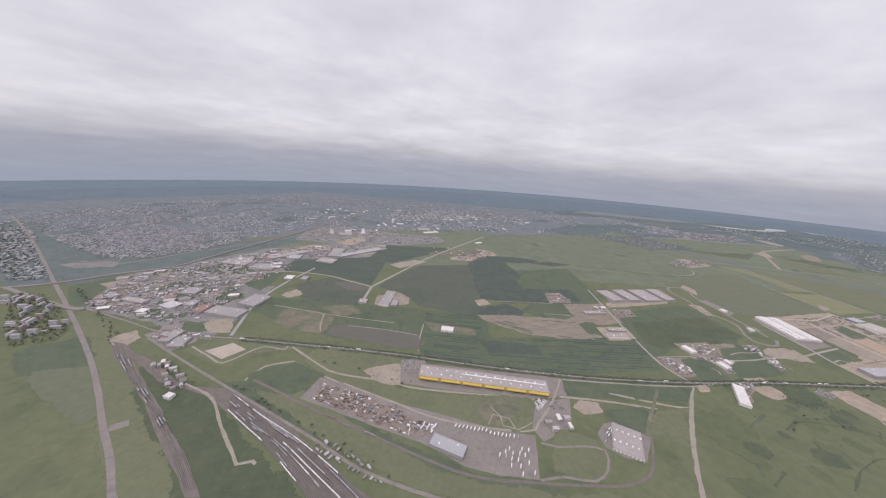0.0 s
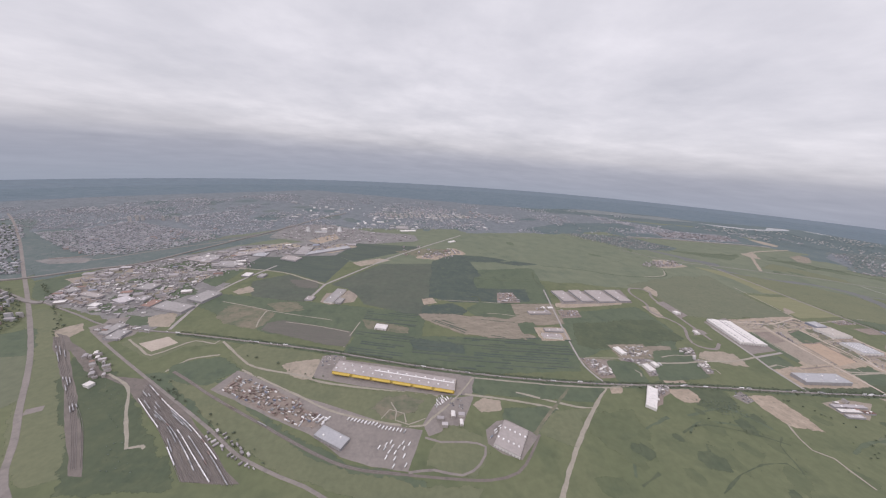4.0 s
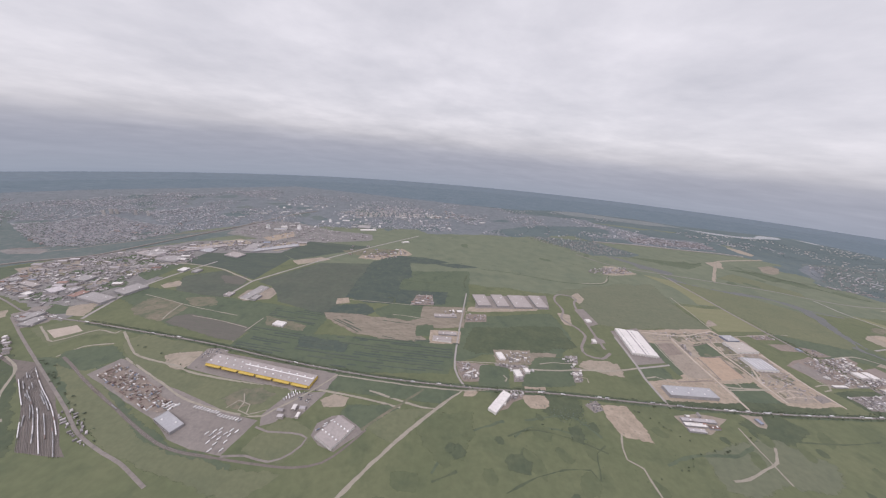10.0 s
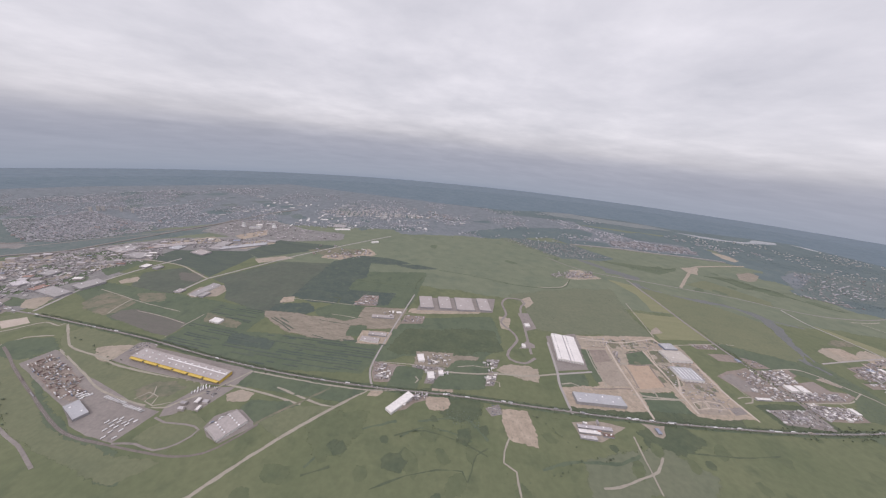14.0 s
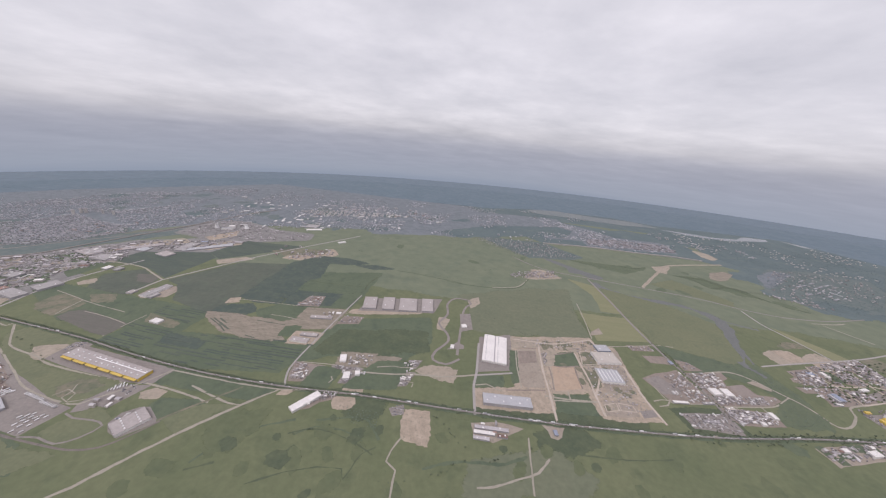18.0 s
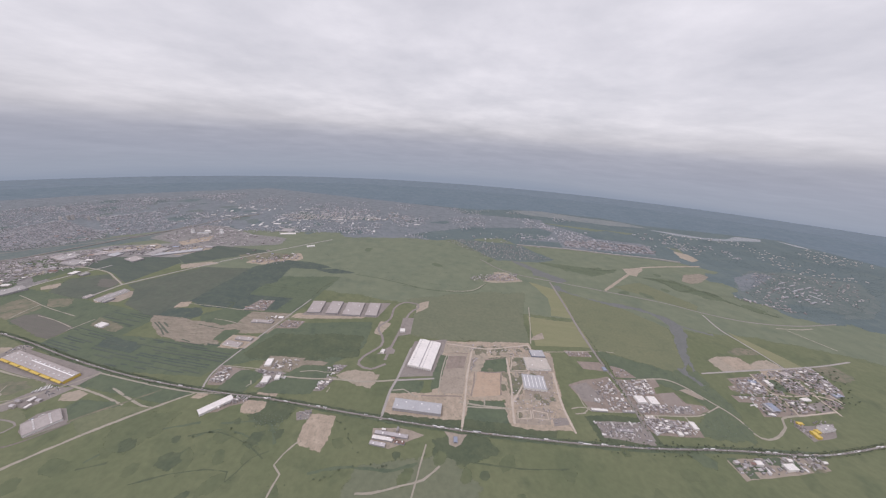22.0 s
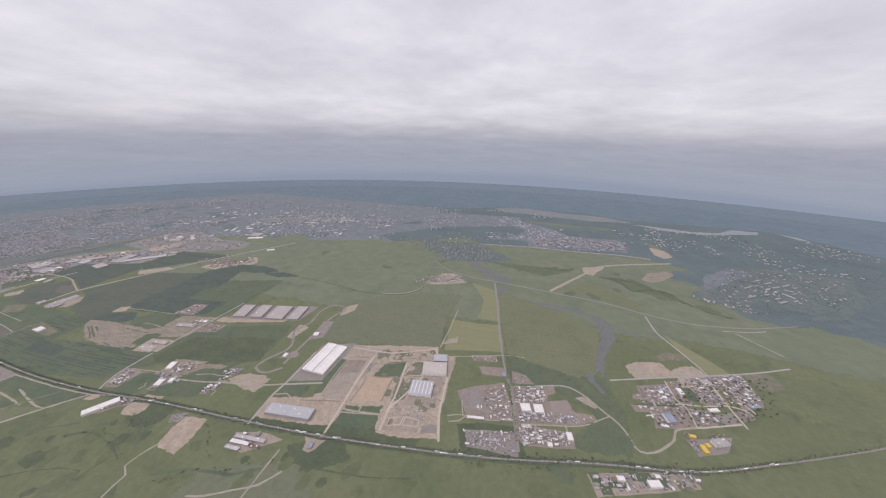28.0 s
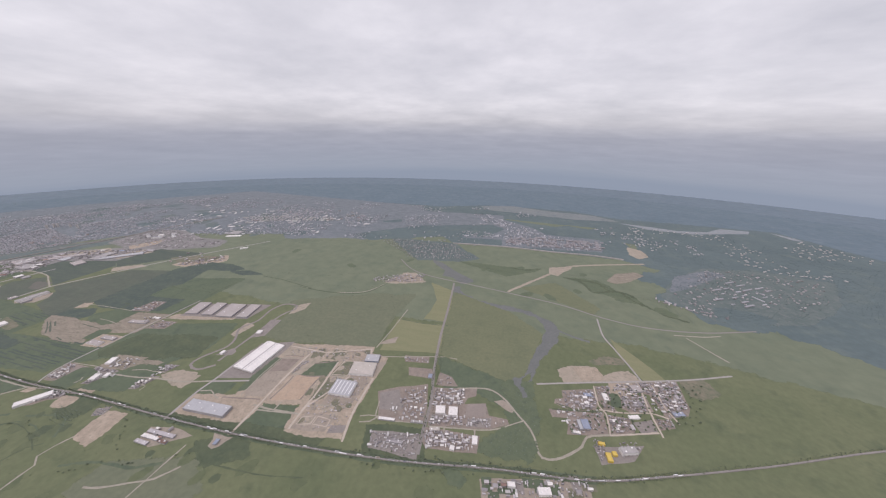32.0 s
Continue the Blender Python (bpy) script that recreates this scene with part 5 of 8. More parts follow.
field("dug brown ground behind a workshop", DUGFIELD, [(387.6, 393.3), (440.7, 401.6), (433.9, 372), (388.8, 365.5)], 2.7)
field("dug brown ground behind a workshop", DUGFIELD, [(440.1, 394.9), (483.8, 401.2), (467.8, 384.5), (452, 371.9), (435.7, 371.2)], 2.66)
field("asphalt workshop yard", ASPHALT, [(382.8, 362.9), (428.8, 367.1), (445.2, 361.4), (419.8, 331.1), (406.6, 328.6), (409.7, 355), (386.7, 353.8)], 0.89, "pavement", "pavement")
field("asphalt works yard", ASPHALT, [(499.4, 401.4), (520.3, 405.2), (513.6, 383.7), (491.1, 377.5)], 0.88, "pavement", "pavement")
field("asphalt works yard", ASPHALT, [(497.7, 372.7), (515.8, 375), (506.4, 343.4), (493.5, 341)], 0.89, "pavement", "pavement")
field("works yard beside the long white hall", YARD, [(390.7, 310.6), (421.5, 316.5), (419, 303), (399, 291.7), (389.9, 280.1), (379, 276.2), (371.7, 272.9)], 1.82)
field("bare sandy field beside the highway", SITE, [(421.4, 319), (445.6, 322.8), (449.3, 307.3), (436.1, 288.9), (420, 287.3), (415.8, 295.1)], 2.72)
field("bare earth at a road junction", SITE, [(339.7, 303.6), (355.3, 304), (347.4, 295.1), (339.1, 294.8)], 1.82)
field("asphalt paddock of the racing circuit", ASPHALT, [(571.8, 567.6), (593.4, 573.8), (601.2, 516.1), (578.7, 503.5)], 0.85, "pavement", "pavement")
field("sandy run-off area", SAND, [(532.8, 541.7), (550.9, 539), (542.3, 500.3), (533.3, 501.9)], 2.5)
field("sandy run-off area", SAND, [(609.1, 652.3), (612.9, 626.2), (594, 598.3), (590.9, 630.5)], 2.41)
field("asphalt end of the racing circuit", ASPHALT, [(573.9, 469.1), (586.6, 461.2), (586.1, 451.1), (556.2, 443.2)], 0.89, "pavement", "pavement")
field("asphalt between the four halls", ASPHALT, [(367, 580), (527, 620), (517, 555), (362, 525)], 0.83, "pavement", "pavement")
field("damp green field", LUSH, [(451.4, 383.7), (505.2, 394.9), (496, 369.1), (491, 336.5), (418.3, 324.1)], 2.68)
field("damp green field", LUSH, [(363.5, 354), (398.3, 354.9), (395.7, 319.3), (359.8, 315)], 2.64)
COVERS = [(LUSH, "grassy lot"), (ASPHALT, "worn asphalt lot"), (GREYDIRT, "grey gravel lot"), (CONCRETE, "pale concrete lot"), (BROWN, "bare earth lot")]

# ---- water ----
road("reedy side arm of the river", WATER, lambda u: 0.95 * (5 - 2 * u), [(1144.4, 604.3), (1140.8, 569.3), (1132.2, 529.2)], "river", uneven=1.91)
field("far pale lake", LAKE, [(1539, 1669), (1665, 1642), (1768, 1611), (1887, 1628), (1966, 1700), (2078, 1698), (2051, 1652), (1936, 1617), (1805, 1571), (1647, 1590)], 3, "lake", "water")
field("far pale lake", LAKE, [(2151, 1704), (2204, 1643), (2212, 1597), (2179, 1607)], 3, "lake", "water")
field("wide reach of the grey river", WATER, [(821, 1000), (863, 976), (921, 922), (972, 888), (976, 876), (948, 858), (914, 892), (887, 893), (885, 928), (848, 964)], 2, "river", "water")

road("still grey river winding through the meadows", WATER, lambda u: 1.1 * (12 + 4 * math.sin(u * 23) + 2.5 * math.sin(u * 61) + (7 if 0.5 < u < 0.85 else 0)) * min(1.0, 3.0 - 2.6 * u), [(936, 836), (950, 806), (985, 783), (1040, 766), (1075, 763), (1120, 757), (1156, 739), (1178, 711), (1175, 668), (1155, 620), (1131, 567), (1112, 532), (1118, 512), (1126, 496)], "river", uneven=2.6)
road("reedy side arm of the river", WATER, 5.0, [(1185, 704), (1225, 684.6), (1253, 678)], "river", uneven=1.5)
for bend in ([(1229, 979), (1267, 970), (1290, 933), (1304, 906), (1361, 928), (1386, 897), (1408, 864)], [(1261, 978), (1320, 966), (1340, 930), (1387, 919), (1411, 872), (1443, 836), (1488, 815)], [(1074, 1010), (1114, 999), (1168, 1024)]):
    road("dark reedy backwater in the marsh", SCRUB, 7.0, bend, "strip", uneven=2.6)

# ---- roads and tracks ----
road("straight grey highway lined with trees", ROAD, 1.99, [(-460, 403), (-387, 379), (-314, 355), (-222, 351), (-128, 344), (-23, 335), (89, 319), (209, 308), (330, 307), (453, 314), (574, 316), (702, 320), (832, 330), (959, 345), (1087, 368), (1213, 387), (1331, 426)], uneven=0.09, level=0.88)
road("grey highway running on between trees", ROAD, 1.99, [(1331, 426), (1450, 470), (1600, 530), (1800, 600), (2050, 670)], uneven=0.09, level=0.88)
road("wide motorway with two carriageways", ASPHALT, 4.29, [(-170, 141), (-197, 159), (-227, 189), (-259, 217), (-314, 268), (-371, 316), (-445, 374), (-517, 429), (-610, 499), (-797, 641), (-973, 768), (-1091, 847)], uneven=0.18)
road("motorway on an embankment", ROAD, 4.8, [(-648, 437), (-618, 449), (-573, 475), (-525, 523), (-470, 570), (-442, 647), (-401, 767), (-341, 949), (-308, 1077), (-254, 1193)], level=1.8)
road("railway bed beside the motorway", BALLAST, 6.0, [(-640, 560), (-603, 585), (-551, 665), (-488, 738), (-402, 806), (-362, 874), (-352, 965)], uneven=0.5)
road("service road beside the railway", ASPHALT, 4.0, [(-600, 545), (-552, 585), (-500, 660), (-430, 740), (-378, 810), (-345, 880)], uneven=0.4)
road("approach road", ROAD, 5.67, [(-617.9, 448.5), (-483.7, 402.4), (-460.3, 402.7)], level=1.63)
road("straight concrete field road", CONCRETE, 4.02, [(-99, 465), (-94, 536), (-45, 629), (2, 717), (82, 838), (190, 991)], curved=False)
road("field road", TRACK, 2.63, [(-94, 536), (-144, 558), (-196, 579), (-276, 583), (-329, 567)])
road("works road", CONCRETE, 3.73, [(-223.8, 612.2), (-249.1, 522.4), (-256.2, 451.3), (-246, 388.8), (-239.2, 357.6)])
road("road to the four grey halls", CONCRETE, 2.38, [(346.2, 588.5), (330.7, 441.5), (324.3, 356.5), (328.8, 328.2), (337.7, 309.6)])
road("wide straight dirt road", TRACK, 2.9, [(335.2, 303.5), (298.4, 261.6), (264.3, 218.4), (239.5, 182.3), (219.4, 149.7), (198.1, 126.7)], curved=False, uneven=0.63)
road("pale dirt track", TRACK, 2.27, [(218.7, 283.4), (253.4, 274.7), (285.4, 267), (304.9, 267.4)], uneven=0.35)
road("pale dirt track", TRACK, 2.19, [(158.3, 275.1), (209.4, 271), (261.1, 262.6)], uneven=0.34)
road("track along the highway", TRACK, 2.08, [(172.2, 303.6), (242.8, 300.6), (326.3, 300.8), (375.6, 309.5)], uneven=0.35)
road("dirt path", BROWN, 2.76, [(225.2, 226.9), (240.6, 246), (260.9, 267.7), (285.4, 295.7)], uneven=0.46)
road("railway siding beside the container yard", BALLAST, 2.6, [(-170, 280), (-140, 266), (-112.1, 251.8), (-67, 231.5), (-32, 216.4), (-0.2, 202.2), (25.8, 191.6), (48.5, 184.2), (69.3, 181), (98.2, 179.7)], "railway_bed", uneven=0.2)
road("curved railway siding on brown ballast", BALLAST, 1.86, [(229.7, 227.6), (215.1, 204.9), (199.3, 187.4), (174.2, 179.4), (141.1, 178.6), (98.2, 179.7)])
road("curved asphalt drive", ASPHALT, 1.81, [(116.8, 216.2), (131.8, 212.3), (155.7, 214), (173.8, 210.4), (166.9, 192.8), (150.3, 182), (126.4, 185.2), (104.8, 181.5)])
road("dirt track over bare earth", TRACK, 0.98, [(78.1, 256.4), (85.6, 244.8), (85.9, 233.6), (99.7, 229.8), (116, 238.4)], uneven=0.25)
road("dirt track over bare earth", TRACK, 0.94, [(71.8, 234.3), (78.4, 246.8), (93.6, 242.5), (97, 231.7)], uneven=0.26)
road("curved dirt drive", TRACK, 1.76, [(175.1, 311.9), (152.1, 274.6), (122.3, 238.5), (104.3, 227.7), (28.3, 237.6), (-25.4, 259.1), (-100.3, 290.5)], uneven=0.29)
road("dirt track", TRACK, 2.12, [(-155, 340.2), (-116.8, 312.5), (-88, 296.1), (-28.8, 286.7), (6.6, 277.7), (128.5, 269.3)], uneven=0.33)
road("dirt track around a sandy square", TRACK, 1.77, [(-268, 331.4), (-242, 317), (-216.6, 304.4), (-201.6, 323.6), (-189.2, 337.8), (-162.3, 334.7), (-160.7, 344.3)], uneven=0.24)
road("dirt track", TRACK, 1.77, [(-178.6, 279), (-169.6, 302.1), (-141.4, 314)], uneven=0.32)
road("service road along the rail yard", ASPHALT, 2.38, [(-328.1, 343.5), (-262.6, 307.1), (-193.3, 270.2), (-131.6, 237.7), (-79.6, 209.9), (-40.2, 187.3), (1.8, 172), (25.2, 165.3), (64.2, 148.6)])
road("dirt path", TRACK, 1.99, [(-232.3, 270.5), (-195, 253.1), (-167.9, 223.2), (-144.3, 198.8), (-133.7, 187.9), (-123.3, 190.7), (-108.1, 180.2), (-87.4, 167.5)], uneven=0.33)
road("road into the building site", CONCRETE, 3.39, [(610.2, 313.8), (607.3, 368.7), (610.7, 394.9), (613.6, 475)])
road("site road", CONCRETE, 2.98, [(609, 390), (669, 408)])
road("dirt track", TRACK, 2.2, [(418.4, 356.6), (475.1, 362.7), (514.1, 370.5), (560.5, 375.9), (609, 390.3)], uneven=0.35)
road("dirt track", TRACK, 2.32, [(715.2, 369.4), (747, 369.3), (791.9, 373.8)], uneven=0.32)
road("dirt path in the meadow", TRACK, 1.6, [(520.2, 262), (512.8, 243.5), (510.6, 229.6), (523.7, 221.3), (523.9, 210.2), (525.5, 191.2)], uneven=0.3)
road("dirt path in the meadow", TRACK, 2.02, [(614.6, 218.7), (633.4, 223.2), (661.9, 236.7), (685.5, 248.1), (701.5, 267.8)], uneven=0.34)
road("dirt path in the meadow", TRACK, 1.33, [(679.5, 291.8), (678.1, 260.2), (676.5, 221.4)], uneven=0.31)
road("winding racing circuit", ASPHALT, 4.11, [(576.3, 431.6), (577.1, 496.9), (579.8, 587.8), (594.3, 618.2), (587.3, 632.9), (556.1, 631.6), (541.5, 602.7), (545.8, 557.6), (532.6, 522.3), (551.7, 491.6), (557.1, 467.6), (537.5, 431.6), (537.3, 411.1), (560.4, 405), (581.2, 422.6)])
road("straight road lined with trees", ROAD, 4.39, [(987, 360.7), (983.5, 396.7), (979.3, 451.8), (965.8, 515.6), (951.9, 612.4), (944.1, 699.9), (931.7, 818.1), (926.9, 854.3)], uneven=0.2)
road("road across the river", ROAD, 2.95, [(720, 973), (783, 908), (853, 878), (968, 859), (1082, 839), (1209, 814), (1300, 780), (1386, 765), (1498, 778), (1617, 816)])
road("sandy causeway", SAND, 6.5, [(1076, 845), (1128, 912), (1199, 1000), (1262, 1070), (1400, 1125), (1497, 1158)], uneven=1.1)
road("gravel road", CONCRETE, 2.76, [(1284.3, 772.5), (1283.9, 708.8), (1294.7, 673.2), (1311.6, 622.2), (1321.5, 586.2)])
road("road along the works settlement", CONCRETE, 2.9, [(1144, 531), (1224, 556), (1321, 585), (1405, 612), (1484, 643)])
road("winding gravel track", TRACK, 2.4, [(1015.5, 485.4), (1062.9, 497.4), (1089.5, 487), (1110.3, 464.3), (1133.6, 438.1), (1141, 418), (1143.5, 406), (1148, 400), (1157, 399.5), (1166, 402.5), (1176, 408), (1202, 429.8), (1211, 447), (1241.7, 458.9), (1277, 469.8)], uneven=0.2)
road("far embankment", CONCRETE, 5.0, [(854, 1167), (1039, 1185), (1223, 1182), (1341, 1187), (1441, 1176)], level=3.1)
road("field track", TRACK, 1.66, [(850, 690), (845, 608), (839, 544)], uneven=0.28)
road("field edge track", TRACK, 1.54, [(838, 517.9), (900.1, 533.3), (969.6, 552.5), (999.7, 554.3)], uneven=0.29)
road("far field track", TRACK, 2.34, [(1433, 751), (1491, 761), (1529, 774)], uneven=0.31)
road("far field track", TRACK, 2.15, [(1454, 748), (1480, 710), (1500, 683)], uneven=0.34)
road("track to the ruined sheds", TRACK, 2.13, [(748, 799), (709, 740), (644, 717)], uneven=0.43)
road("reedy ditch", SCRUB, 2.69, [(529, 717), (630, 714), (711, 735), (748, 799)], "strip", uneven=0.77)
road("grassy ditch", LUSH, 1.84, [(843, 649), (901, 646), (958, 653)], "strip", uneven=0.44)
road("grassy ditch", LUSH, 2.35, [(383.4, 260.9), (343, 240.4), (318.9, 214.8), (303.7, 189.9)], "strip", uneven=1.07)
road("grassy ditch", LUSH, 1.96, [(408.7, 264.8), (465.4, 279.4), (494.6, 253.2)], "strip", uneven=0.98)
road("grassy ditch", LUSH, 2.25, [(392.3, 240.7), (412.6, 256), (445.2, 257.4), (475.5, 248.7)], "strip", uneven=0.82)
road("grassy ditch", LUSH, 2.95, [(552.6, 228.7), (589.4, 242.9), (648.2, 252.1), (692.8, 277.4)], "strip", uneven=1.13)
lots("in the works district", [(-461.5, 410.7), (-500.8, 501.8), (-437.1, 593.7), (-354.9, 701.1), (-266.8, 610.2), (-308.2, 514), (-288.2, 437.7), (-315.3, 401.1), (-308.3, 365.4), (-362.2, 389.3)], 46, 17.1, 22, (5.93, 15.8), 900, COVERS)
lots("beside the highway", [(1073, 350.9), (1150.6, 371.2), (1202, 383.2), (1204.2, 367.4), (1077.2, 328.2)], 10, 12.1, 11.1, (5.04, 10.1), 905, [(ASPHALT, "dark asphalt lot"), (BROWN, "bare earth lot"), (LUSH, "grassy lot")])
blobs("darker damp growth in the meadow", DAMP, [(251, 134), (1260, 297), (1246, 359), (247, 294)], 26, 30, (5, 15), 911)
field("darker green growth in the meadow", DAMP, [(287, 248), (343, 264), (339, 235), (327, 215), (297, 220)], 12)
field("dark scrub beside a sandy lot", SCRUB, [(448, 306), (482, 313), (478, 286), (453, 282)], 5)
field("dark reedy hollow in the meadow", SCRUB, [(381, 211), (387, 217), (396, 218), (404, 212), (401, 205), (393, 203), (385, 205)], 3)
field("dark reedy hollow in the meadow", SCRUB, [(462, 260), (469, 262), (472, 252), (468, 244), (461, 246)], 3)
field("dark reedy hollow in the meadow", SCRUB, [(322, 218), (330, 222), (336, 216), (328, 210)], 3)
road("dark wet ditch winding through the meadow", SCRUB, 1.1, [(385, 241), (399, 249), (420, 253), (451, 249), (472, 243), (493, 234)], "strip", uneven=0.7)
road("dark wet ditch winding through the meadow", SCRUB, 1.6, [(375, 180), (386, 186), (407, 198), (439, 209), (465, 212), (471, 202)], "strip", uneven=1.0)
road("dark wet ditch winding through the meadow", SCRUB, 1.4, [(471, 202), (481, 233), (494, 244)], "strip", uneven=0.9)
road("dark wet ditch winding through the meadow", SCRUB, 1.5, [(305, 182), (318, 189), (329, 195)], "strip", uneven=1.0)
road("dark wet ditch winding through the meadow", SCRUB, 1.4, [(699, 290), (716, 281), (758, 281), (810, 286), (860, 296)], "strip", uneven=0.8)
blobs("dark scrubby growth in the meadow", SCRUB, [(318, 172), (960, 215), (962, 304), (313, 287)], 9, 35, (2.5, 6.0), 913)
blobs("darker growth in the far meadow", MARSH, [(179, 922), (643, 1028), (1226, 1047), (1464, 1066), (1515, 847), (1210, 825), (836, 901), (334, 777)], 12, 60.5, (9.4, 22.9), 915)
road("pale sandy haul road", HAUL, 2.93, [(725.6, 492.3), (722, 433.6), (722.6, 385.9), (723, 323.5)], uneven=0.49)
road("pale sandy haul road", HAUL, 3.03, [(789.3, 487.9), (792.7, 450.3), (795.3, 408.7), (794.4, 385.7), (795.8, 348.2)], uneven=0.5)
road("pale sandy haul road", HAUL, 2.49, [(677.3, 503.3), (720.3, 503.9), (760, 507.5), (832.3, 537.1)], uneven=0.42)
road("pale sandy haul road", HAUL, 3.1, [(869, 468.9), (869.5, 438), (870.3, 404.6), (872.9, 383.7), (880.5, 350.3)], uneven=0.52)
road("pale sandy haul road", HAUL, 3.06, [(832.3, 537.1), (838.4, 522.4), (827.5, 462.7), (810.1, 418.1), (794.4, 385.7)], uneven=0.51)
road("pale dirt track", TRACK, 1.74, [(725.1, 362.7), (758.9, 367.9), (794.4, 373.1)], uneven=0.33)
road("pale dirt track", TRACK, 1.62, [(752.6, 385.2), (752.4, 368.1)], uneven=0.3)
road("pale dirt track", TRACK, 1.61, [(610.1, 369), (626.5, 374.5), (643.7, 366.4), (652.3, 364.6)], uneven=0.3)
road("pale dirt track", TRACK, 1.53, [(680.8, 469.2), (678.6, 427.8), (681, 378.5)], uneven=0.29)
road("pale dirt track", TRACK, 1.53, [(725.5, 442.3), (741.2, 441.9)], uneven=0.29)
road("pale dirt track", TRACK, 1.58, [(789.3, 453.5), (822.1, 458.2)], uneven=0.3)
road("pale dirt track", TRACK, 1.81, [(806.6, 393.9), (858.5, 402.8)], uneven=0.34)
road("dark dug trench", YARD, 1.94, [(734.1, 437), (734, 409.6), (731.3, 385.3)], "strip", uneven=0.49)
road("dark dug trench", YARD, 1.95, [(779.2, 446.7), (777.7, 421.2), (778.3, 396.8)], "strip", uneven=0.49)
road("dark dug trench", YARD, 1.63, [(685.1, 477.4), (703.1, 481.8), (719.4, 483.9)], "strip", uneven=0.41)
road("dark dug trench", YARD, 1.88, [(749.1, 473.4), (765.9, 480.3), (786.4, 488.3)], "strip", uneven=0.47)
road("dark dug trench", YARD, 1.95, [(741.2, 441.9), (763.5, 443.7), (785.6, 451.2)], "strip", uneven=0.49)
road("dark dug trench", YARD, 2.11, [(655.5, 368.7), (684.5, 374.3), (717.2, 380.9)], "strip", uneven=0.53)
road("low pale earth bank", HAUL, 1.5, [(802, 370.2), (821.2, 377.3), (820.8, 363), (801.5, 357.6), (802, 370.2)], "strip", curved=False, uneven=0.35)
road("low pale earth bank", HAUL, 1.5, [(824.2, 377.7), (845.2, 376.8), (845.9, 365.4), (823.8, 363.4), (824.2, 377.7)], "strip", curved=False, uneven=0.35)
road("low pale earth bank", HAUL, 1.31, [(800.2, 493.8), (828.2, 499.4), (822.7, 462.8), (795.7, 457.1), (800.2, 493.8)], "strip", curved=False, uneven=0.3)
road("pale street of the works settlement", HAUL, 2.17, [(1238.2, 551.7), (1238.6, 510), (1246.4, 496.8), (1244.5, 458.9)], uneven=0.3)
road("pale street of the works settlement", HAUL, 2.28, [(1314, 578.6), (1313.9, 516.3), (1317.3, 474.7)], uneven=0.31)
road("pale street of the works settlement", HAUL, 2.11, [(1336, 579.8), (1339.8, 534.6), (1349.2, 505.4)], uneven=0.29)
road("pale street of the works settlement", HAUL, 2.07, [(1237.3, 502.6), (1273, 505.9), (1316.8, 516.6), (1339.6, 511)], uneven=0.28)
road("pale street of the works settlement", HAUL, 2.21, [(1243.5, 458.8), (1277.2, 469.6), (1313.6, 481.9)], uneven=0.3)
road("pale dirt track between works yards", TRACK, 1.59, [(915.2, 396.2), (947.2, 401.8), (980.2, 407.7)], uneven=0.32)
road("pale dirt track between works yards", TRACK, 1.61, [(987.3, 405), (1029.9, 412.6), (1077.7, 422.7), (1102.1, 436.9), (1122.5, 450.1)], uneven=0.32)
road("pale dirt track between works yards", TRACK, 1.65, [(884.1, 394.1), (896.7, 399.4), (912.4, 401.5)], uneven=0.33)
road("pale dirt track between works yards", TRACK, 1.61, [(887.6, 385.1), (902.1, 389.7), (909.7, 399.1)], uneven=0.32)
road("pale dirt track between works yards", TRACK, 1.49, [(1011.3, 410.5), (1012.5, 401.2)], uneven=0.3)
road("pale dirt track between works yards", TRACK, 1.47, [(1054.9, 416.9), (1056.5, 405.9)], uneven=0.29)
road("pale dirt track between works yards", TRACK, 1.49, [(900.6, 427.7), (906.7, 400.9), (914.2, 396)], uneven=0.3)
road("dark hedge line of the settlement", SCRUB, 2.03, [(1165.9, 484.6), (1203.8, 491.1), (1241.3, 497.9)], "strip", uneven=0.61)
road("dark hedge line of the settlement", SCRUB, 1.98, [(1283.3, 498.9), (1279.2, 469.9)], "strip", uneven=0.59)
road("dark hedge line of the settlement", SCRUB, 1.93, [(1173, 498), (1195.6, 492.6)], "strip", uneven=0.58)
road("pale dirt track across the fields", TRACK, 1.13, [(-225.5, 443.9), (-188.8, 436.8), (-118.8, 422.1), (-37.6, 411.3)], uneven=0.28)
road("pale dirt track across the fields", TRACK, 1.16, [(-101, 397), (-52, 392), (-3, 382)], uneven=0.29)
road("pale dirt track across the fields", TRACK, 1.27, [(-134, 377.8), (-140.3, 396.9), (-144.2, 424.9)], uneven=0.32)
road("pale dirt track across the fields", TRACK, 1.31, [(5.6, 412.4), (1.2, 374.7), (0.4, 345.4)], uneven=0.33)
road("pale dirt track across the fields", TRACK, 1.14, [(113.5, 504.7), (167.4, 508), (202.4, 509.4), (239.3, 510.4)], uneven=0.29)
road("pale dirt track across the fields", TRACK, 1.19, [(209.7, 468.2), (236.6, 468.4), (262.4, 465.4)], uneven=0.3)
road("pale dirt track across the fields", TRACK, 1.2, [(341, 506), (421, 531), (488, 544)], uneven=0.3)
road("dark dug strip in the bare field", PLOUGH, 2.06, [(115.3, 430.5), (130.3, 424), (167.7, 402.6)], "strip", uneven=0.63)
road("dark dug strip in the bare field", PLOUGH, 2.06, [(121.1, 433.4), (137, 424.8), (170.1, 408)], "strip", uneven=0.63)
road("dark dug strip in the bare field", PLOUGH, 2.14, [(131, 435), (152.9, 424.5)], "strip", uneven=0.66)
road("dark dug strip in the bare field", PLOUGH, 1.96, [(197.2, 444.8), (225.2, 443.9), (252.9, 443.3)], "strip", uneven=0.6)
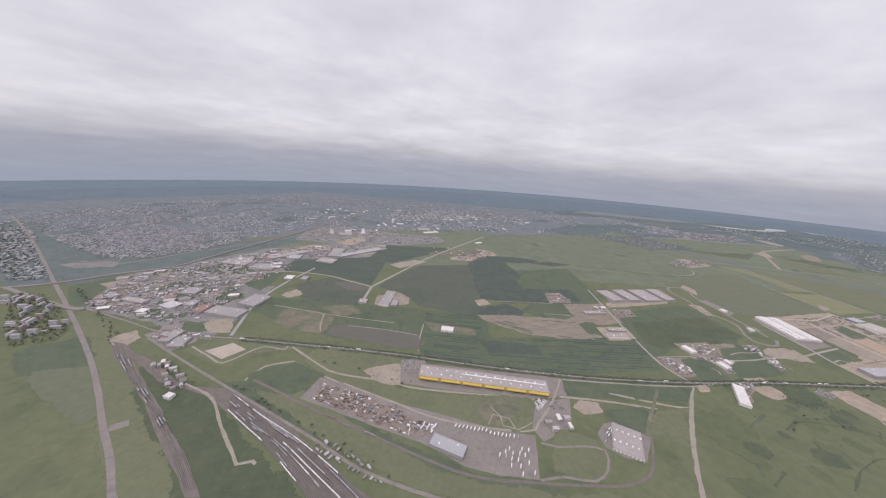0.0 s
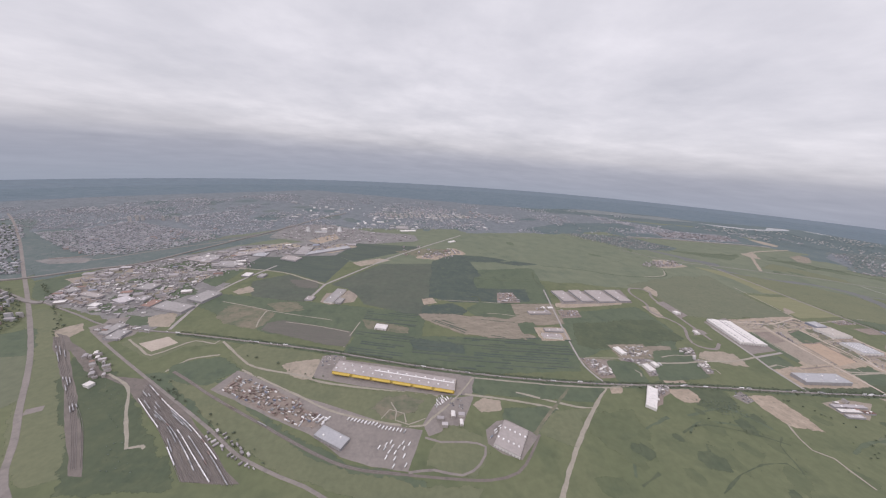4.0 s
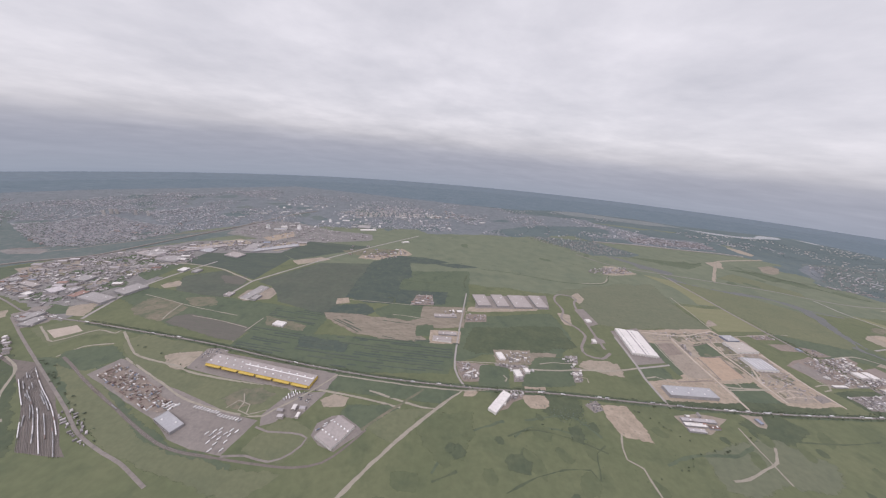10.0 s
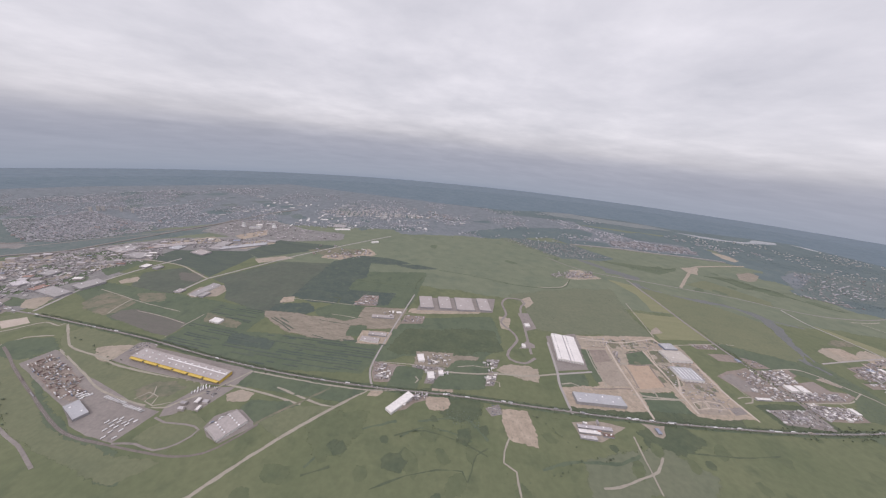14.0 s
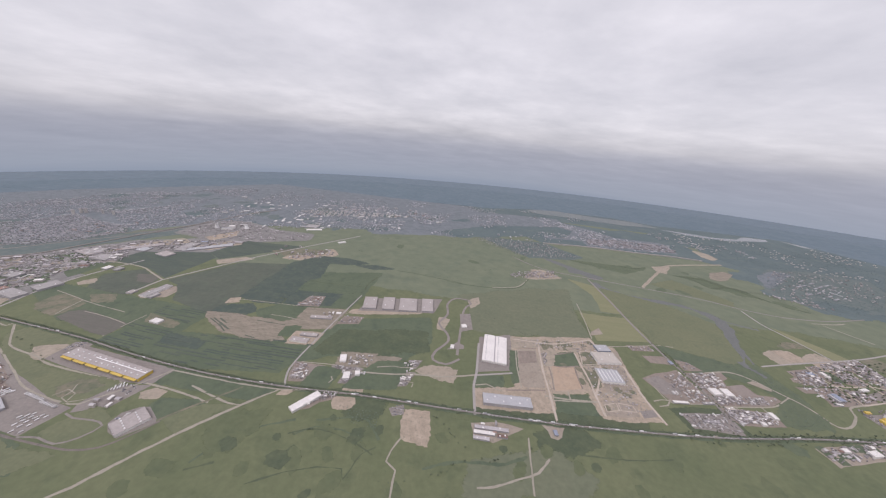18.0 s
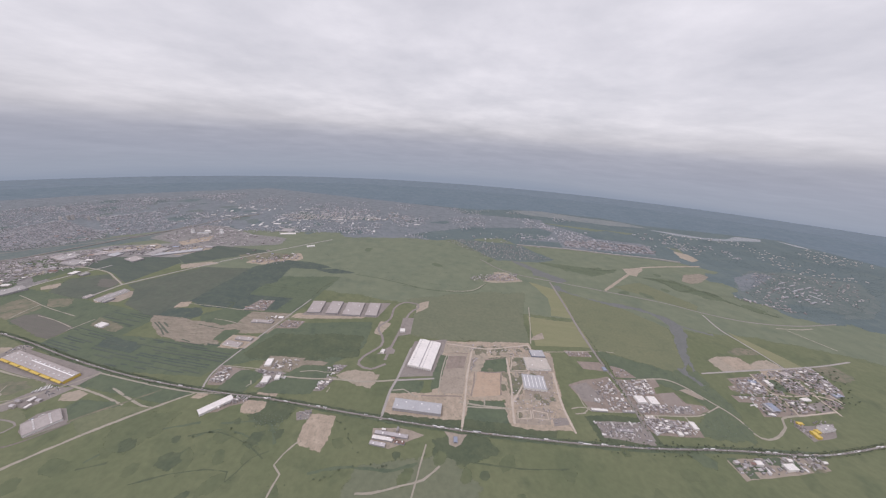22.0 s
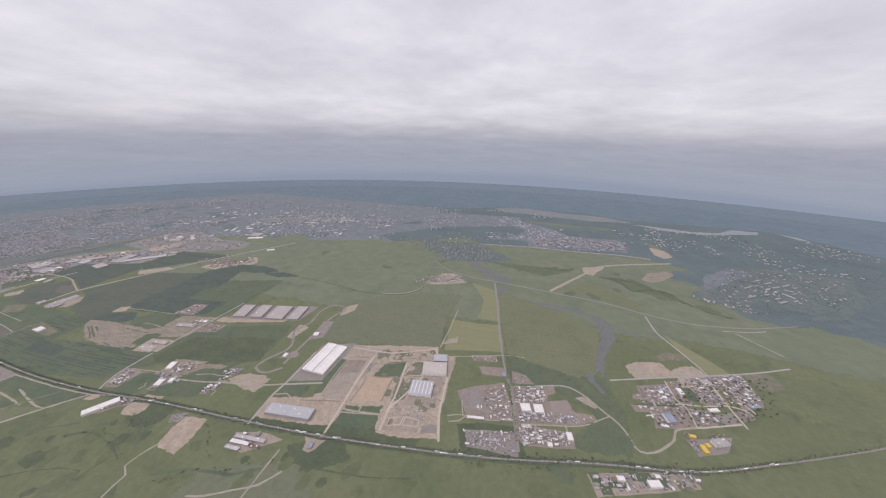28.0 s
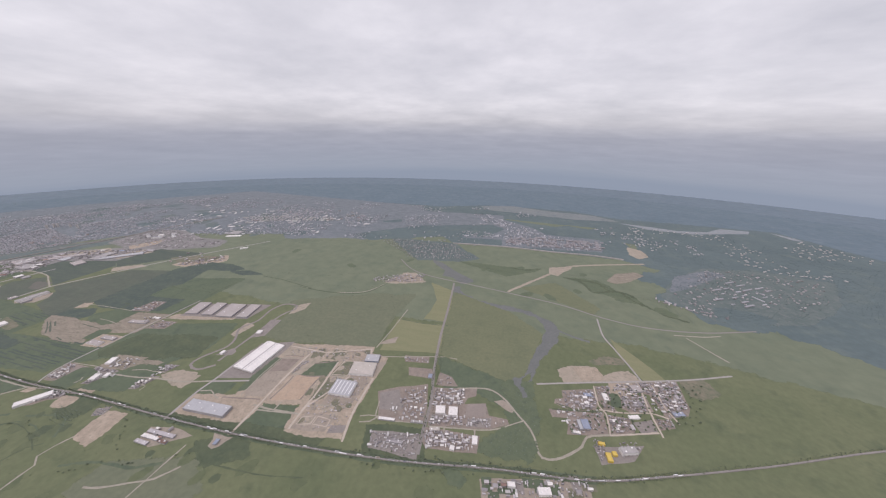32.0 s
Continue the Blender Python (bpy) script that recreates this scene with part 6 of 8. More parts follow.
road("dark dug strip in the bare field", PLOUGH, 2.06, [(206.8, 400.3), (228.1, 396.3)], "strip", uneven=0.63)
road("reedy ditch between the fields", SCRUB, 2.06, [(202.3, 627.4), (231.6, 621), (266.9, 622.6), (335.5, 627.3)], "strip", uneven=0.69)
road("reedy ditch between the fields", SCRUB, 2.69, [(351.3, 690.5), (340.9, 641.7), (344.8, 615.4)], "strip", uneven=0.9)
road("reedy ditch between the fields", SCRUB, 2.08, [(386, 744), (461, 738), (566, 718)], "strip", uneven=0.69)
road("reedy ditch between the fields", SCRUB, 2.67, [(187.2, 530.4), (200.5, 530.6), (203.2, 509.4)], "strip", uneven=0.89)
blobs("pale trodden earth on the building site", SAND, [(684.7, 504.3), (832.3, 537.1), (843.3, 512.7), (866.6, 404.8), (864, 366), (801.4, 352.8), (787.8, 397.3), (743.4, 473.4), (685.1, 476.6)], 22, 8.9, (2.47, 7.92), 931, True)
blobs("darker brown earth on the building site", BROWN, [(724, 503.6), (830.7, 533.6), (838.1, 498.2), (862.3, 405.2), (861.1, 365.6), (802.2, 354.9), (787.8, 397.3)], 14, 12.1, (2.01, 6.04), 932, True)
road("pale dirt track beside the highway", TRACK, 1.3, [(299.6, 300.6), (335.2, 301.7), (368.4, 307.4), (418.3, 314.3)], uneven=0.26)
road("pale dirt track beside the highway", TRACK, 1.24, [(326.8, 358.9), (380.1, 363.7), (412.7, 366.8)], uneven=0.25)
road("pale dirt track beside the highway", TRACK, 1.29, [(452.8, 373.6), (477.2, 381), (490, 380.9), (512.6, 385.4)], uneven=0.26)
road("pale dirt track beside the highway", TRACK, 1.36, [(505, 353.9), (515.7, 352.8), (515.1, 343.9)], uneven=0.27)
road("pale dirt track beside the highway", TRACK, 1.42, [(392.8, 339.7), (397.6, 333.9), (394.4, 327)], uneven=0.28)

for off in (-3.4, 3.4):
    road("dark grassy verge of the highway", LUSH, 3.2, [(x, y + off) for x, y in ((-222, 351), (-128, 344), (-23, 335), (89, 319), (209, 308), (330, 307), (453, 314), (574, 316), (702, 320), (832, 330), (959, 345), (1087, 368), (1213, 387))], "strip", uneven=0.8)

# ---- trees, hedges and woods ----
for off, seed in ((2.8, 1), (-2.8, 2), (4.0, 8)):
    woods("row of leafy trees along the highway", along([p + Vector((0, off, 0)) for p in smooth_line([(-222, 351), (-128, 344), (-23, 335), (89, 319), (209, 308), (330, 307), (453, 314), (574, 316), (702, 320), (832, 330), (959, 345), (1087, 368), (1213, 387), (1331, 426)], 12)], 1.9, 0.7, 1.75, seed, 0.25))
woods("bush row along the straight road", along(smooth_line([(985.3, 373.9), (979.6, 435.1), (971, 488.1), (960.1, 560.8)], 12), 2.58, 1.24, 2.21, 5, 0.12), None)
woods("bush row along the straight road", along(smooth_line([(992.7, 394.5), (988.4, 436.6), (976.6, 505), (957.4, 613.1)], 12), 2.57, 1.03, 1.97, 6, 0.3), None)
woods("tree belt along the highway", along(smooth_line([(904, 345), (990, 356), (1079, 371), (1204, 394)], 12), 4.22, 2.11, 3.13, 7, 0.3), None)
woods("tree belt along the highway", along(smooth_line([(913, 330), (995, 341), (1080, 358), (1201, 379)], 12), 5.27, 2.11, 2.9, 8, 0.45), None)
woods("row of leafy trees along the highway", along(smooth_line([(1331, 429), (1450, 473), (1600, 533), (1800, 603), (2050, 673)], 12), 2.4, 1.6, 1.75, 17, 0.25))
woods("tree row along the motorway", along(smooth_line([(-354, 329), (-420, 385), (-527, 457)], 12), 5.2, 2.23, 4.22, 9, 0.12), None)
woods("bushes along the railway", along(smooth_line([(-184, 271), (-83, 218), (-15, 183)], 12), 4.33, 2.17, 2.99, 10, 0.3), None)
woods("hedge on the meadow edge", along(smooth_line([(-120, 321), (-65, 299), (7, 278)], 12), 5.81, 1.66, 2.56, 11, 0.5), None)
woods("scrub along the river", along(smooth_line([(877, 1020), (977, 980), (1111, 977)], 12), 1.95, 5.2, 1.62, 12, 0.2), MARSHLEAF)
woods("scrub along the river", along(smooth_line([(1223, 1007), (1312, 987), (1356, 929), (1451, 896), (1499, 810)], 12), 1.61, 6.03, 1.65, 13, 0.2), MARSHLEAF)
woods("bushes across the meadow", along(smooth_line([(557.3, 214.3), (590.2, 237.6), (648.4, 256.5), (692.8, 277.4)], 12), 6.19, 4.13, 2.7, 14, 0.3), None)
woods("bushes across the meadow", along(smooth_line([(392.3, 240.7), (412.6, 256), (446.6, 254.9), (475.5, 248.7)], 12), 5.11, 3.07, 2.31, 15, 0.3), None)
woods("bushes along a ditch", along(smooth_line([(553.6, 302.2), (580.1, 278.3), (603.7, 258.8)], 12), 4.93, 1.97, 2.64, 16, 0.3), None)
bushes("scrub between the railways", [(-278.8, 288.7), (-225.1, 261.8), (-183.9, 237.6), (-135, 191.1), (-109.3, 166.1), (-145.5, 164.2), (-186.6, 203.2)], 110, 4.5, 1.2, 22, MARSHLEAF, 0.0)
grove("trees among the flats by the motorway", [(-593.4, 428.2), (-550.7, 433.9), (-457.6, 379.6), (-413.9, 332.9), (-447.3, 311.5)], 220, 5.45, 4.17, 23)
bushes("low scrub on the meadow", [(359, 257), (502, 282), (612, 245), (535, 206), (418, 199)], 50, 8.9, 1.28, 25)
bushes("dense bushes beside the highway", [(614.1, 328.1), (718.4, 333.4), (849.8, 342.7), (847.1, 339), (717.1, 322), (611.1, 314.8)], 190, 2.8, 1.15, 26)
bushes("low scrub beside the sandy lot", [(435, 292.4), (484.5, 290.1), (485.7, 267.5), (454.5, 267.6)], 60, 3.43, 1.85, 27, MARSHLEAF)
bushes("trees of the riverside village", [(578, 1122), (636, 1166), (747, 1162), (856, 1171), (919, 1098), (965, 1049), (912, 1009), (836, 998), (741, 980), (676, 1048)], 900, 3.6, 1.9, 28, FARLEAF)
bushes("low riverside scrub", [(1092.5, 517.5), (1126.8, 516.4), (1141.6, 453.1), (1132, 396.5), (1070.1, 385.5), (1080.8, 409), (1112.1, 435.7)], 260, 3, 1.29, 29, MARSHLEAF, 0.0)
grove("trees of the works settlement", [(1257, 549), (1418, 599), (1377, 510), (1274, 469), (1183, 449), (1235, 507)], 160, 7.85, 3.93, 30)
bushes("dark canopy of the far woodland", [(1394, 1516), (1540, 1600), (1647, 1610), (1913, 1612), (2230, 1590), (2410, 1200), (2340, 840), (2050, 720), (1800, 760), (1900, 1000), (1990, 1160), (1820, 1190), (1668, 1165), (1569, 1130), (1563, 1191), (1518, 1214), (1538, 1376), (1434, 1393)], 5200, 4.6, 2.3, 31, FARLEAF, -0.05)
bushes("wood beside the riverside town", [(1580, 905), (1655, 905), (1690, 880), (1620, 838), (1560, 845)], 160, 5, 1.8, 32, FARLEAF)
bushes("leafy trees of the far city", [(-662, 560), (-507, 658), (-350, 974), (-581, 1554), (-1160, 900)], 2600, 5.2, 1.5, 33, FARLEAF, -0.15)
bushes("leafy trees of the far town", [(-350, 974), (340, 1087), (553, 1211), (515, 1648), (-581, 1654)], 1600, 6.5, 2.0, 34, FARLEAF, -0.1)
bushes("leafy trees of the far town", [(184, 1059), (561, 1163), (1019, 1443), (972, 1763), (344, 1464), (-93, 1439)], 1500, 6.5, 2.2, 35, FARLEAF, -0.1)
grove("trees west of the motorway", [(-999, 742), (-950, 747), (-606, 489), (-648, 472)], 200, 7.96, 4.19, 36)

# the plantation: long dark rows that run beside the highway, broken here and there
PLANTATIONS = [[(-239.1, 465.1), (-102.9, 459.1), (103.5, 448.4), (96.6, 366.7), (10.3, 376.4), (-3, 385), (-100, 398), (-132, 400), (-140, 440), (-220, 440)], [(9, 370), (99, 380), (271, 401), (334, 406), (313, 333), (174, 318), (7, 336)]]
rnd = random.Random(64)
for k in range(24):
    off, run, until = 12.0 + k * 5.6 + rnd.uniform(-0.8, 0.8), [], 0.0
    for x in range(-244, 336, 12):
        y = 306.0 + 0.00018 * (x - 270) ** 2 + off * (1.0 + 0.0002 * (x - 100))
        if any(inside((x, y), q) for q in PLANTATIONS) and not any(inside((x, y), q) for q in ([(12, 420), (80, 408), (82, 386), (20, 390)],)) and x > until:
            run.append((x, round(y, 1)))
            if rnd.random() < 0.17:
                until = x + rnd.uniform(8, 60)
        elif len(run) < 2:
            run = []
        if len(run) > 1 and (x <= until or run[-1][0] < x or x >= 324):
            road("dark row of the striped plantation", CROP if rnd.random() < 0.75 else WETFIELD, rnd.uniform(1.6, 3.0), run, "strip", uneven=0.6)
            run = []

# ---- large halls ----
hall("long grey-roofed warehouse with bright yellow walls", 75.7, 293.5, 144.9, 19.3, 4.4, -7.4, PINKROOF, YELLOW, strip_light=True, vents=26, canopies=6)
hall("square white-walled hall with a pinkish grey roof", 199.8, 219.6, 24.8, 32.4, 2.99, -27.7, PINKROOF, WALLWHITE, docks=8, vents=10)
hall("pale grey flat-roofed shed in the container yard", 31.6, 208.3, 30.8, 12.4, 3.02, -23.9, BLUEROOF, WALLGREY, docks=8)
hall("grey flat-roofed warehouse in a row of four", 376.7, 559, 27.4, 46.9, 3.1, 12.8, PINKROOF, WALLGREY, docks=6, group="row of four grey halls")
hall("grey flat-roofed warehouse in a row of four", 415.3, 566.6, 25.4, 49.6, 3.1, 11.2, PINKROOF, WALLGREY, docks=6, group="row of four grey halls")
hall("grey flat-roofed warehouse in a row of four", 457.6, 572, 37.9, 51.8, 3.1, 9.5, PINKROOF, WALLGREY, docks=6, group="row of four grey halls")
hall("grey flat-roofed warehouse in a row of four", 498.8, 580.7, 24.7, 52.1, 3.1, 8.7, PINKROOF, WALLGREY, docks=6, group="row of four grey halls")
hall("large white twin-ridged hall on an asphalt yard", 642.3, 461.1, 75, 41.8, 4.0, 85.9, WHITEROOF, WALLWHITE, ridge=True, ends=10)
hall("long pale grey flat-roofed hall", 655.8, 344.1, 70, 18.5, 4.78, 3.5, BLUEROOF, WALLGREY, docks=10, vents=6)
hall("beige flat-roofed hall on the building site", 843, 482.4, 42.3, 30, 4.06, 9.9, BEIGEROOF, WALLWHITE, docks=5)
hall("hall with a pale blue roof on the building site", 832.4, 433.8, 36.7, 31, 4.11, 3.8, BLUEROOF, WALLWHITE, docks=5, skylights=6)
hall("small hall with blue cladding", 846.9, 511.8, 25.5, 18.1, 3.45, 11.2, BLUEROOF, STEELBLUE, docks=3)
hall("long narrow white-roofed hall", 381.5, 287.3, 40, 10.8, 3.3, 55.2, WHITEROOF, WALLWHITE, vents=4)
hall("long grey-roofed hall in the works district", -278.2, 412.6, 51.4, 22.3, 3.58, -10.2, GREYROOF, WALLGREY, docks=6)
hall("grey-roofed hall in the works district", -259.3, 452.1, 28.6, 36.2, 3.54, -13.7, GREYROOF, WALLGREY, docks=4)
hall("white-roofed hall in the fields", 40.3, 398.8, 17.8, 11.8, 2.85, -7.1, WHITEROOF, WALLWHITE, docks=3)
hall("grey L-shaped farm hall", -58.2, 489.6, 16.9, 53, 2.71, -7.5, GREYROOF, WALLWHITE)
hall("small grey-roofed farm hall", -44.6, 471.3, 10.6, 18.5, 2.74, -5.4, GREYROOF, WALLGREY)
hall("low dark-roofed farm hall", 302.6, 407.6, 30.6, 11.7, 2.51, 0.5, PINKROOF, WALLWHITE)
hall("low pink-roofed farm hall", 310.9, 424.8, 30.2, 8.8, 2.49, 3.5, PINKROOF, WALLGREY)
hall("white metal-roofed works hall", 998.7, 435.5, 14.6, 13.5, 3.05, 11.7, WHITEROOF, WALLWHITE)
hall("white metal-roofed works hall", 1018.2, 437.7, 13.8, 15, 3.05, 9.6, WHITEROOF, WALLWHITE)
hall("long low white-roofed goods shed", 925.5, 399.2, 24.4, 4.2, 2.14, 7, WHITEROOF, WALLGREY)
hall("long low grey-roofed goods shed", 970.2, 406.5, 18, 3.7, 2.13, 8.1, GREYROOF, WALLGREY)
hall("long low goods shed with a beige roof", 998.8, 401.8, 14.7, 5.5, 2.13, 10.2, BEIGEROOF, WALLGREY)
hall("grey works hall with a dark roof", 950.1, 368.5, 23.1, 4.2, 2.4, 7, SHEDROOF, WALLGREY)
hall("small blue metal-roofed works hall", 963.7, 498.2, 6.6, 9, 2.31, 8.3, STEELBLUE, WALLGREY)
hall("white-roofed shed in a works yard", 1057.7, 399.7, 7.5, 12.4, 2.38, 5.9, WHITEROOF, WALLWHITE)
hall("row of low white-roofed sheds", 1029.5, 380.4, 6.3, 6, 2.39, 2.7, WHITEROOF, WALLWHITE)
hall("blue metal-roofed works hall", 1211.9, 467.1, 10.8, 16.3, 3.01, 10.5, STEELBLUE, WALLGREY)
hall("pale metal-roofed works hall", 1203.8, 464.4, 4.8, 16.5, 3.01, 9.7, BLUEROOF, WALLGREY)
hall("white metal-roofed works hall", 1196.7, 450, 12.2, 3.7, 2.33, 1.1, WHITEROOF, WALLGREY)
hall("small blue metal-roofed works hall", 1224.1, 526.9, 12.7, 7.1, 2.49, 9.5, STEELBLUE, WALLGREY)
hall("white metal-roofed works shed", 1251.9, 529.9, 7.4, 14.2, 2.47, 7.3, WHITEROOF, WALLWHITE)
hall("grey felt-roofed works hall", 1306.4, 562.9, 16.8, 14.7, 2.64, 19.6, PINKROOF, WALLGREY)
hall("white metal-roofed works hall", 1285.8, 500, 15.7, 6.2, 2.49, 15.9, WHITEROOF, WALLWHITE)
hall("blue steel-roofed works hall of the settlement", 1354.3, 523.7, 17.8, 7.7, 2.43, 17.1, STEELBLUE, WALLGREY)
hall("long low grey-roofed shed beside the highway", 632.2, 295, 44.3, 5.2, 2.18, 2.1, SHEDROOF, WALLGREY)
hall("long low white-roofed shed beside the highway", 622.8, 287.2, 27.2, 5, 2.18, 1.7, WHITEROOF, WALLGREY)
hall("long low dark-roofed shed beside the highway", 618.9, 278.6, 20.5, 4.8, 2.18, -0.2, SHEDROOF, WALLGREY)
hall("low brick-red-roofed shed beside the highway", 645.9, 286.1, 13.3, 4.2, 2.19, 1.2, REDROOF, WALLGREY)
hall("white metal-roofed hall of a workshop", 394.1, 379.9, 9.9, 16.3, 2.63, 18, WHITEROOF, WALLWHITE)
hall("white metal-roofed workshop by the highway", 414.3, 344.5, 9.9, 13.6, 2.69, 14, WHITEROOF, WALLWHITE)
hall("small white metal-roofed workshop", 428.4, 352.7, 7, 8.8, 2.7, 16.5, WHITEROOF, WALLWHITE)
hall("small blue-roofed kiosk in a turning bay", 716.4, 304.8, 5.1, 8, 2.2, 7.7, STEELBLUE, WALLGREY)
hall("bright yellow metal-roofed hall", 1234.5, 421.8, 6.6, 11.8, 3.51, 7.2, YELLOW, YELLOW)
hall("small bright yellow-roofed hall", 1242.7, 429.3, 5.7, 5.9, 3.03, 13.2, YELLOW, YELLOW)
hall("small bright yellow-roofed shed", 1228.5, 440.4, 8.7, 4.2, 3.03, 5.5, YELLOW, YELLOW)
hall("grey flat-roofed hall with loading doors", 1261.9, 438.2, 22.5, 9.6, 4.63, 19.6, GREYROOF, WALLWHITE, docks=4)
hall("white-roofed hall beside the highway", 1149, 355.7, 15.4, 8.4, 3.64, 14.7, WHITEROOF, WALLWHITE)
hall("pale hall beside the highway", 1110, 353.3, 9.3, 5.7, 3.64, 8.8, WHITEROOF, WALLWHITE)
hall("white-roofed building beside the railway", -232.6, 251.9, 7.7, 5.9, 2.85, -15.9, WHITEROOF, WALLWHITE)
hall("grey-roofed hall in a fenced compound", -304.2, 347.9, 14, 24.3, 2.7, -3.6, GREYROOF, WALLGREY, docks=3)
hall("grey-roofed hall in a fenced compound", -286.7, 336.4, 17, 20.5, 2.73, 1.9, GREYROOF, WALLGREY, docks=3)
hall("maroon-roofed works hall beside a grey hall", -315.8, 418.1, 14.8, 21.2, 3.08, -4.9, REDROOF, WALLGREY, docks=3)
hall("dark-roofed hall in the works district", -363.7, 424.2, 23.8, 18.2, 2.58, -19.6, SHEDROOF, WALLGREY, docks=3)
hall("small white-roofed hall in the works district", -385.6, 403.4, 12.1, 10.3, 2.57, -3.3, WHITEROOF, WALLGREY, docks=3)
hall("pale hall of the bus depot", -461.6, 442.3, 18.7, 12.9, 2.88, -24.3, GREYROOF, WALLGREY, docks=3)
hall("long pale depot hall", -420.5, 432.2, 37.9, 10.7, 2.52, -10.8, PINKROOF, WALLGREY, docks=3)
hall("grey felt-roofed hall of the works district", -368.2, 472, 24.4, 21.5, 2.95, -0.1, GREYROOF, WALLGREY, docks=3)
hall("grey felt-roofed hall of the works district", -339.8, 431.6, 14.7, 17.1, 3.03, 1.8, GREYROOF, WALLGREY, docks=3)
hall("grey felt-roofed hall of the works district", -376, 624, 36.1, 34.9, 2.72, 2.3, GREYROOF, WALLGREY, docks=3)
hall("grey felt-roofed hall of the works district", -315.2, 598.9, 33.1, 29.3, 2.81, 11.3, GREYROOF, WALLGREY, docks=3)
hall("grey felt-roofed hall of the works district", -209.7, 718, 28.7, 62.2, 2.75, 5.7, GREYROOF, WALLGREY, docks=3)
hall("white metal-roofed hall of the works district", -248.6, 550.5, 14.6, 16.2, 2.94, -1.3, WHITEROOF, WALLGREY, docks=3)
hall("grey felt-roofed hall of the works district", -221.3, 551.7, 12, 15.8, 2.96, -3.7, GREYROOF, WALLGREY, docks=3)
hall("grey felt-roofed hall of the works district", -9.3, 1031.4, 41.2, 37.3, 2.58, 9.7, GREYROOF, WALLGREY, docks=3)
hall("small white paddock building", 583.2, 521.6, 10, 9.6, 2.62, 13.4, WHITEROOF, WALLWHITE)
hall("small white pavilion on the circuit", 565.9, 451.5, 6.3, 9, 2.48, -1.7, WHITEROOF, WALLWHITE)
hall("long low pinkish-roofed farm shed", 304.8, 481.7, 41.6, 9.7, 2.22, 8.6, PINKROOF, WALLGREY)
hall("long low pinkish-roofed farm shed", -96.7, 473.7, 13.1, 14.1, 2, -3.2, PINKROOF, WALLGREY)

hall("long white-roofed hall among the far works", -158, 732, 116, 20, 2.6, 43, BLUEROOF, WALLGREY, docks=3)
hall("grey flat-roofed hall among the far works", -380, 612, 52, 26, 2.6, -8, PINKROOF, WALLGREY, docks=3)
hall("grey flat-roofed hall among the far works", -318, 596, 44, 30, 2.5, 2, GREYROOF, WALLGREY, docks=3)
hall("pale-roofed hall among the far works", -288, 668, 27, 26, 2.5, 4, BLUEROOF, WALLGREY, docks=2)
hall("long grey-roofed hall among the far works", -306, 682, 88, 20, 2.5, 48, PINKROOF, WALLGREY, docks=3)
hall("pale-roofed hall among the far works", -214, 658, 38, 26, 2.5, -12, PINKROOF, WALLGREY, docks=2)
hall("bright white flat-roofed hall in the far meadow", 15, 997, 52, 14, 1.7, 24, WHITEROOF, WALLWHITE)
hall("small white-roofed hall in the far meadow", 160, 903, 24, 9, 2.4, 40, WHITEROOF, WALLWHITE)
hall("white boiler house of a far power station", -232, 912, 17, 11, 8.5, 20, WHITEROOF, WALLWHITE)
hall("pale turbine hall of a far power station", -236, 896, 34, 9, 4.5, 20, BLUEROOF, WALLWHITE)
cooling_tower(-275, 896, 7.0, 13.5)
cooling_tower(-190, 925, 7.0, 13.5)
chimney(-248, 930, 1.5, 24)
chimney(-236, 934, 1.2, 19)

# ---- city ----
QUARTER = [(-840, 702), (-700, 628), (-597, 590), (-542, 612), (-491, 683), (-456, 760), (-531, 816), (-637, 831), (-772, 865), (-789, 750)]
town("dense far quarter of pale panel-built flats in rows", QUARTER, 1400, 14, 4.36, (5.0, 9.0), (1.4, 2.2), 101, None, "buildings", "far_buildings", (0.17, 0.28), -0.42, (9.5, 7.2))
town("low service buildings between the rows of flats", QUARTER, 420, 14, 5.5, (1.8, 4.2), (0.9, 1.5), 131, ROOFS, "buildings", "far_buildings", (0.4, 0.9), -0.2)
town("rows of flats behind the dense quarter", [(-797, 892), (-802, 770), (-870, 720), (-1000, 800), (-986, 1000), (-860, 1120), (-593, 989), (-662, 907)], 800, 27, 5, (5.0, 9.5), (1.4, 2.6), 132, None, "buildings", "far_buildings", (0.2, 0.36), -0.05, (12.5, 12.0))
town("hazy far city quarters", [(-1060, 787), (-900, 758), (-804, 903), (-381, 1065), (-581, 1554), (-900, 1290), (-1066, 1022), (-1204, 880)], 3400, 27.7, 4.2, (1.9, 6.4), (0.8, 1.7), 102, None, "buildings", "far_buildings", (0.2, 0.5), 0.0)
town("works and flats between the quarter and the railway", [(-706, 938), (-605, 1146), (-369, 956), (-414, 821), (-470, 790), (-560, 830)], 520, 17, 5, (3, 10), (1.2, 2.4), 136, None, "buildings", "far_buildings", (0.2, 0.5), -0.3)
town("flats west of the motorway", [(-1030, 790), (-960, 775), (-726, 590), (-600, 490), (-640, 470), (-1000, 705)], 420, 6.8, 5.5, (3.5, 10), (1.6, 3.4), 103, None, "buildings", "far_buildings", (0.2, 0.4), -0.4)
town("far works and housing quarters", [(-420, 899), (-557, 1520), (435, 1465), (511, 1112), (300, 1119), (-231, 916)], 2900, 17.7, 4.8, (2.2, 8.5), (1.0, 2.3), 104, None, "buildings", "far_buildings", (0.2, 0.5), -0.04)
town("long pale roofs of the far works", [(-520, 1000), (-560, 1350), (100, 1420), (480, 1300), (300, 1125), (-231, 935)], 150, 17.7, 20, (9, 26), (1.4, 2.4), 133, PALEROOFS, "buildings", "far_buildings", (0.25, 0.5), -0.1)
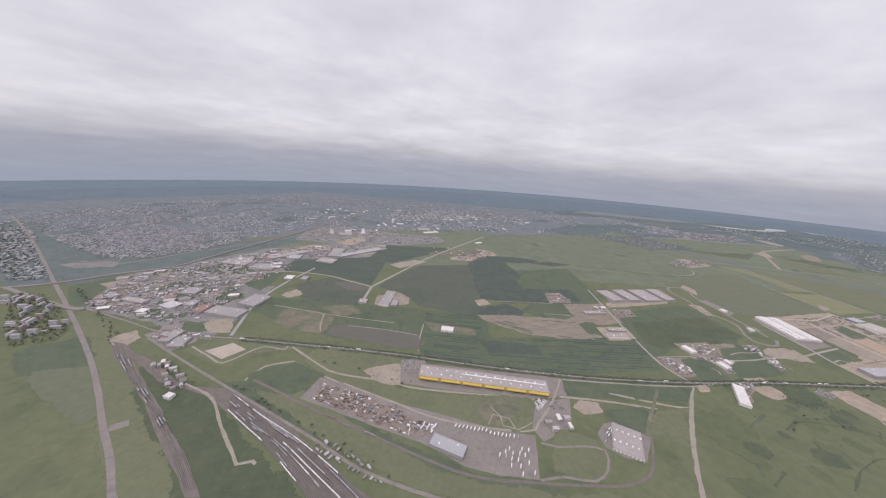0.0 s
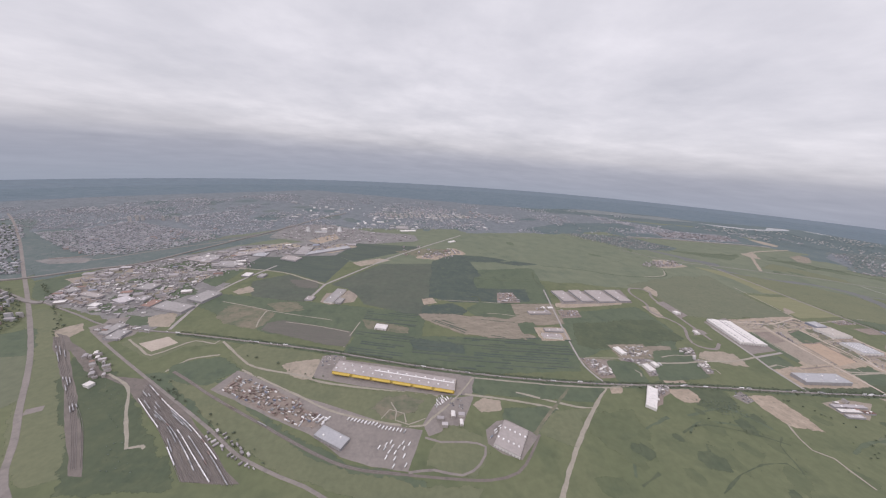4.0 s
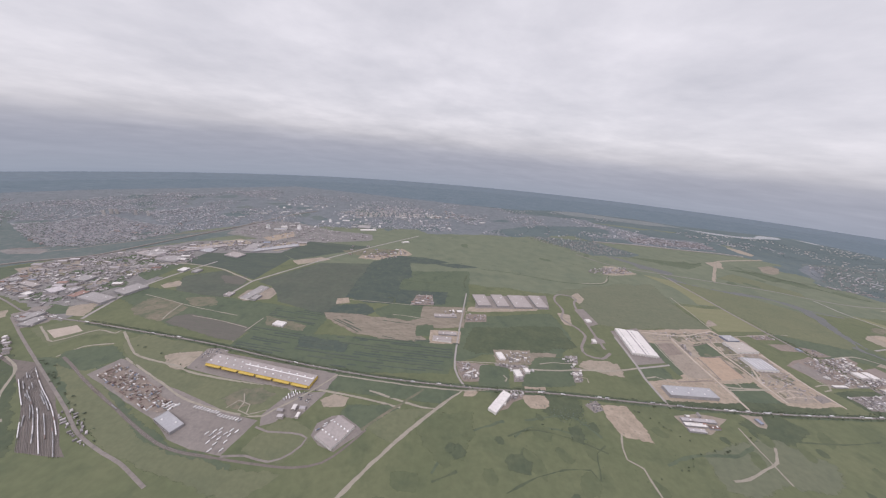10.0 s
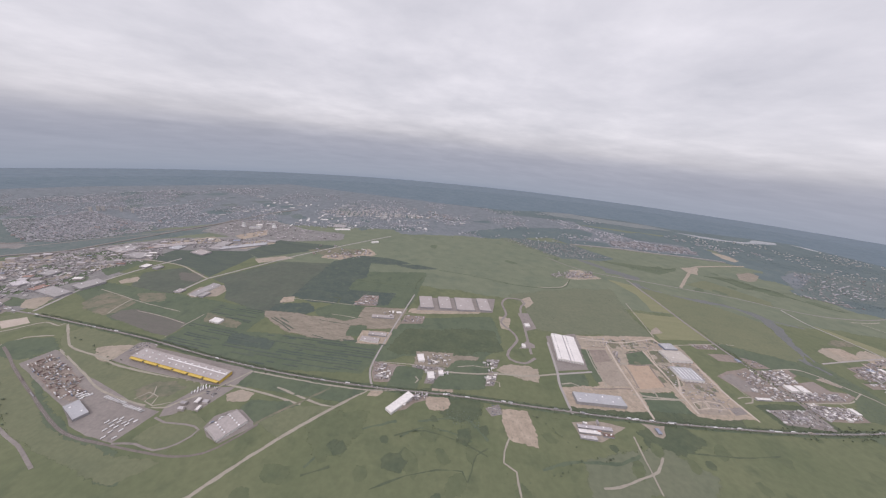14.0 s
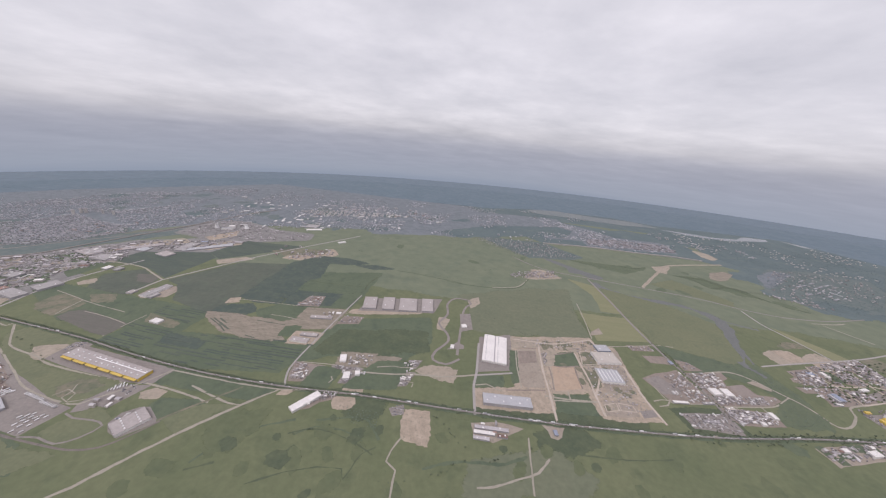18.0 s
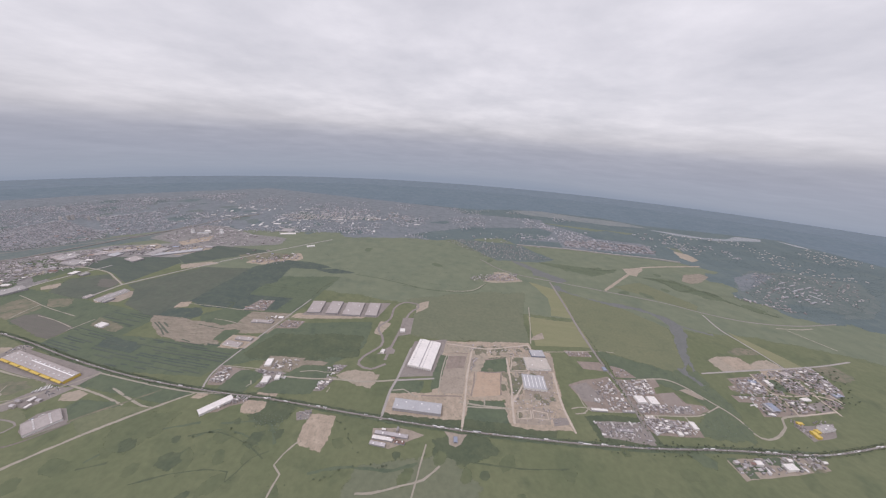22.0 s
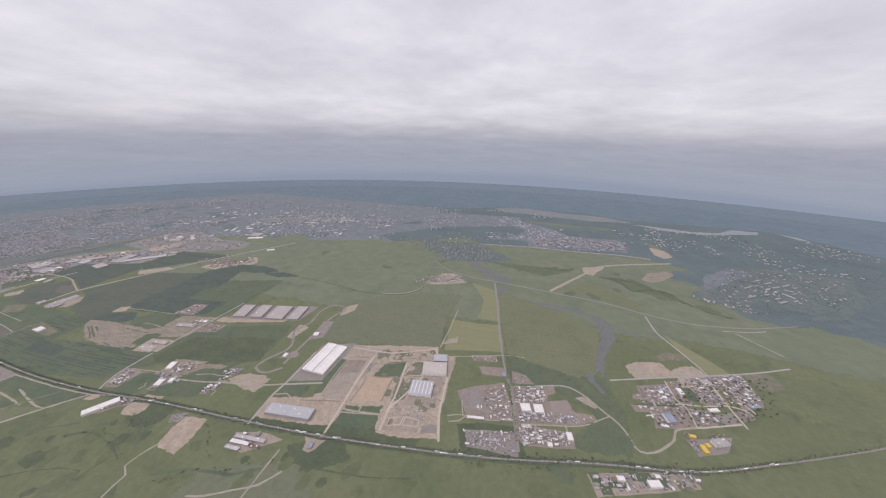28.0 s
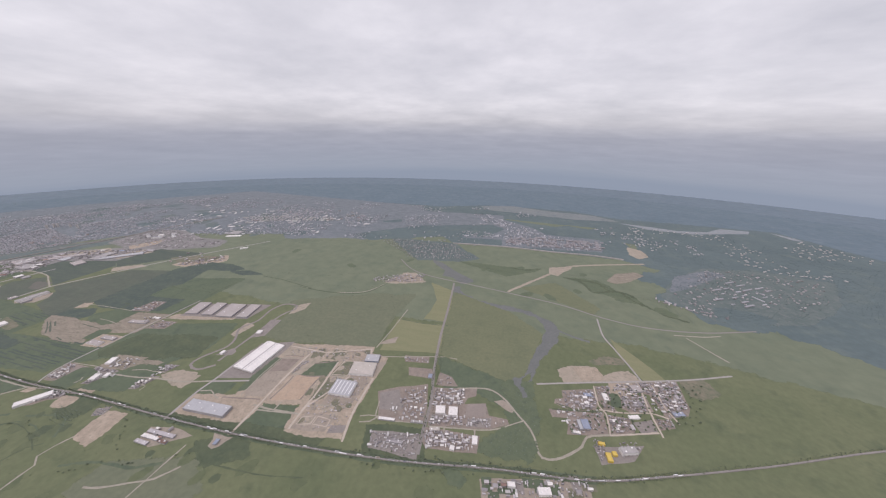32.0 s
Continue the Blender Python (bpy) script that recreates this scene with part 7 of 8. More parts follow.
town("far town quarters", [(195, 1050), (528, 1159), (668, 1325), (1016, 1481), (944, 1640), (356, 1444), (-76, 1418)], 760, 23, 8.0, (3.6, 14), (1.4, 3.2), 105, None, "buildings", "far_buildings", (0.2, 0.5), -0.02)
town("row of pinkish far flats", [(-166, 1224), (-15, 1310), (238, 1345), (280, 1300), (71, 1228), (-98, 1185)], 150, 12, 7, (6, 13), (2.4, 3.8), 134, FLATWALL, "buildings", "far_buildings", (0.16, 0.3), -1, (20, 14))
town("far works district", [(842, 1382), (903, 1532), (1001, 1557), (1135, 1457), (1201, 1361), (1405, 1350), (1380, 1245), (1270, 1228), (1045, 1205), (1036, 1280), (875, 1256)], 420, -3.6, 7.04, (4.0, 14.0), (1.6, 3.2), 106, None, "buildings", "far_buildings", (0.2, 0.5), -0.15)
town("long roofs of the far works", [(1050, 1225), (1290, 1240), (1390, 1255), (1400, 1330), (1200, 1340), (1050, 1290)], 80, -1, 12, (14, 34), (2.0, 3.6), 116, SHEDROOF, "buildings", "far_buildings", (0.2, 0.4), -1)
town("houses of the riverside village", [(588, 1120), (640, 1155), (747, 1150), (850, 1158), (910, 1092), (950, 1045), (836, 1005), (745, 990), (686, 1048)], 330, -3.1, 5.2, (2.4, 4.6), (1.4, 2.2), 107, ROOFS)
TOWN = [(1500, 935), (1520, 990), (1580, 1070), (1680, 1160), (1820, 1180), (1960, 1150), (1880, 1010), (1750, 890), (1640, 870), (1560, 850)]
town("long pale slabs of the riverside town", [(1600, 1000), (1700, 1085), (1790, 1075), (1760, 990), (1690, 915), (1610, 930)], 22, 30, 10.7, (12, 34), (1.8, 2.8), 108, PANEL, "buildings", "far_buildings", (0.1, 0.2), -1, (46, 22))
town("pale sheds along the edge of the riverside town", [(1440, 905), (1452, 918), (1560, 868), (1553, 852)], 16, -24, 8, (7, 15), (1.4, 2.0), 135, ROOFS, "buildings", "far_buildings", (0.25, 0.4))
town("small buildings of the riverside town", TOWN, 260, 30, 6.5, (2.0, 6.5), (1.3, 2.5), 118, ROOFS, "buildings", "far_buildings", (0.4, 0.8), -0.1)
town("scattered far hamlets in the woods", [(1400, 1516), (1540, 1590), (1913, 1612), (2230, 1580), (2400, 1200), (2000, 1180), (1700, 1180), (1560, 1200), (1538, 1376)], 520, 17.7, 8, (3.0, 9.0), (1.3, 2.6), 109, FLATWALL, "buildings", "far_buildings", (0.25, 0.6), 0.1)
town("scattered far houses", [(489, 1135), (1033, 1463), (1566, 1576), (1962, 1480), (1661, 1250), (1085, 1177)], 320, 6.9, 7.69, (3.85, 13.5), (1.72, 3.43), 110, None, "buildings", "far_buildings", (0.16, 0.4), 0.08)
town("scattered quarters beyond the city", [(-1200, 860), (-1000, 1120), (-650, 1560), (-237, 1590), (593, 1720), (1008, 1780), (1308, 1584), (529, 1589), (-409, 1419), (-1000, 900)], 1500, 21.1, 7, (3.2, 11), (1.2, 2.6), 121, None, "buildings", "far_buildings", (0.2, 0.5), 0.1)
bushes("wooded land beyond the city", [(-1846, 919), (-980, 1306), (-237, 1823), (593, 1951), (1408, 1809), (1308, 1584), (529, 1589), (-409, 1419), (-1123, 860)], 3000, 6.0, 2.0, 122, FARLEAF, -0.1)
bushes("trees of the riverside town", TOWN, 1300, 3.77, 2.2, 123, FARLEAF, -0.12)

# ---- sheds, yards and vehicles ----
town("crowded small sheds and stacked goods of the works district", [(-465.5, 409.8), (-504.9, 506.1), (-441.5, 599.3), (-354.9, 701.1), (-264.4, 604.2), (-308.2, 514), (-288.2, 437.7), (-315.3, 401.1), (-308.3, 365.4), (-362.2, 389.3)], 950, 22, 2.7, (1.4, 6.4), (0.8, 1.7), 701, ROOFS, "sheds", "small_sheds")
town("sheds and goods around the power station", [(-330, 820), (-340, 920), (-300, 975), (-230, 980), (-98, 940), (35, 942), (44, 896), (-82, 825), (-240, 808)], 230, 17, 6, (2.5, 9), (1.0, 2.4), 703, ROOFS, "sheds", "small_sheds")
town("sheds and goods of a far depot", [(76, 736), (90, 786), (160, 826), (186, 798), (145, 744)], 60, 22, 4.5, (2.0, 7), (1.0, 2.2), 704, ROOFS, "sheds", "small_sheds")
town("rows of parked white buses and lorries", [(-474.4, 416.7), (-471.9, 438.1), (-440, 412.2), (-461.4, 411.4)], 60, 37.6, 1.73, (2.16, 4.33), (1.16, 1.66), 714, ROOFS, "sheds", "small_sheds")
town("parked vehicles in a fenced compound", [(-333.4, 349.5), (-318.1, 369.1), (-278.1, 356.4), (-288.4, 323.6)], 50, 32.8, 1.86, (1.17, 2.72), (0.72, 1.35), 715, ROOFS, "sheds", "small_sheds")
town("low goods and sheds of a farm", [(242, 554.4), (274.1, 560.7), (278.8, 520.4), (236.8, 513.2)], 40, 8.3, 2.5, (1.66, 4.99), (0.77, 1.73), 716, ROOFS, "sheds", "small_sheds")
town("low goods along a field road", [(347.3, 499.1), (381.7, 501.7), (378.8, 481.5), (343.4, 472.5)], 26, 10.3, 2.51, (1.67, 4.18), (0.82, 1.85), 717, ROOFS, "sheds", "small_sheds")
town("stacked goods, cabins and parked vehicles beside the highway", [(327.7, 356.5), (351.2, 354.8), (354.4, 323), (337.2, 320.7)], 40, 10.1, 1.59, (1.15, 3.01), (0.77, 1.75), 770, ROOFS, "sheds", "small_sheds")
town("stacked goods, cabins and parked vehicles beside the highway", [(389, 363), (427, 365.3), (423.7, 359.3), (389.3, 355.5)], 26, 9.9, 1.59, (1.14, 2.99), (0.78, 1.78), 771, ROOFS, "sheds", "small_sheds")
town("stacked goods, cabins and parked vehicles beside the highway", [(408.9, 391.6), (438.2, 396.5), (432.9, 372.8), (400.8, 370.6)], 26, 9.2, 1.59, (1.15, 3), (0.78, 1.77), 772, ROOFS, "sheds", "small_sheds")
town("stacked goods, cabins and parked vehicles beside the highway", [(499.5, 398.9), (518.6, 402.4), (512.6, 385.4), (492.9, 379.4)], 24, 8.1, 1.59, (1.15, 3.01), (0.79, 1.81), 773, ROOFS, "sheds", "small_sheds")
town("stacked goods, cabins and parked vehicles beside the highway", [(497.8, 371), (514, 373.1), (506.3, 345.2), (495.3, 343.7)], 24, 7.7, 1.6, (1.16, 3.02), (0.8, 1.84), 774, ROOFS, "sheds", "small_sheds")
town("stacked goods, cabins and parked vehicles beside the highway", [(392.6, 309.8), (417.5, 313.4), (415.3, 303.8), (393.5, 291.5), (379.6, 283.3)], 46, 10.3, 1.64, (1.18, 3.09), (0.79, 1.81), 775, ROOFS, "sheds", "small_sheds")
town("stacked goods, cabins and parked vehicles beside the highway", [(409.7, 337.2), (422, 340.5), (418.8, 332.7), (409.2, 329.5)], 12, 10.1, 1.62, (1.17, 3.05), (0.79, 1.8), 776, ROOFS, "sheds", "small_sheds")
town("stacked building materials, cabins and machines on the building site", [(684.7, 504.3), (832.3, 530), (838, 505), (800, 494), (745, 492), (722, 485), (690, 478)], 90, 9, 3.2, (0.9, 3.2), (0.5, 1.2), 705, ROOFS, "building materials", "stacked_materials")
town("stacked building materials and parked machines beside the halls", [(800, 455), (866, 468), (868, 400), (862, 362), (802, 354), (797, 400)], 110, 6, 3.0, (0.8, 3.0), (0.5, 1.2), 706, ROOFS, "building materials", "stacked_materials")
town("pale goods stacked along the site roads", [(676, 500), (722, 508), (722, 384), (676, 376), (730, 376), (728, 512), (672, 506)], 40, 84, 3.0, (0.8, 2.6), (0.4, 1.0), 707, ROOFS, "building materials", "stacked_materials")
for k, (yard_, n, turn) in enumerate((([(905, 455), (963.7, 476.2), (976, 435.5), (976.7, 412), (930, 402)], 26, 14), ([(975.3, 473.2), (1026.5, 485.6), (1030.8, 456.5), (984.9, 436)], 34, 13), ([(987, 425), (1036, 437), (1100, 442), (1060, 424), (988, 409)], 26, 14), ([(983.4, 398), (1058, 406), (1058, 384), (993, 373.4)], 44, 13), ([(911, 376), (979.5, 389), (986, 357), (919, 355)], 30, 15), ([(1184.7, 525), (1234, 542), (1240, 500), (1187, 450), (1168, 474)], 40, 15), ([(1266, 563), (1376, 598), (1374, 541), (1337, 513), (1274, 515)], 60, 15), ([(1075, 351), (1202, 383), (1204, 367), (1077, 329)], 26, 11), ([(328, 357), (352, 355), (354, 323), (337, 321)], 12, 10), ([(389, 392), (438, 396), (445, 362), (420, 332), (407, 330), (389, 355)], 26, 10), ([(493, 400), (518, 402), (506, 345), (495, 344)], 16, 8), ([(-470, 415), (-500, 505), (-440, 595), (-355, 695), (-265, 605), (-308, 514), (-290, 438), (-310, 368)], 150, 22), ([(-335, 350), (-318, 370), (-278, 357), (-288, 323)], 10, 32))):
    town("pale metal roofs and white trailers of the works yards", yard_, int(n * 0.8), turn, 3.6, (2.2, 6.0), (1.0, 1.9), 780 + k, PALEROOFS, "sheds", "small_sheds", (0.3, 0.6))
town("parked goods and small sheds", [(-406, 626), (-363, 718), (-174, 796), (-102, 800), (-203, 695), (-290, 665)], 150, 16.6, 4.98, (2.49, 8.7), (1.55, 3.1), 702, ROOFS, "sheds", "small_sheds")
town("stacked goods, cabins and parked vehicles of a works yard", [(923.7, 455), (963.7, 476.2), (975.7, 435.5), (976.7, 412), (947.1, 409.5)], 60, 14, 1.94, (1.53, 4.08), (0.82, 2), 720, ROOFS, "sheds", "small_sheds")
town("stacked goods, cabins and parked vehicles of a works yard", [(903.7, 534.8), (947.1, 543.3), (950.8, 531.5), (908.1, 523)], 22, 13.1, 1.85, (1.46, 3.9), (0.8, 1.95), 721, ROOFS, "sheds", "small_sheds")
town("stacked goods, cabins and parked vehicles of a works yard", [(975.3, 473.2), (1026.5, 485.6), (1030.8, 456.5), (1005.7, 448.7), (984.9, 439.7)], 75, 13.3, 1.88, (1.59, 4.16), (0.82, 1.98), 722, ROOFS, "sheds", "small_sheds")
town("stacked goods, cabins and parked vehicles of a works yard", [(987.2, 423.2), (1030.6, 435.1), (1040.6, 420.1), (988.9, 408.1)], 55, 15.5, 1.91, (1.51, 4.02), (0.82, 2), 723, ROOFS, "sheds", "small_sheds")
town("stacked goods, cabins and parked vehicles of a works yard", [(1042, 431.5), (1074.9, 440.7), (1075.2, 425.9), (1044.7, 419.9)], 30, 13, 1.91, (1.51, 3.51), (0.82, 2), 724, ROOFS, "sheds", "small_sheds")
town("stacked goods, cabins and parked vehicles of a works yard", [(983.4, 397.7), (1018.2, 403.9), (1021.2, 379.6), (993.3, 373.4)], 60, 13.8, 1.98, (1.57, 4.7), (0.83, 2.02), 725, ROOFS, "sheds", "small_sheds")
town("stacked goods, cabins and parked vehicles of a works yard", [(1018.5, 402.2), (1050.4, 406.7), (1051.6, 383.2), (1024.2, 380.1)], 45, 12.5, 1.97, (1.56, 3.64), (0.83, 2.02), 726, ROOFS, "sheds", "small_sheds")
town("stacked goods, cabins and parked vehicles of a works yard", [(909.9, 375.4), (979.5, 389.3), (986.4, 356.9), (919.1, 354.8)], 90, 16.2, 1.97, (1.35, 2.91), (0.84, 2.04), 727, ROOFS, "sheds", "small_sheds")
town("stacked goods, cabins and parked vehicles of a works yard", [(978.8, 510.6), (1001.1, 506), (1011.2, 491.3), (980.5, 485.5)], 16, 12.1, 1.89, (1.49, 2.99), (0.81, 1.96), 728, ROOFS, "sheds", "small_sheds")
town("crowded sheds and stacked goods of the works settlement", [(1184.7, 524.8), (1233.9, 541.9), (1239.2, 523.9), (1230.7, 501.8), (1187.4, 493.9)], 80, 15.4, 2.03, (1.54, 4.34), (1.02, 2.5), 740, ROOFS, "sheds", "small_sheds")
town("crowded sheds and stacked goods of the works settlement", [(1165.2, 483.6), (1240.4, 497.8), (1240, 461.2), (1187.8, 448.1), (1189.5, 474.6)], 55, 16, 2.11, (1.5, 4.01), (1.04, 2.54), 741, ROOFS, "sheds", "small_sheds")
town("crowded sheds and stacked goods of the works settlement", [(1241.1, 551.2), (1263.6, 557.8), (1259, 526.7), (1249.4, 521.8), (1264.9, 506.5), (1246.8, 504)], 34, 15.6, 2.03, (1.45, 3.86), (1.01, 2.48), 742, ROOFS, "sheds", "small_sheds")
town("crowded sheds and stacked goods of the works settlement", [(1266.4, 562.3), (1302, 573.9), (1299, 549.1), (1276.1, 543.4)], 40, 15.6, 2, (1.52, 3.8), (1, 2.44), 743, ROOFS, "sheds", "small_sheds")
town("crowded sheds and stacked goods of the works settlement", [(1276.5, 538.4), (1313.2, 551), (1317.2, 521.9), (1287.4, 512.5), (1274.2, 516.5)], 70, 15.2, 2.07, (1.58, 4.44), (1.01, 2.46), 744, ROOFS, "sheds", "small_sheds")
town("crowded sheds and stacked goods of the works settlement", [(1306.4, 575.2), (1376.6, 597.9), (1374.5, 541.3), (1337.6, 514.6), (1326, 555.5)], 150, 14.1, 2.02, (1.73, 4.81), (0.99, 2.41), 745, ROOFS, "sheds", "small_sheds")
town("crowded sheds and stacked goods of the works settlement", [(1249.2, 493.7), (1279.2, 495.7), (1279.3, 473.7), (1244.7, 462.7)], 50, 14.2, 2.09, (1.49, 3.98), (1.03, 2.51), 746, ROOFS, "sheds", "small_sheds")
town("crowded sheds and stacked goods of the works settlement", [(1315.3, 503.9), (1338.9, 510), (1339, 497.8), (1318, 489)], 20, 17.3, 1.92, (1.37, 3.65), (1.01, 2.46), 747, ROOFS, "sheds", "small_sheds")
town("crowded sheds and stacked goods of the works settlement", [(1213.6, 443.8), (1229, 446.6), (1232.4, 420.8), (1221.4, 415.8)], 26, 13.4, 2.09, (1.3, 2.99), (1.05, 2.57), 748, ROOFS, "sheds", "small_sheds")
town("crowded sheds and stacked goods of the works settlement", [(1253.3, 449.7), (1279.1, 456.2), (1278, 440.5), (1252.3, 427.9)], 18, 18.6, 1.97, (1.22, 2.82), (1.04, 2.54), 749, ROOFS, "sheds", "small_sheds")
town("stacked material and cabins on the building site", [(806.5, 489.5), (824.3, 490.9), (864.2, 425.8), (852.6, 368.3), (802.2, 354.9), (799.1, 389.1), (796.3, 431.2)], 60, 5.5, 3.07, (1.23, 3.59), (0.59, 1.42), 760, ROOFS, "sheds", "small_sheds")
town("site cabins and stacked material", [(721.9, 473.4), (737.6, 476.7), (731.5, 442.9), (720.5, 439.7)], 30, 9.4, 1.85, (1.11, 2.77), (0.7, 1.63), 761, ROOFS, "sheds", "small_sheds")
town("small sheds beside the highway", [(1073, 350.9), (1150.6, 371.2), (1202, 383.2), (1204.2, 367.4), (1077.2, 328.2)], 60, 11.1, 3.53, (1.51, 4.53), (0.97, 2.42), 708, ROOFS, "sheds", "small_sheds")
town("ruined brick sheds", [(691.2, 807.6), (738.5, 852.8), (832.6, 882), (837.8, 840.3), (745.5, 804.7)], 110, 21, 3.8, (2.28, 6.07), (1.45, 2.9), 709, ROOFS, "sheds", "small_sheds")
town("stacked goods along the rail yard", [(-87.8, 215.7), (-61.2, 205.2), (-14.5, 178.3), (-22.3, 174.5), (-76.5, 200.7)], 80, -37.7, 3.66, (1.83, 4.57), (1.01, 2.01), 713, ROOFS, "sheds", "small_sheds")
sheds([(-465.5, 409.8), (-504.9, 506.1), (-441.5, 599.3), (-354.9, 701.1), (-264.4, 604.2), (-308.2, 514), (-288.2, 437.7), (-315.3, 401.1), (-308.3, 365.4), (-362.2, 389.3)], 60, 22, 201, (5.27, 15.8), 13.2)
sheds([(-406, 626), (-363, 718), (-174, 796), (-102, 800), (-203, 695), (-290, 665)], 14, 16.6, 202, (6.22, 21.1), 16.2)
sheds([(336.6, 335.1), (357.9, 338.8), (355.3, 324.7), (337.2, 321.6)], 9, 9.1, 250, (2.14, 4.81), 3.03, {"white": 5, "grey": 2})
sheds([(500.4, 399.8), (517.6, 402.4), (512.6, 385.4), (493.7, 380.3)], 6, 8.1, 251, (2.12, 4.77), 3.01, {"white": 3, "grey": 3})
sheds([(497.8, 370.1), (513.1, 372.2), (505.3, 346.9), (497, 345.6)], 8, 7.7, 252, (2.13, 4.8), 3.02, {"white": 5, "grey": 2})
sheds([(376.7, 285.9), (396.1, 294.2), (391.9, 286.2), (377.9, 279.7)], 4, 9.4, 253, (2.19, 4.93), 3.11, {"white": 4, "grey": 1})
sheds([(394.4, 309.8), (418.4, 312.6), (414.3, 304.7), (395.1, 296.8)], 9, 10.3, 254, (2.18, 4.91), 3.09, {"white": 2, "grey": 3, "red": 1})
sheds([(405, 377.4), (437, 382.2), (431.1, 373.5), (405.3, 371.6)], 7, 10.7, 255, (2.13, 4.8), 3.02, {"white": 5, "grey": 2})
sheds([(242, 554.4), (274.1, 560.7), (278.8, 520.4), (236.8, 513.2)], 10, 8.3, 209, (2.5, 7.49), 3.74, {"grey": 4, "white": 2, "red": 3})
sheds([(298.6, 501.1), (337.4, 507), (335.3, 487.3), (298.9, 480.9)], 5, 8.1, 229, (3.24, 11.3), 6.48, {"grey": 4, "white": 2})
sheds([(67, 780), (152, 818), (157, 770), (100, 727)], 10, 11.7, 228, (2.79, 8.4), 5.58, {"grey": 4, "white": 3, "red": 1})
sheds([(608.3, 297.6), (638.3, 303.7), (652.3, 297.7), (632.7, 282.9), (611.7, 283)], 4, -0.8, 208, (4.04, 7.08), 8.1)
sheds([(924.9, 453.3), (964.7, 470.7), (975.8, 412.8), (946, 411.2)], 14, 13.4, 230, (2.47, 5.34), 4.11, {"white": 3, "grey": 4})
sheds([(975.3, 473.2), (1025.6, 485.4), (1030.6, 458.3), (984.7, 441.5)], 16, 13.2, 231, (2.36, 5.12), 3.94, {"white": 4, "grey": 3})
sheds([(987.2, 423.2), (1034.8, 434), (1040.4, 421.9), (987.8, 409.9)], 8, 15, 232, (2.41, 5.23), 4.02, {"white": 2, "grey": 4})
sheds([(984.4, 396.9), (1047.9, 403.4), (1048.5, 383.7), (994.2, 374.6)], 18, 13.4, 233, (2.48, 5.37), 4.13, {"white": 5, "grey": 3})
sheds([(1184.7, 524.8), (1233.9, 541.9), (1239.2, 523.9), (1230.7, 501.8), (1187.4, 493.9)], 8, 15.4, 240, (3.38, 7.72), 5.79, {"white": 3, "grey": 5, "blue": 0.5})
sheds([(1266.4, 562.3), (1302, 573.9), (1312.5, 550.1), (1317.2, 521.9), (1287.4, 512.5)], 9, 15.7, 241, (3.39, 7.76), 5.82, {"white": 3, "grey": 5, "blue": 0.5})
sheds([(1306.4, 575.2), (1376.6, 597.9), (1374.5, 541.3), (1337.6, 514.6), (1326, 555.5)], 20, 14.1, 242, (3.37, 7.69), 5.77, {"white": 3, "grey": 5, "blue": 0.5})
sheds([(1249.2, 493.7), (1279.2, 495.7), (1279.3, 473.7), (1244.7, 462.7)], 5, 14.2, 243, (3.49, 7.97), 5.98, {"white": 3, "grey": 5, "blue": 0.5})
sheds([(1073, 350.9), (1150.6, 371.2), (1202, 383.2), (1204.2, 367.4), (1077.2, 328.2)], 8, 11.1, 214, (3.53, 8.1), 9.1)
sheds([(701, 801.4), (740.4, 849.2), (832.1, 878.2), (833.3, 847.7), (744.4, 807.9)], 8, 19.7, 215, (3.69, 6.65), 6.65, {"red": 5, "grey": 4})
sheds([(-285.8, 296.6), (-274.4, 301.9), (-226.2, 268.7), (-239.5, 260.5)], 18, -57.4, 216, (3.2, 7.2), 6.0)
sheds([(-331.1, 343.5), (-303.7, 359.1), (-279.2, 344), (-278.9, 320.4), (-303.6, 329.1)], 3, 2.9, 217, (6.22, 9.3), 8.6)
sheds([(127.7, 238.2), (152.9, 246.5), (153.8, 234.3), (130, 228.1)], 6, 3.3, 218, (4.73, 8.5), 8.5, {"grey": 3, "white": 2})
sheds([(18, 818), (159, 846), (154, 747), (29, 728)], 10, -10.9, 219, (5.16, 10.3), 9)
heaps("rows of sandy spoil heaps on the building site", [(728.6, 505.1), (833.7, 531.7), (811.8, 455.5), (788.9, 403.2), (779.1, 398.7), (785.9, 455.8), (723.5, 446.2)], 80, 4.83, (1.93, 4.83), 801, SITE)
heaps("spoil heaps on the building site", [(805.6, 400.5), (857.6, 401.7), (875.8, 377.5), (848.8, 358.1), (803, 356.9)], 60, 4.13, (1.55, 4.13), 802, SITE)
heaps("sandy heaps on bare ground", [(1188.6, 573.1), (1260.1, 596.3), (1258.7, 572.6), (1195.4, 549.9)], 40, 4.61, (1.84, 4.61), 804, SAND)

rnd = random.Random(31)
STACKS = [(-101, 257.6), (-98, 280), (-21.6, 254.5), (-4, 240.8), (20, 233), (18, 219), (-6, 219.8), (-54.7, 238.7)]
for x, y in spots(STACKS, 300, 2.0, 301, (-21.5, 4.1, 2.0)):
    if TALLY.get("container", 0) < 236 and noise.noise(Vector((x / 12, y / 9, 3.1))) > -0.22:
        put("container", pick(rnd, {"rust": 5, "sandy": 5, "blue": 0.4, "white": 1.4, "grey": 4}), x + rnd.uniform(-0.9, 0.9), y + rnd.uniform(-0.5, 0.5), -19 + rnd.choice((0, 0, 0, 0, 90)) + rnd.uniform(-8, 8), size=(0.52, 0.62, 0.62 if rnd.random() < 0.7 else 1.15))
for x, y in spots([(4.3, 233.8), (23.6, 231.7), (21.9, 222.2), (7.8, 225.1)], 18, 2.8, 302, (-22.6, 4.8, 2.6)):
    put("container", "white", x, y, 60 + rnd.uniform(-6, 6), (0.6, 0.8, 0.85))
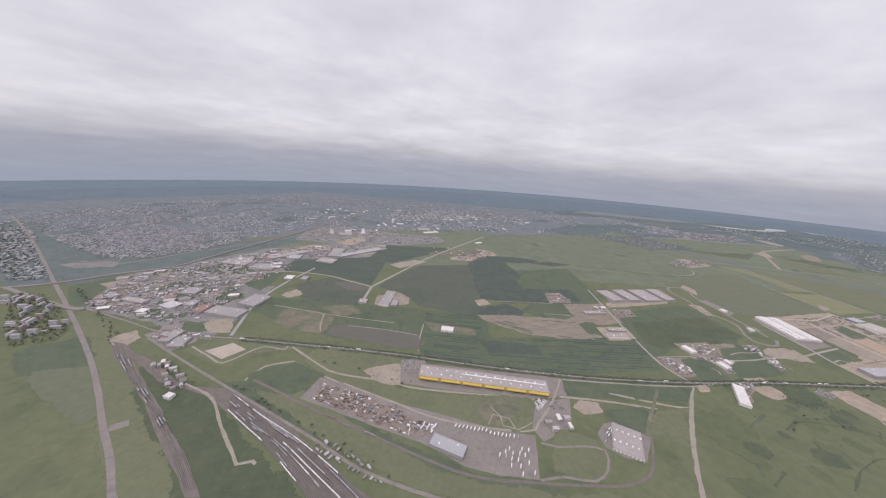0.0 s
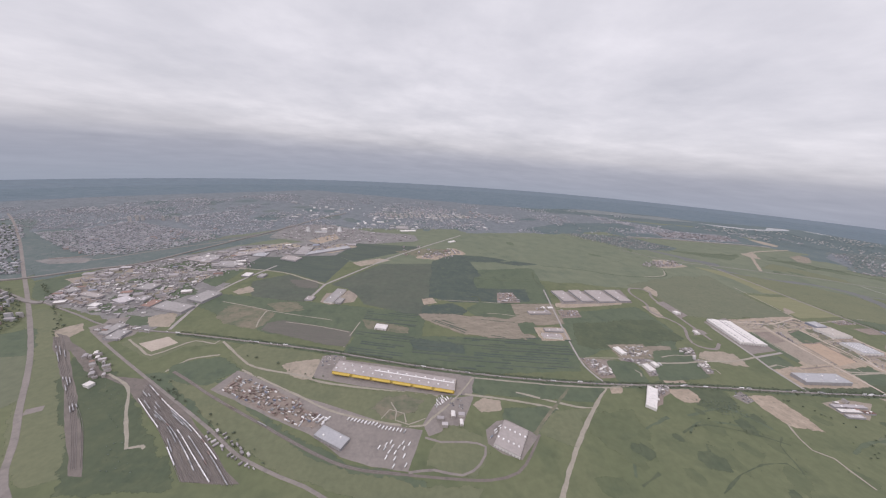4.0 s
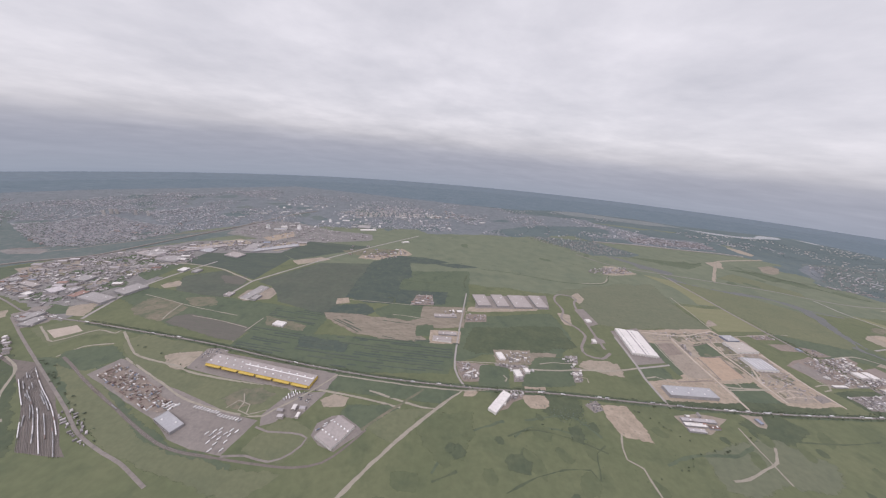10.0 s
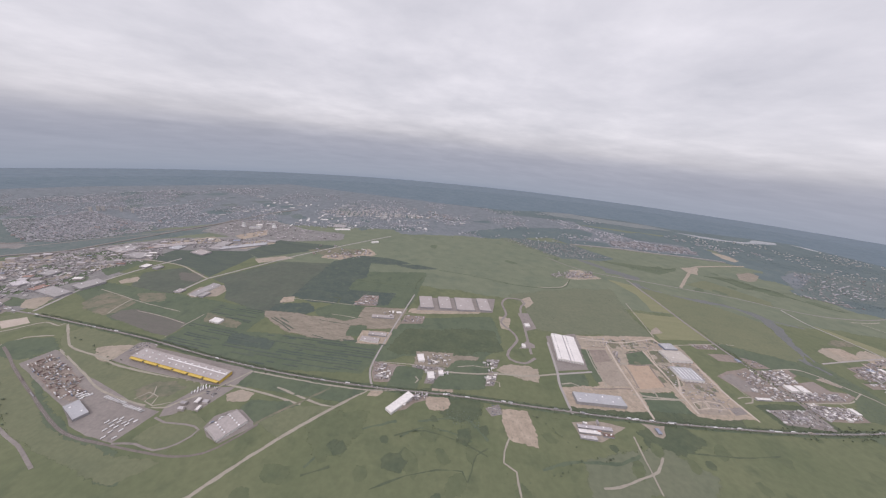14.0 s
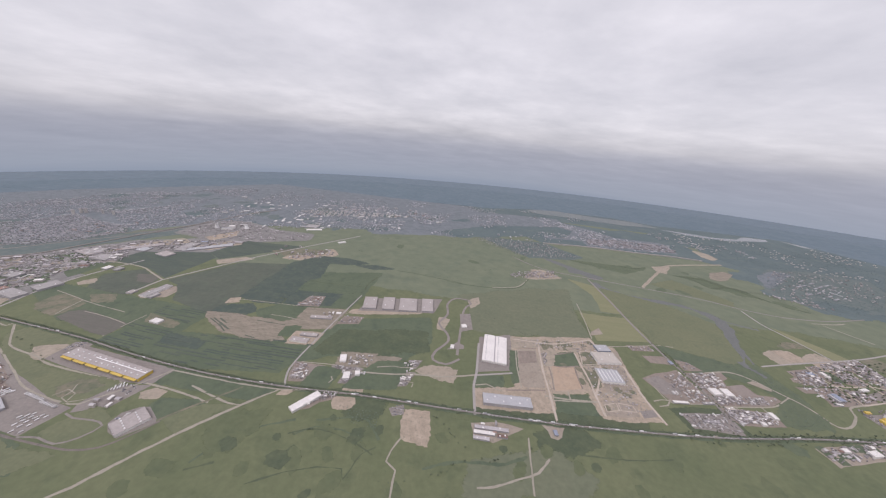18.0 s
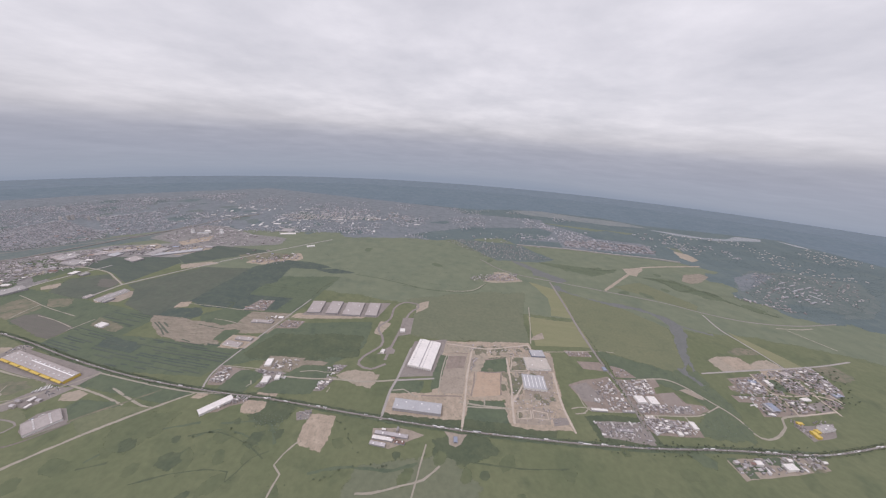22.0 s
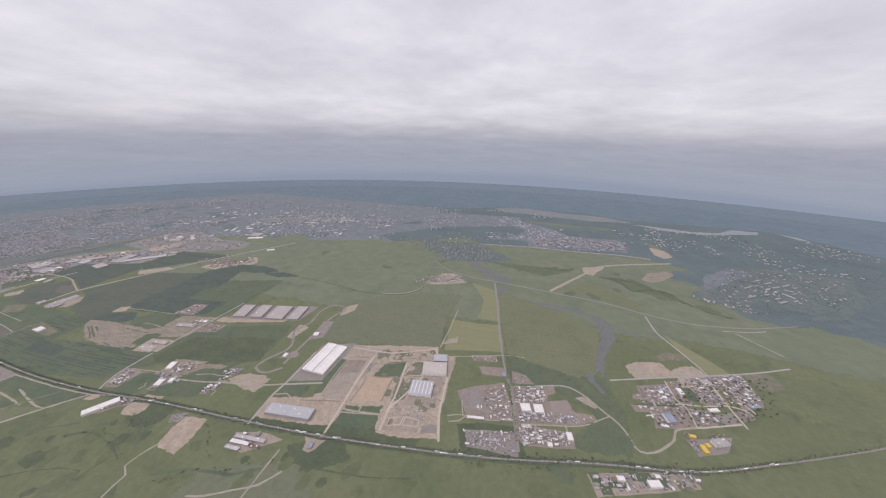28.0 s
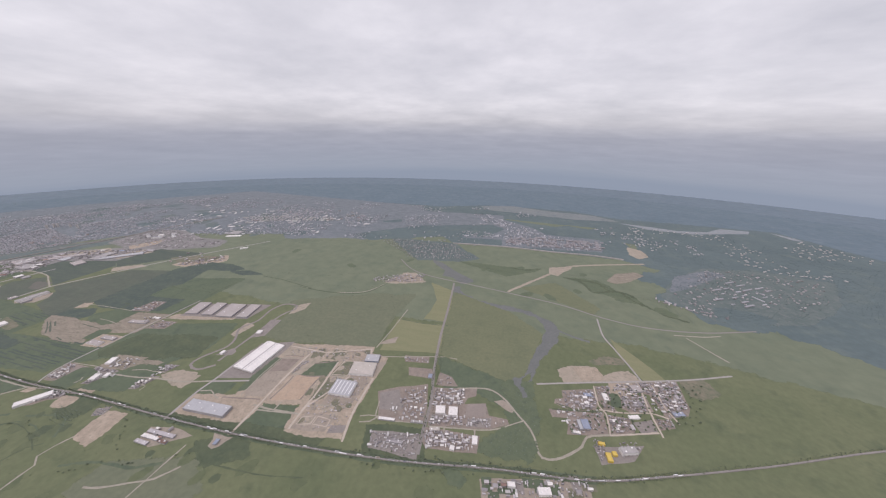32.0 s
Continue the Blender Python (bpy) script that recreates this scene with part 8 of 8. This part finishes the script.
for line_, n in ((((39.9, 230.6), (68.2, 226.4)), 9), (((71.7, 224.0), (96.7, 220.3)), 8)):
    for k in range(n):
        u = k / (n - 1)
        put("truck", pick(rnd, {"white": 8, "grey": 1}), line_[0][0] + u * (line_[1][0] - line_[0][0]), line_[0][1] + u * (line_[1][1] - line_[0][1]) + rnd.uniform(-0.4, 0.4), 62 + rnd.uniform(-6, 6), (0.52, 0.72, 0.7))
trucks([(74, 203), (80, 208.7), (104, 208.5), (102, 186.5), (90, 185.5)], 16, 70, 304, 4.6, None, {"white": 8, "grey": 1})
trucks([(122.2, 254), (131, 270), (142.6, 268), (128.8, 251)], 12, 120, 305, 2.6, (42, 3.0, 4.4), {"white": 6, "grey": 2})
cars([(-19.9, 323.4), (5.9, 329.7), (6.6, 310.3), (-15.9, 304.6)], 18, 17.4, 306)
cars([(136.7, 266.4), (157.2, 278.5), (160.8, 255.9), (148.2, 250.1)], 12, 48.3, 307)
trucks([(178.6, 225.3), (191.2, 236), (195.6, 232.7), (181.4, 217.6)], 8, 43.9, 308, 2.91, (43.9, 8.3, 2.52))
cars([(492.2, 302.4), (511.2, 312.1), (515.5, 296), (500.9, 290.1)], 14, 1, 309)
cars([(918.6, 377.5), (933.8, 379.8), (938.9, 360.5), (923.8, 356.3)], 10, 16.7, 310)
trucks([(929.3, 464.3), (967.3, 466.5), (981.3, 414.6), (952.2, 409.4)], 10, 14, 311, 5.09)

rnd = random.Random(77)
HIGHWAY = 0.8
LANE = smooth_line([(-460, 403), (-387, 379), (-314, 355), (-222, 351), (-128, 344), (-23, 335), (89, 319), (209, 308), (330, 307), (453, 314), (574, 316), (702, 320), (832, 330), (959, 345), (1087, 368), (1213, 387), (1331, 426)], 5)
for i in range(2, len(LANE) - 2):
    u = LANE[i].x
    busy = 1.0 if u > 620 else (0.30 if u > -300 else 0.15)
    for side in (-0.7, 0.7):
        if rnd.random() < busy * 0.5 and TALLY.get("car", 0) < 268:
            d = LANE[i + 1] - LANE[i - 1]
            p = LANE[i] + Vector((0, side, 0))
            a = math.degrees(math.atan2(d.y, d.x)) + (180 if side > 0 else 0)
            if rnd.random() < 0.22:
                put("truck", pick(rnd, {"white": 6, "grey": 2, "sandy": 1}), p.x, p.y, a, (0.75, 0.75, 0.75), HIGHWAY + 0.02)
            else:
                put("car", pick(rnd, {"white": 6, "grey": 3, "blue": 1}), p.x, p.y, a, (0.9, 0.85, 0.9), HIGHWAY + 0.02)

# rail yard: lines of track with rakes of wagons
def track(pts, rakes, tones, seed, loose=0.16):
    line = smooth_line(pts, 8.0)
    bed = max(ground_at(q.x, q.y) for q in line)
    t = thing("railway_track", "steel railway track on grey-brown ballast", "railway track", "tracks of the rail yard", "structure")
    for s in (-0.5, 0.5):
        ln = []
        for i, p in enumerate(line):
            d = (line[min(i + 1, len(line) - 1)] - line[max(i - 1, 0)]).normalized()
            ln.append(p + Vector((-d.y, d.x, 0)) * s)
        v, f = strip(ln, 0.16, bed + 0.3, 0.05)
        part("rail", mesh_of("rail", v, [tuple(reversed(q)) for q in f], STEEL), STEEL, t)
    r = random.Random(seed)
    for a, b in rakes:
        tone = pick(r, tones)
        fine = smooth_line(pts, 5.6)
        n = len(fine)
        hole = 0
        for i in range(int(a * n), int(b * n) - 1):
            hole = hole - 1 if hole else (r.randrange(2, 6) if r.random() < loose else 0)
            if hole:
                continue
            if TALLY.get("wagon", 0) > 250:
                return
            d = fine[i + 1] - fine[i]
            m = (fine[i] + fine[i + 1]) / 2
            put("wagon", tone if r.random() < 0.8 else pick(r, tones), m.x, m.y, math.degrees(math.atan2(d.y, d.x)), (d.length / 8.3, 0.46, 0.55), bed + 0.3)

track([(-181.1, 260.4), (-139.1, 234.5), (-96.3, 210.4), (-59.9, 186), (-29.5, 163.2)], [(0.05, 0.85)], {"white": 4, "grey": 4, "rust": 1}, 400, 0.02)
track([(-180.4, 258.7), (-139.9, 233.7), (-98.9, 209.8), (-62.5, 185.4), (-33, 162.7)], [(0.35, 1.0)], {"white": 4, "grey": 4, "rust": 1}, 401, 0.02)
track([(-179.8, 256.3), (-140, 232.1), (-100.5, 209.2), (-65.9, 185.7), (-36.5, 162.7)], [(0.2, 0.55)], {"blue": 4, "grey": 4, "rust": 1}, 402, 0.28)
track([(-178.3, 254.6), (-140.8, 231.4), (-103, 208.6), (-69.4, 184.8), (-40.8, 163.1)], [(0.6, 0.9)], {"rust": 4, "grey": 4, "rust": 1}, 403, 0.28)
track([(-177.6, 252.2), (-141.7, 229.8), (-105.6, 208), (-71.9, 185), (-44.2, 163.5)], [(0.1, 0.3)], {"grey": 4, "grey": 4, "rust": 1}, 404, 0.28)
track([(-176.1, 250.5), (-142.6, 228.3), (-107.2, 207.3), (-75.4, 184.1), (-47.7, 163.9)], [(0.5, 1.0)], {"white": 4, "grey": 4, "rust": 1}, 405, 0.07)
track([(-175.4, 248.9), (-142.6, 227.5), (-109.7, 206.8), (-78.8, 184.4), (-51.2, 163.8)], [(0.0, 0.4)], {"rust": 4, "grey": 4, "rust": 1}, 406, 0.28)
track([(-174.7, 246.5), (-143.5, 225.9), (-111.4, 206.9), (-81.3, 184.7), (-55.5, 163.4)], [(0.25, 0.95)], {"white": 4, "grey": 4, "rust": 1}, 407, 0.07)
track([(-173.2, 244.8), (-144.3, 225.1), (-113.1, 206.2), (-84.8, 183.7), (-59, 163.3)], [(0.3, 0.7)], {"grey": 4, "grey": 4, "rust": 1}, 408, 0.28)
track([(-172.5, 243.1), (-144.3, 224.3), (-115.5, 205.7), (-87.3, 183.9), (-62.4, 163.6)], [(0.1, 0.5)], {"blue": 4, "grey": 4, "rust": 1}, 409, 0.28)
track([(-171.8, 240.7), (-145.2, 222.8), (-117.2, 205), (-90.8, 182.9), (-66, 163.5)], [(0.55, 0.8)], {"grey": 4, "grey": 4, "rust": 1}, 410, 0.28)
track([(-171.1, 239), (-146, 222), (-119.7, 204.4), (-93.3, 183.1), (-69.4, 163.8)], [(0.0, 0.9)], {"white": 4, "grey": 4, "rust": 1}, 411, 0.07)
track([(-355.2, 327), (-303, 285.8), (-237.3, 236.7), (-197.5, 204.7), (-157.2, 168.3)], [(0.12, 0.3), (0.42, 0.56), (0.64, 0.72)], {"grey": 4, "rust": 1, "white": 1}, 420)
track([(-350.8, 327), (-299.1, 285.7), (-234.2, 236.6), (-195, 205.4), (-154.6, 168.2)], [(0.12, 0.3), (0.42, 0.56), (0.64, 0.72)], {"grey": 4, "rust": 1, "white": 1}, 421)
track([(-346.7, 328.1), (-295, 286.1), (-231, 236.5), (-190.8, 206.5), (-150.9, 169.4)], [(0.12, 0.3), (0.42, 0.56), (0.64, 0.72)], {"grey": 4, "rust": 1, "white": 1}, 422)

track([(-140, 266), (-112.1, 251.8), (-67, 231.5), (-32, 216.4), (-0.2, 202.2), (25.8, 191.6), (48.5, 184.2), (69.3, 181), (98.2, 179.7)], [(0.10, 0.14), (0.24, 0.32), (0.40, 0.47), (0.78, 0.83)], {"grey": 3, "white": 3, "sandy": 2}, 430, 0.25)

# ---- single large blocks of flats and trees ----

rnd = random.Random(91)
for poly, n, gap, size, high, seed in (([(-583.5, 420.6), (-532.4, 418.1), (-437.8, 361.2), (-443.2, 341.3), (-465.6, 326.3)], 26, 9.0, (5.5, 11.5), (4.0, 7.8), 501), ([(-632, 579), (-457, 748), (-510, 863), (-676, 758), (-724, 644)], 46, 12.3, (5.5, 10.5), (3.0, 4.4), 502), ([(-82, 1184), (359, 1290), (404, 1498), (-46, 1446)], 30, 14.7, (9, 17), (3.6, 5.4), 503)):
    for x, y in spots(poly, n, gap, seed):
        l = rnd.uniform(*size)
        put("block", pick(rnd, {"grey": 6, "white": 1.5, "red": 2.5}), x, y, 12 + rnd.choice((0, 90)), (l, l * 0.32, rnd.uniform(*high)))
for x, y, h, l in ((-763, 856, 16.1, 6.99), (-761, 876, 16, 6.94), (-750, 882, 16.1, 6.95), (-703, 896, 14.4, 6.01), (-663, 897, 14.6, 6.09)):
    put("block", "white", x, y, 8, (l, l * 0.7, h))

# the trees of the highway row, each one by itself
rnd = random.Random(63)
for x, y, h in along([q + Vector((0, -4.2, 0)) for q in smooth_line([(-23, 335), (89, 319), (209, 308), (330, 307), (453, 314), (574, 316), (702, 320), (832, 330), (959, 345), (1087, 368), (1213, 387), (1331, 426)], 12)], 6.51, 0.8, 2.1, 5, 0.1)[:92]:
    put("tree", rnd.randrange(4), x, y, rnd.uniform(0, 360), (h * 1.1, h * 1.1, h))
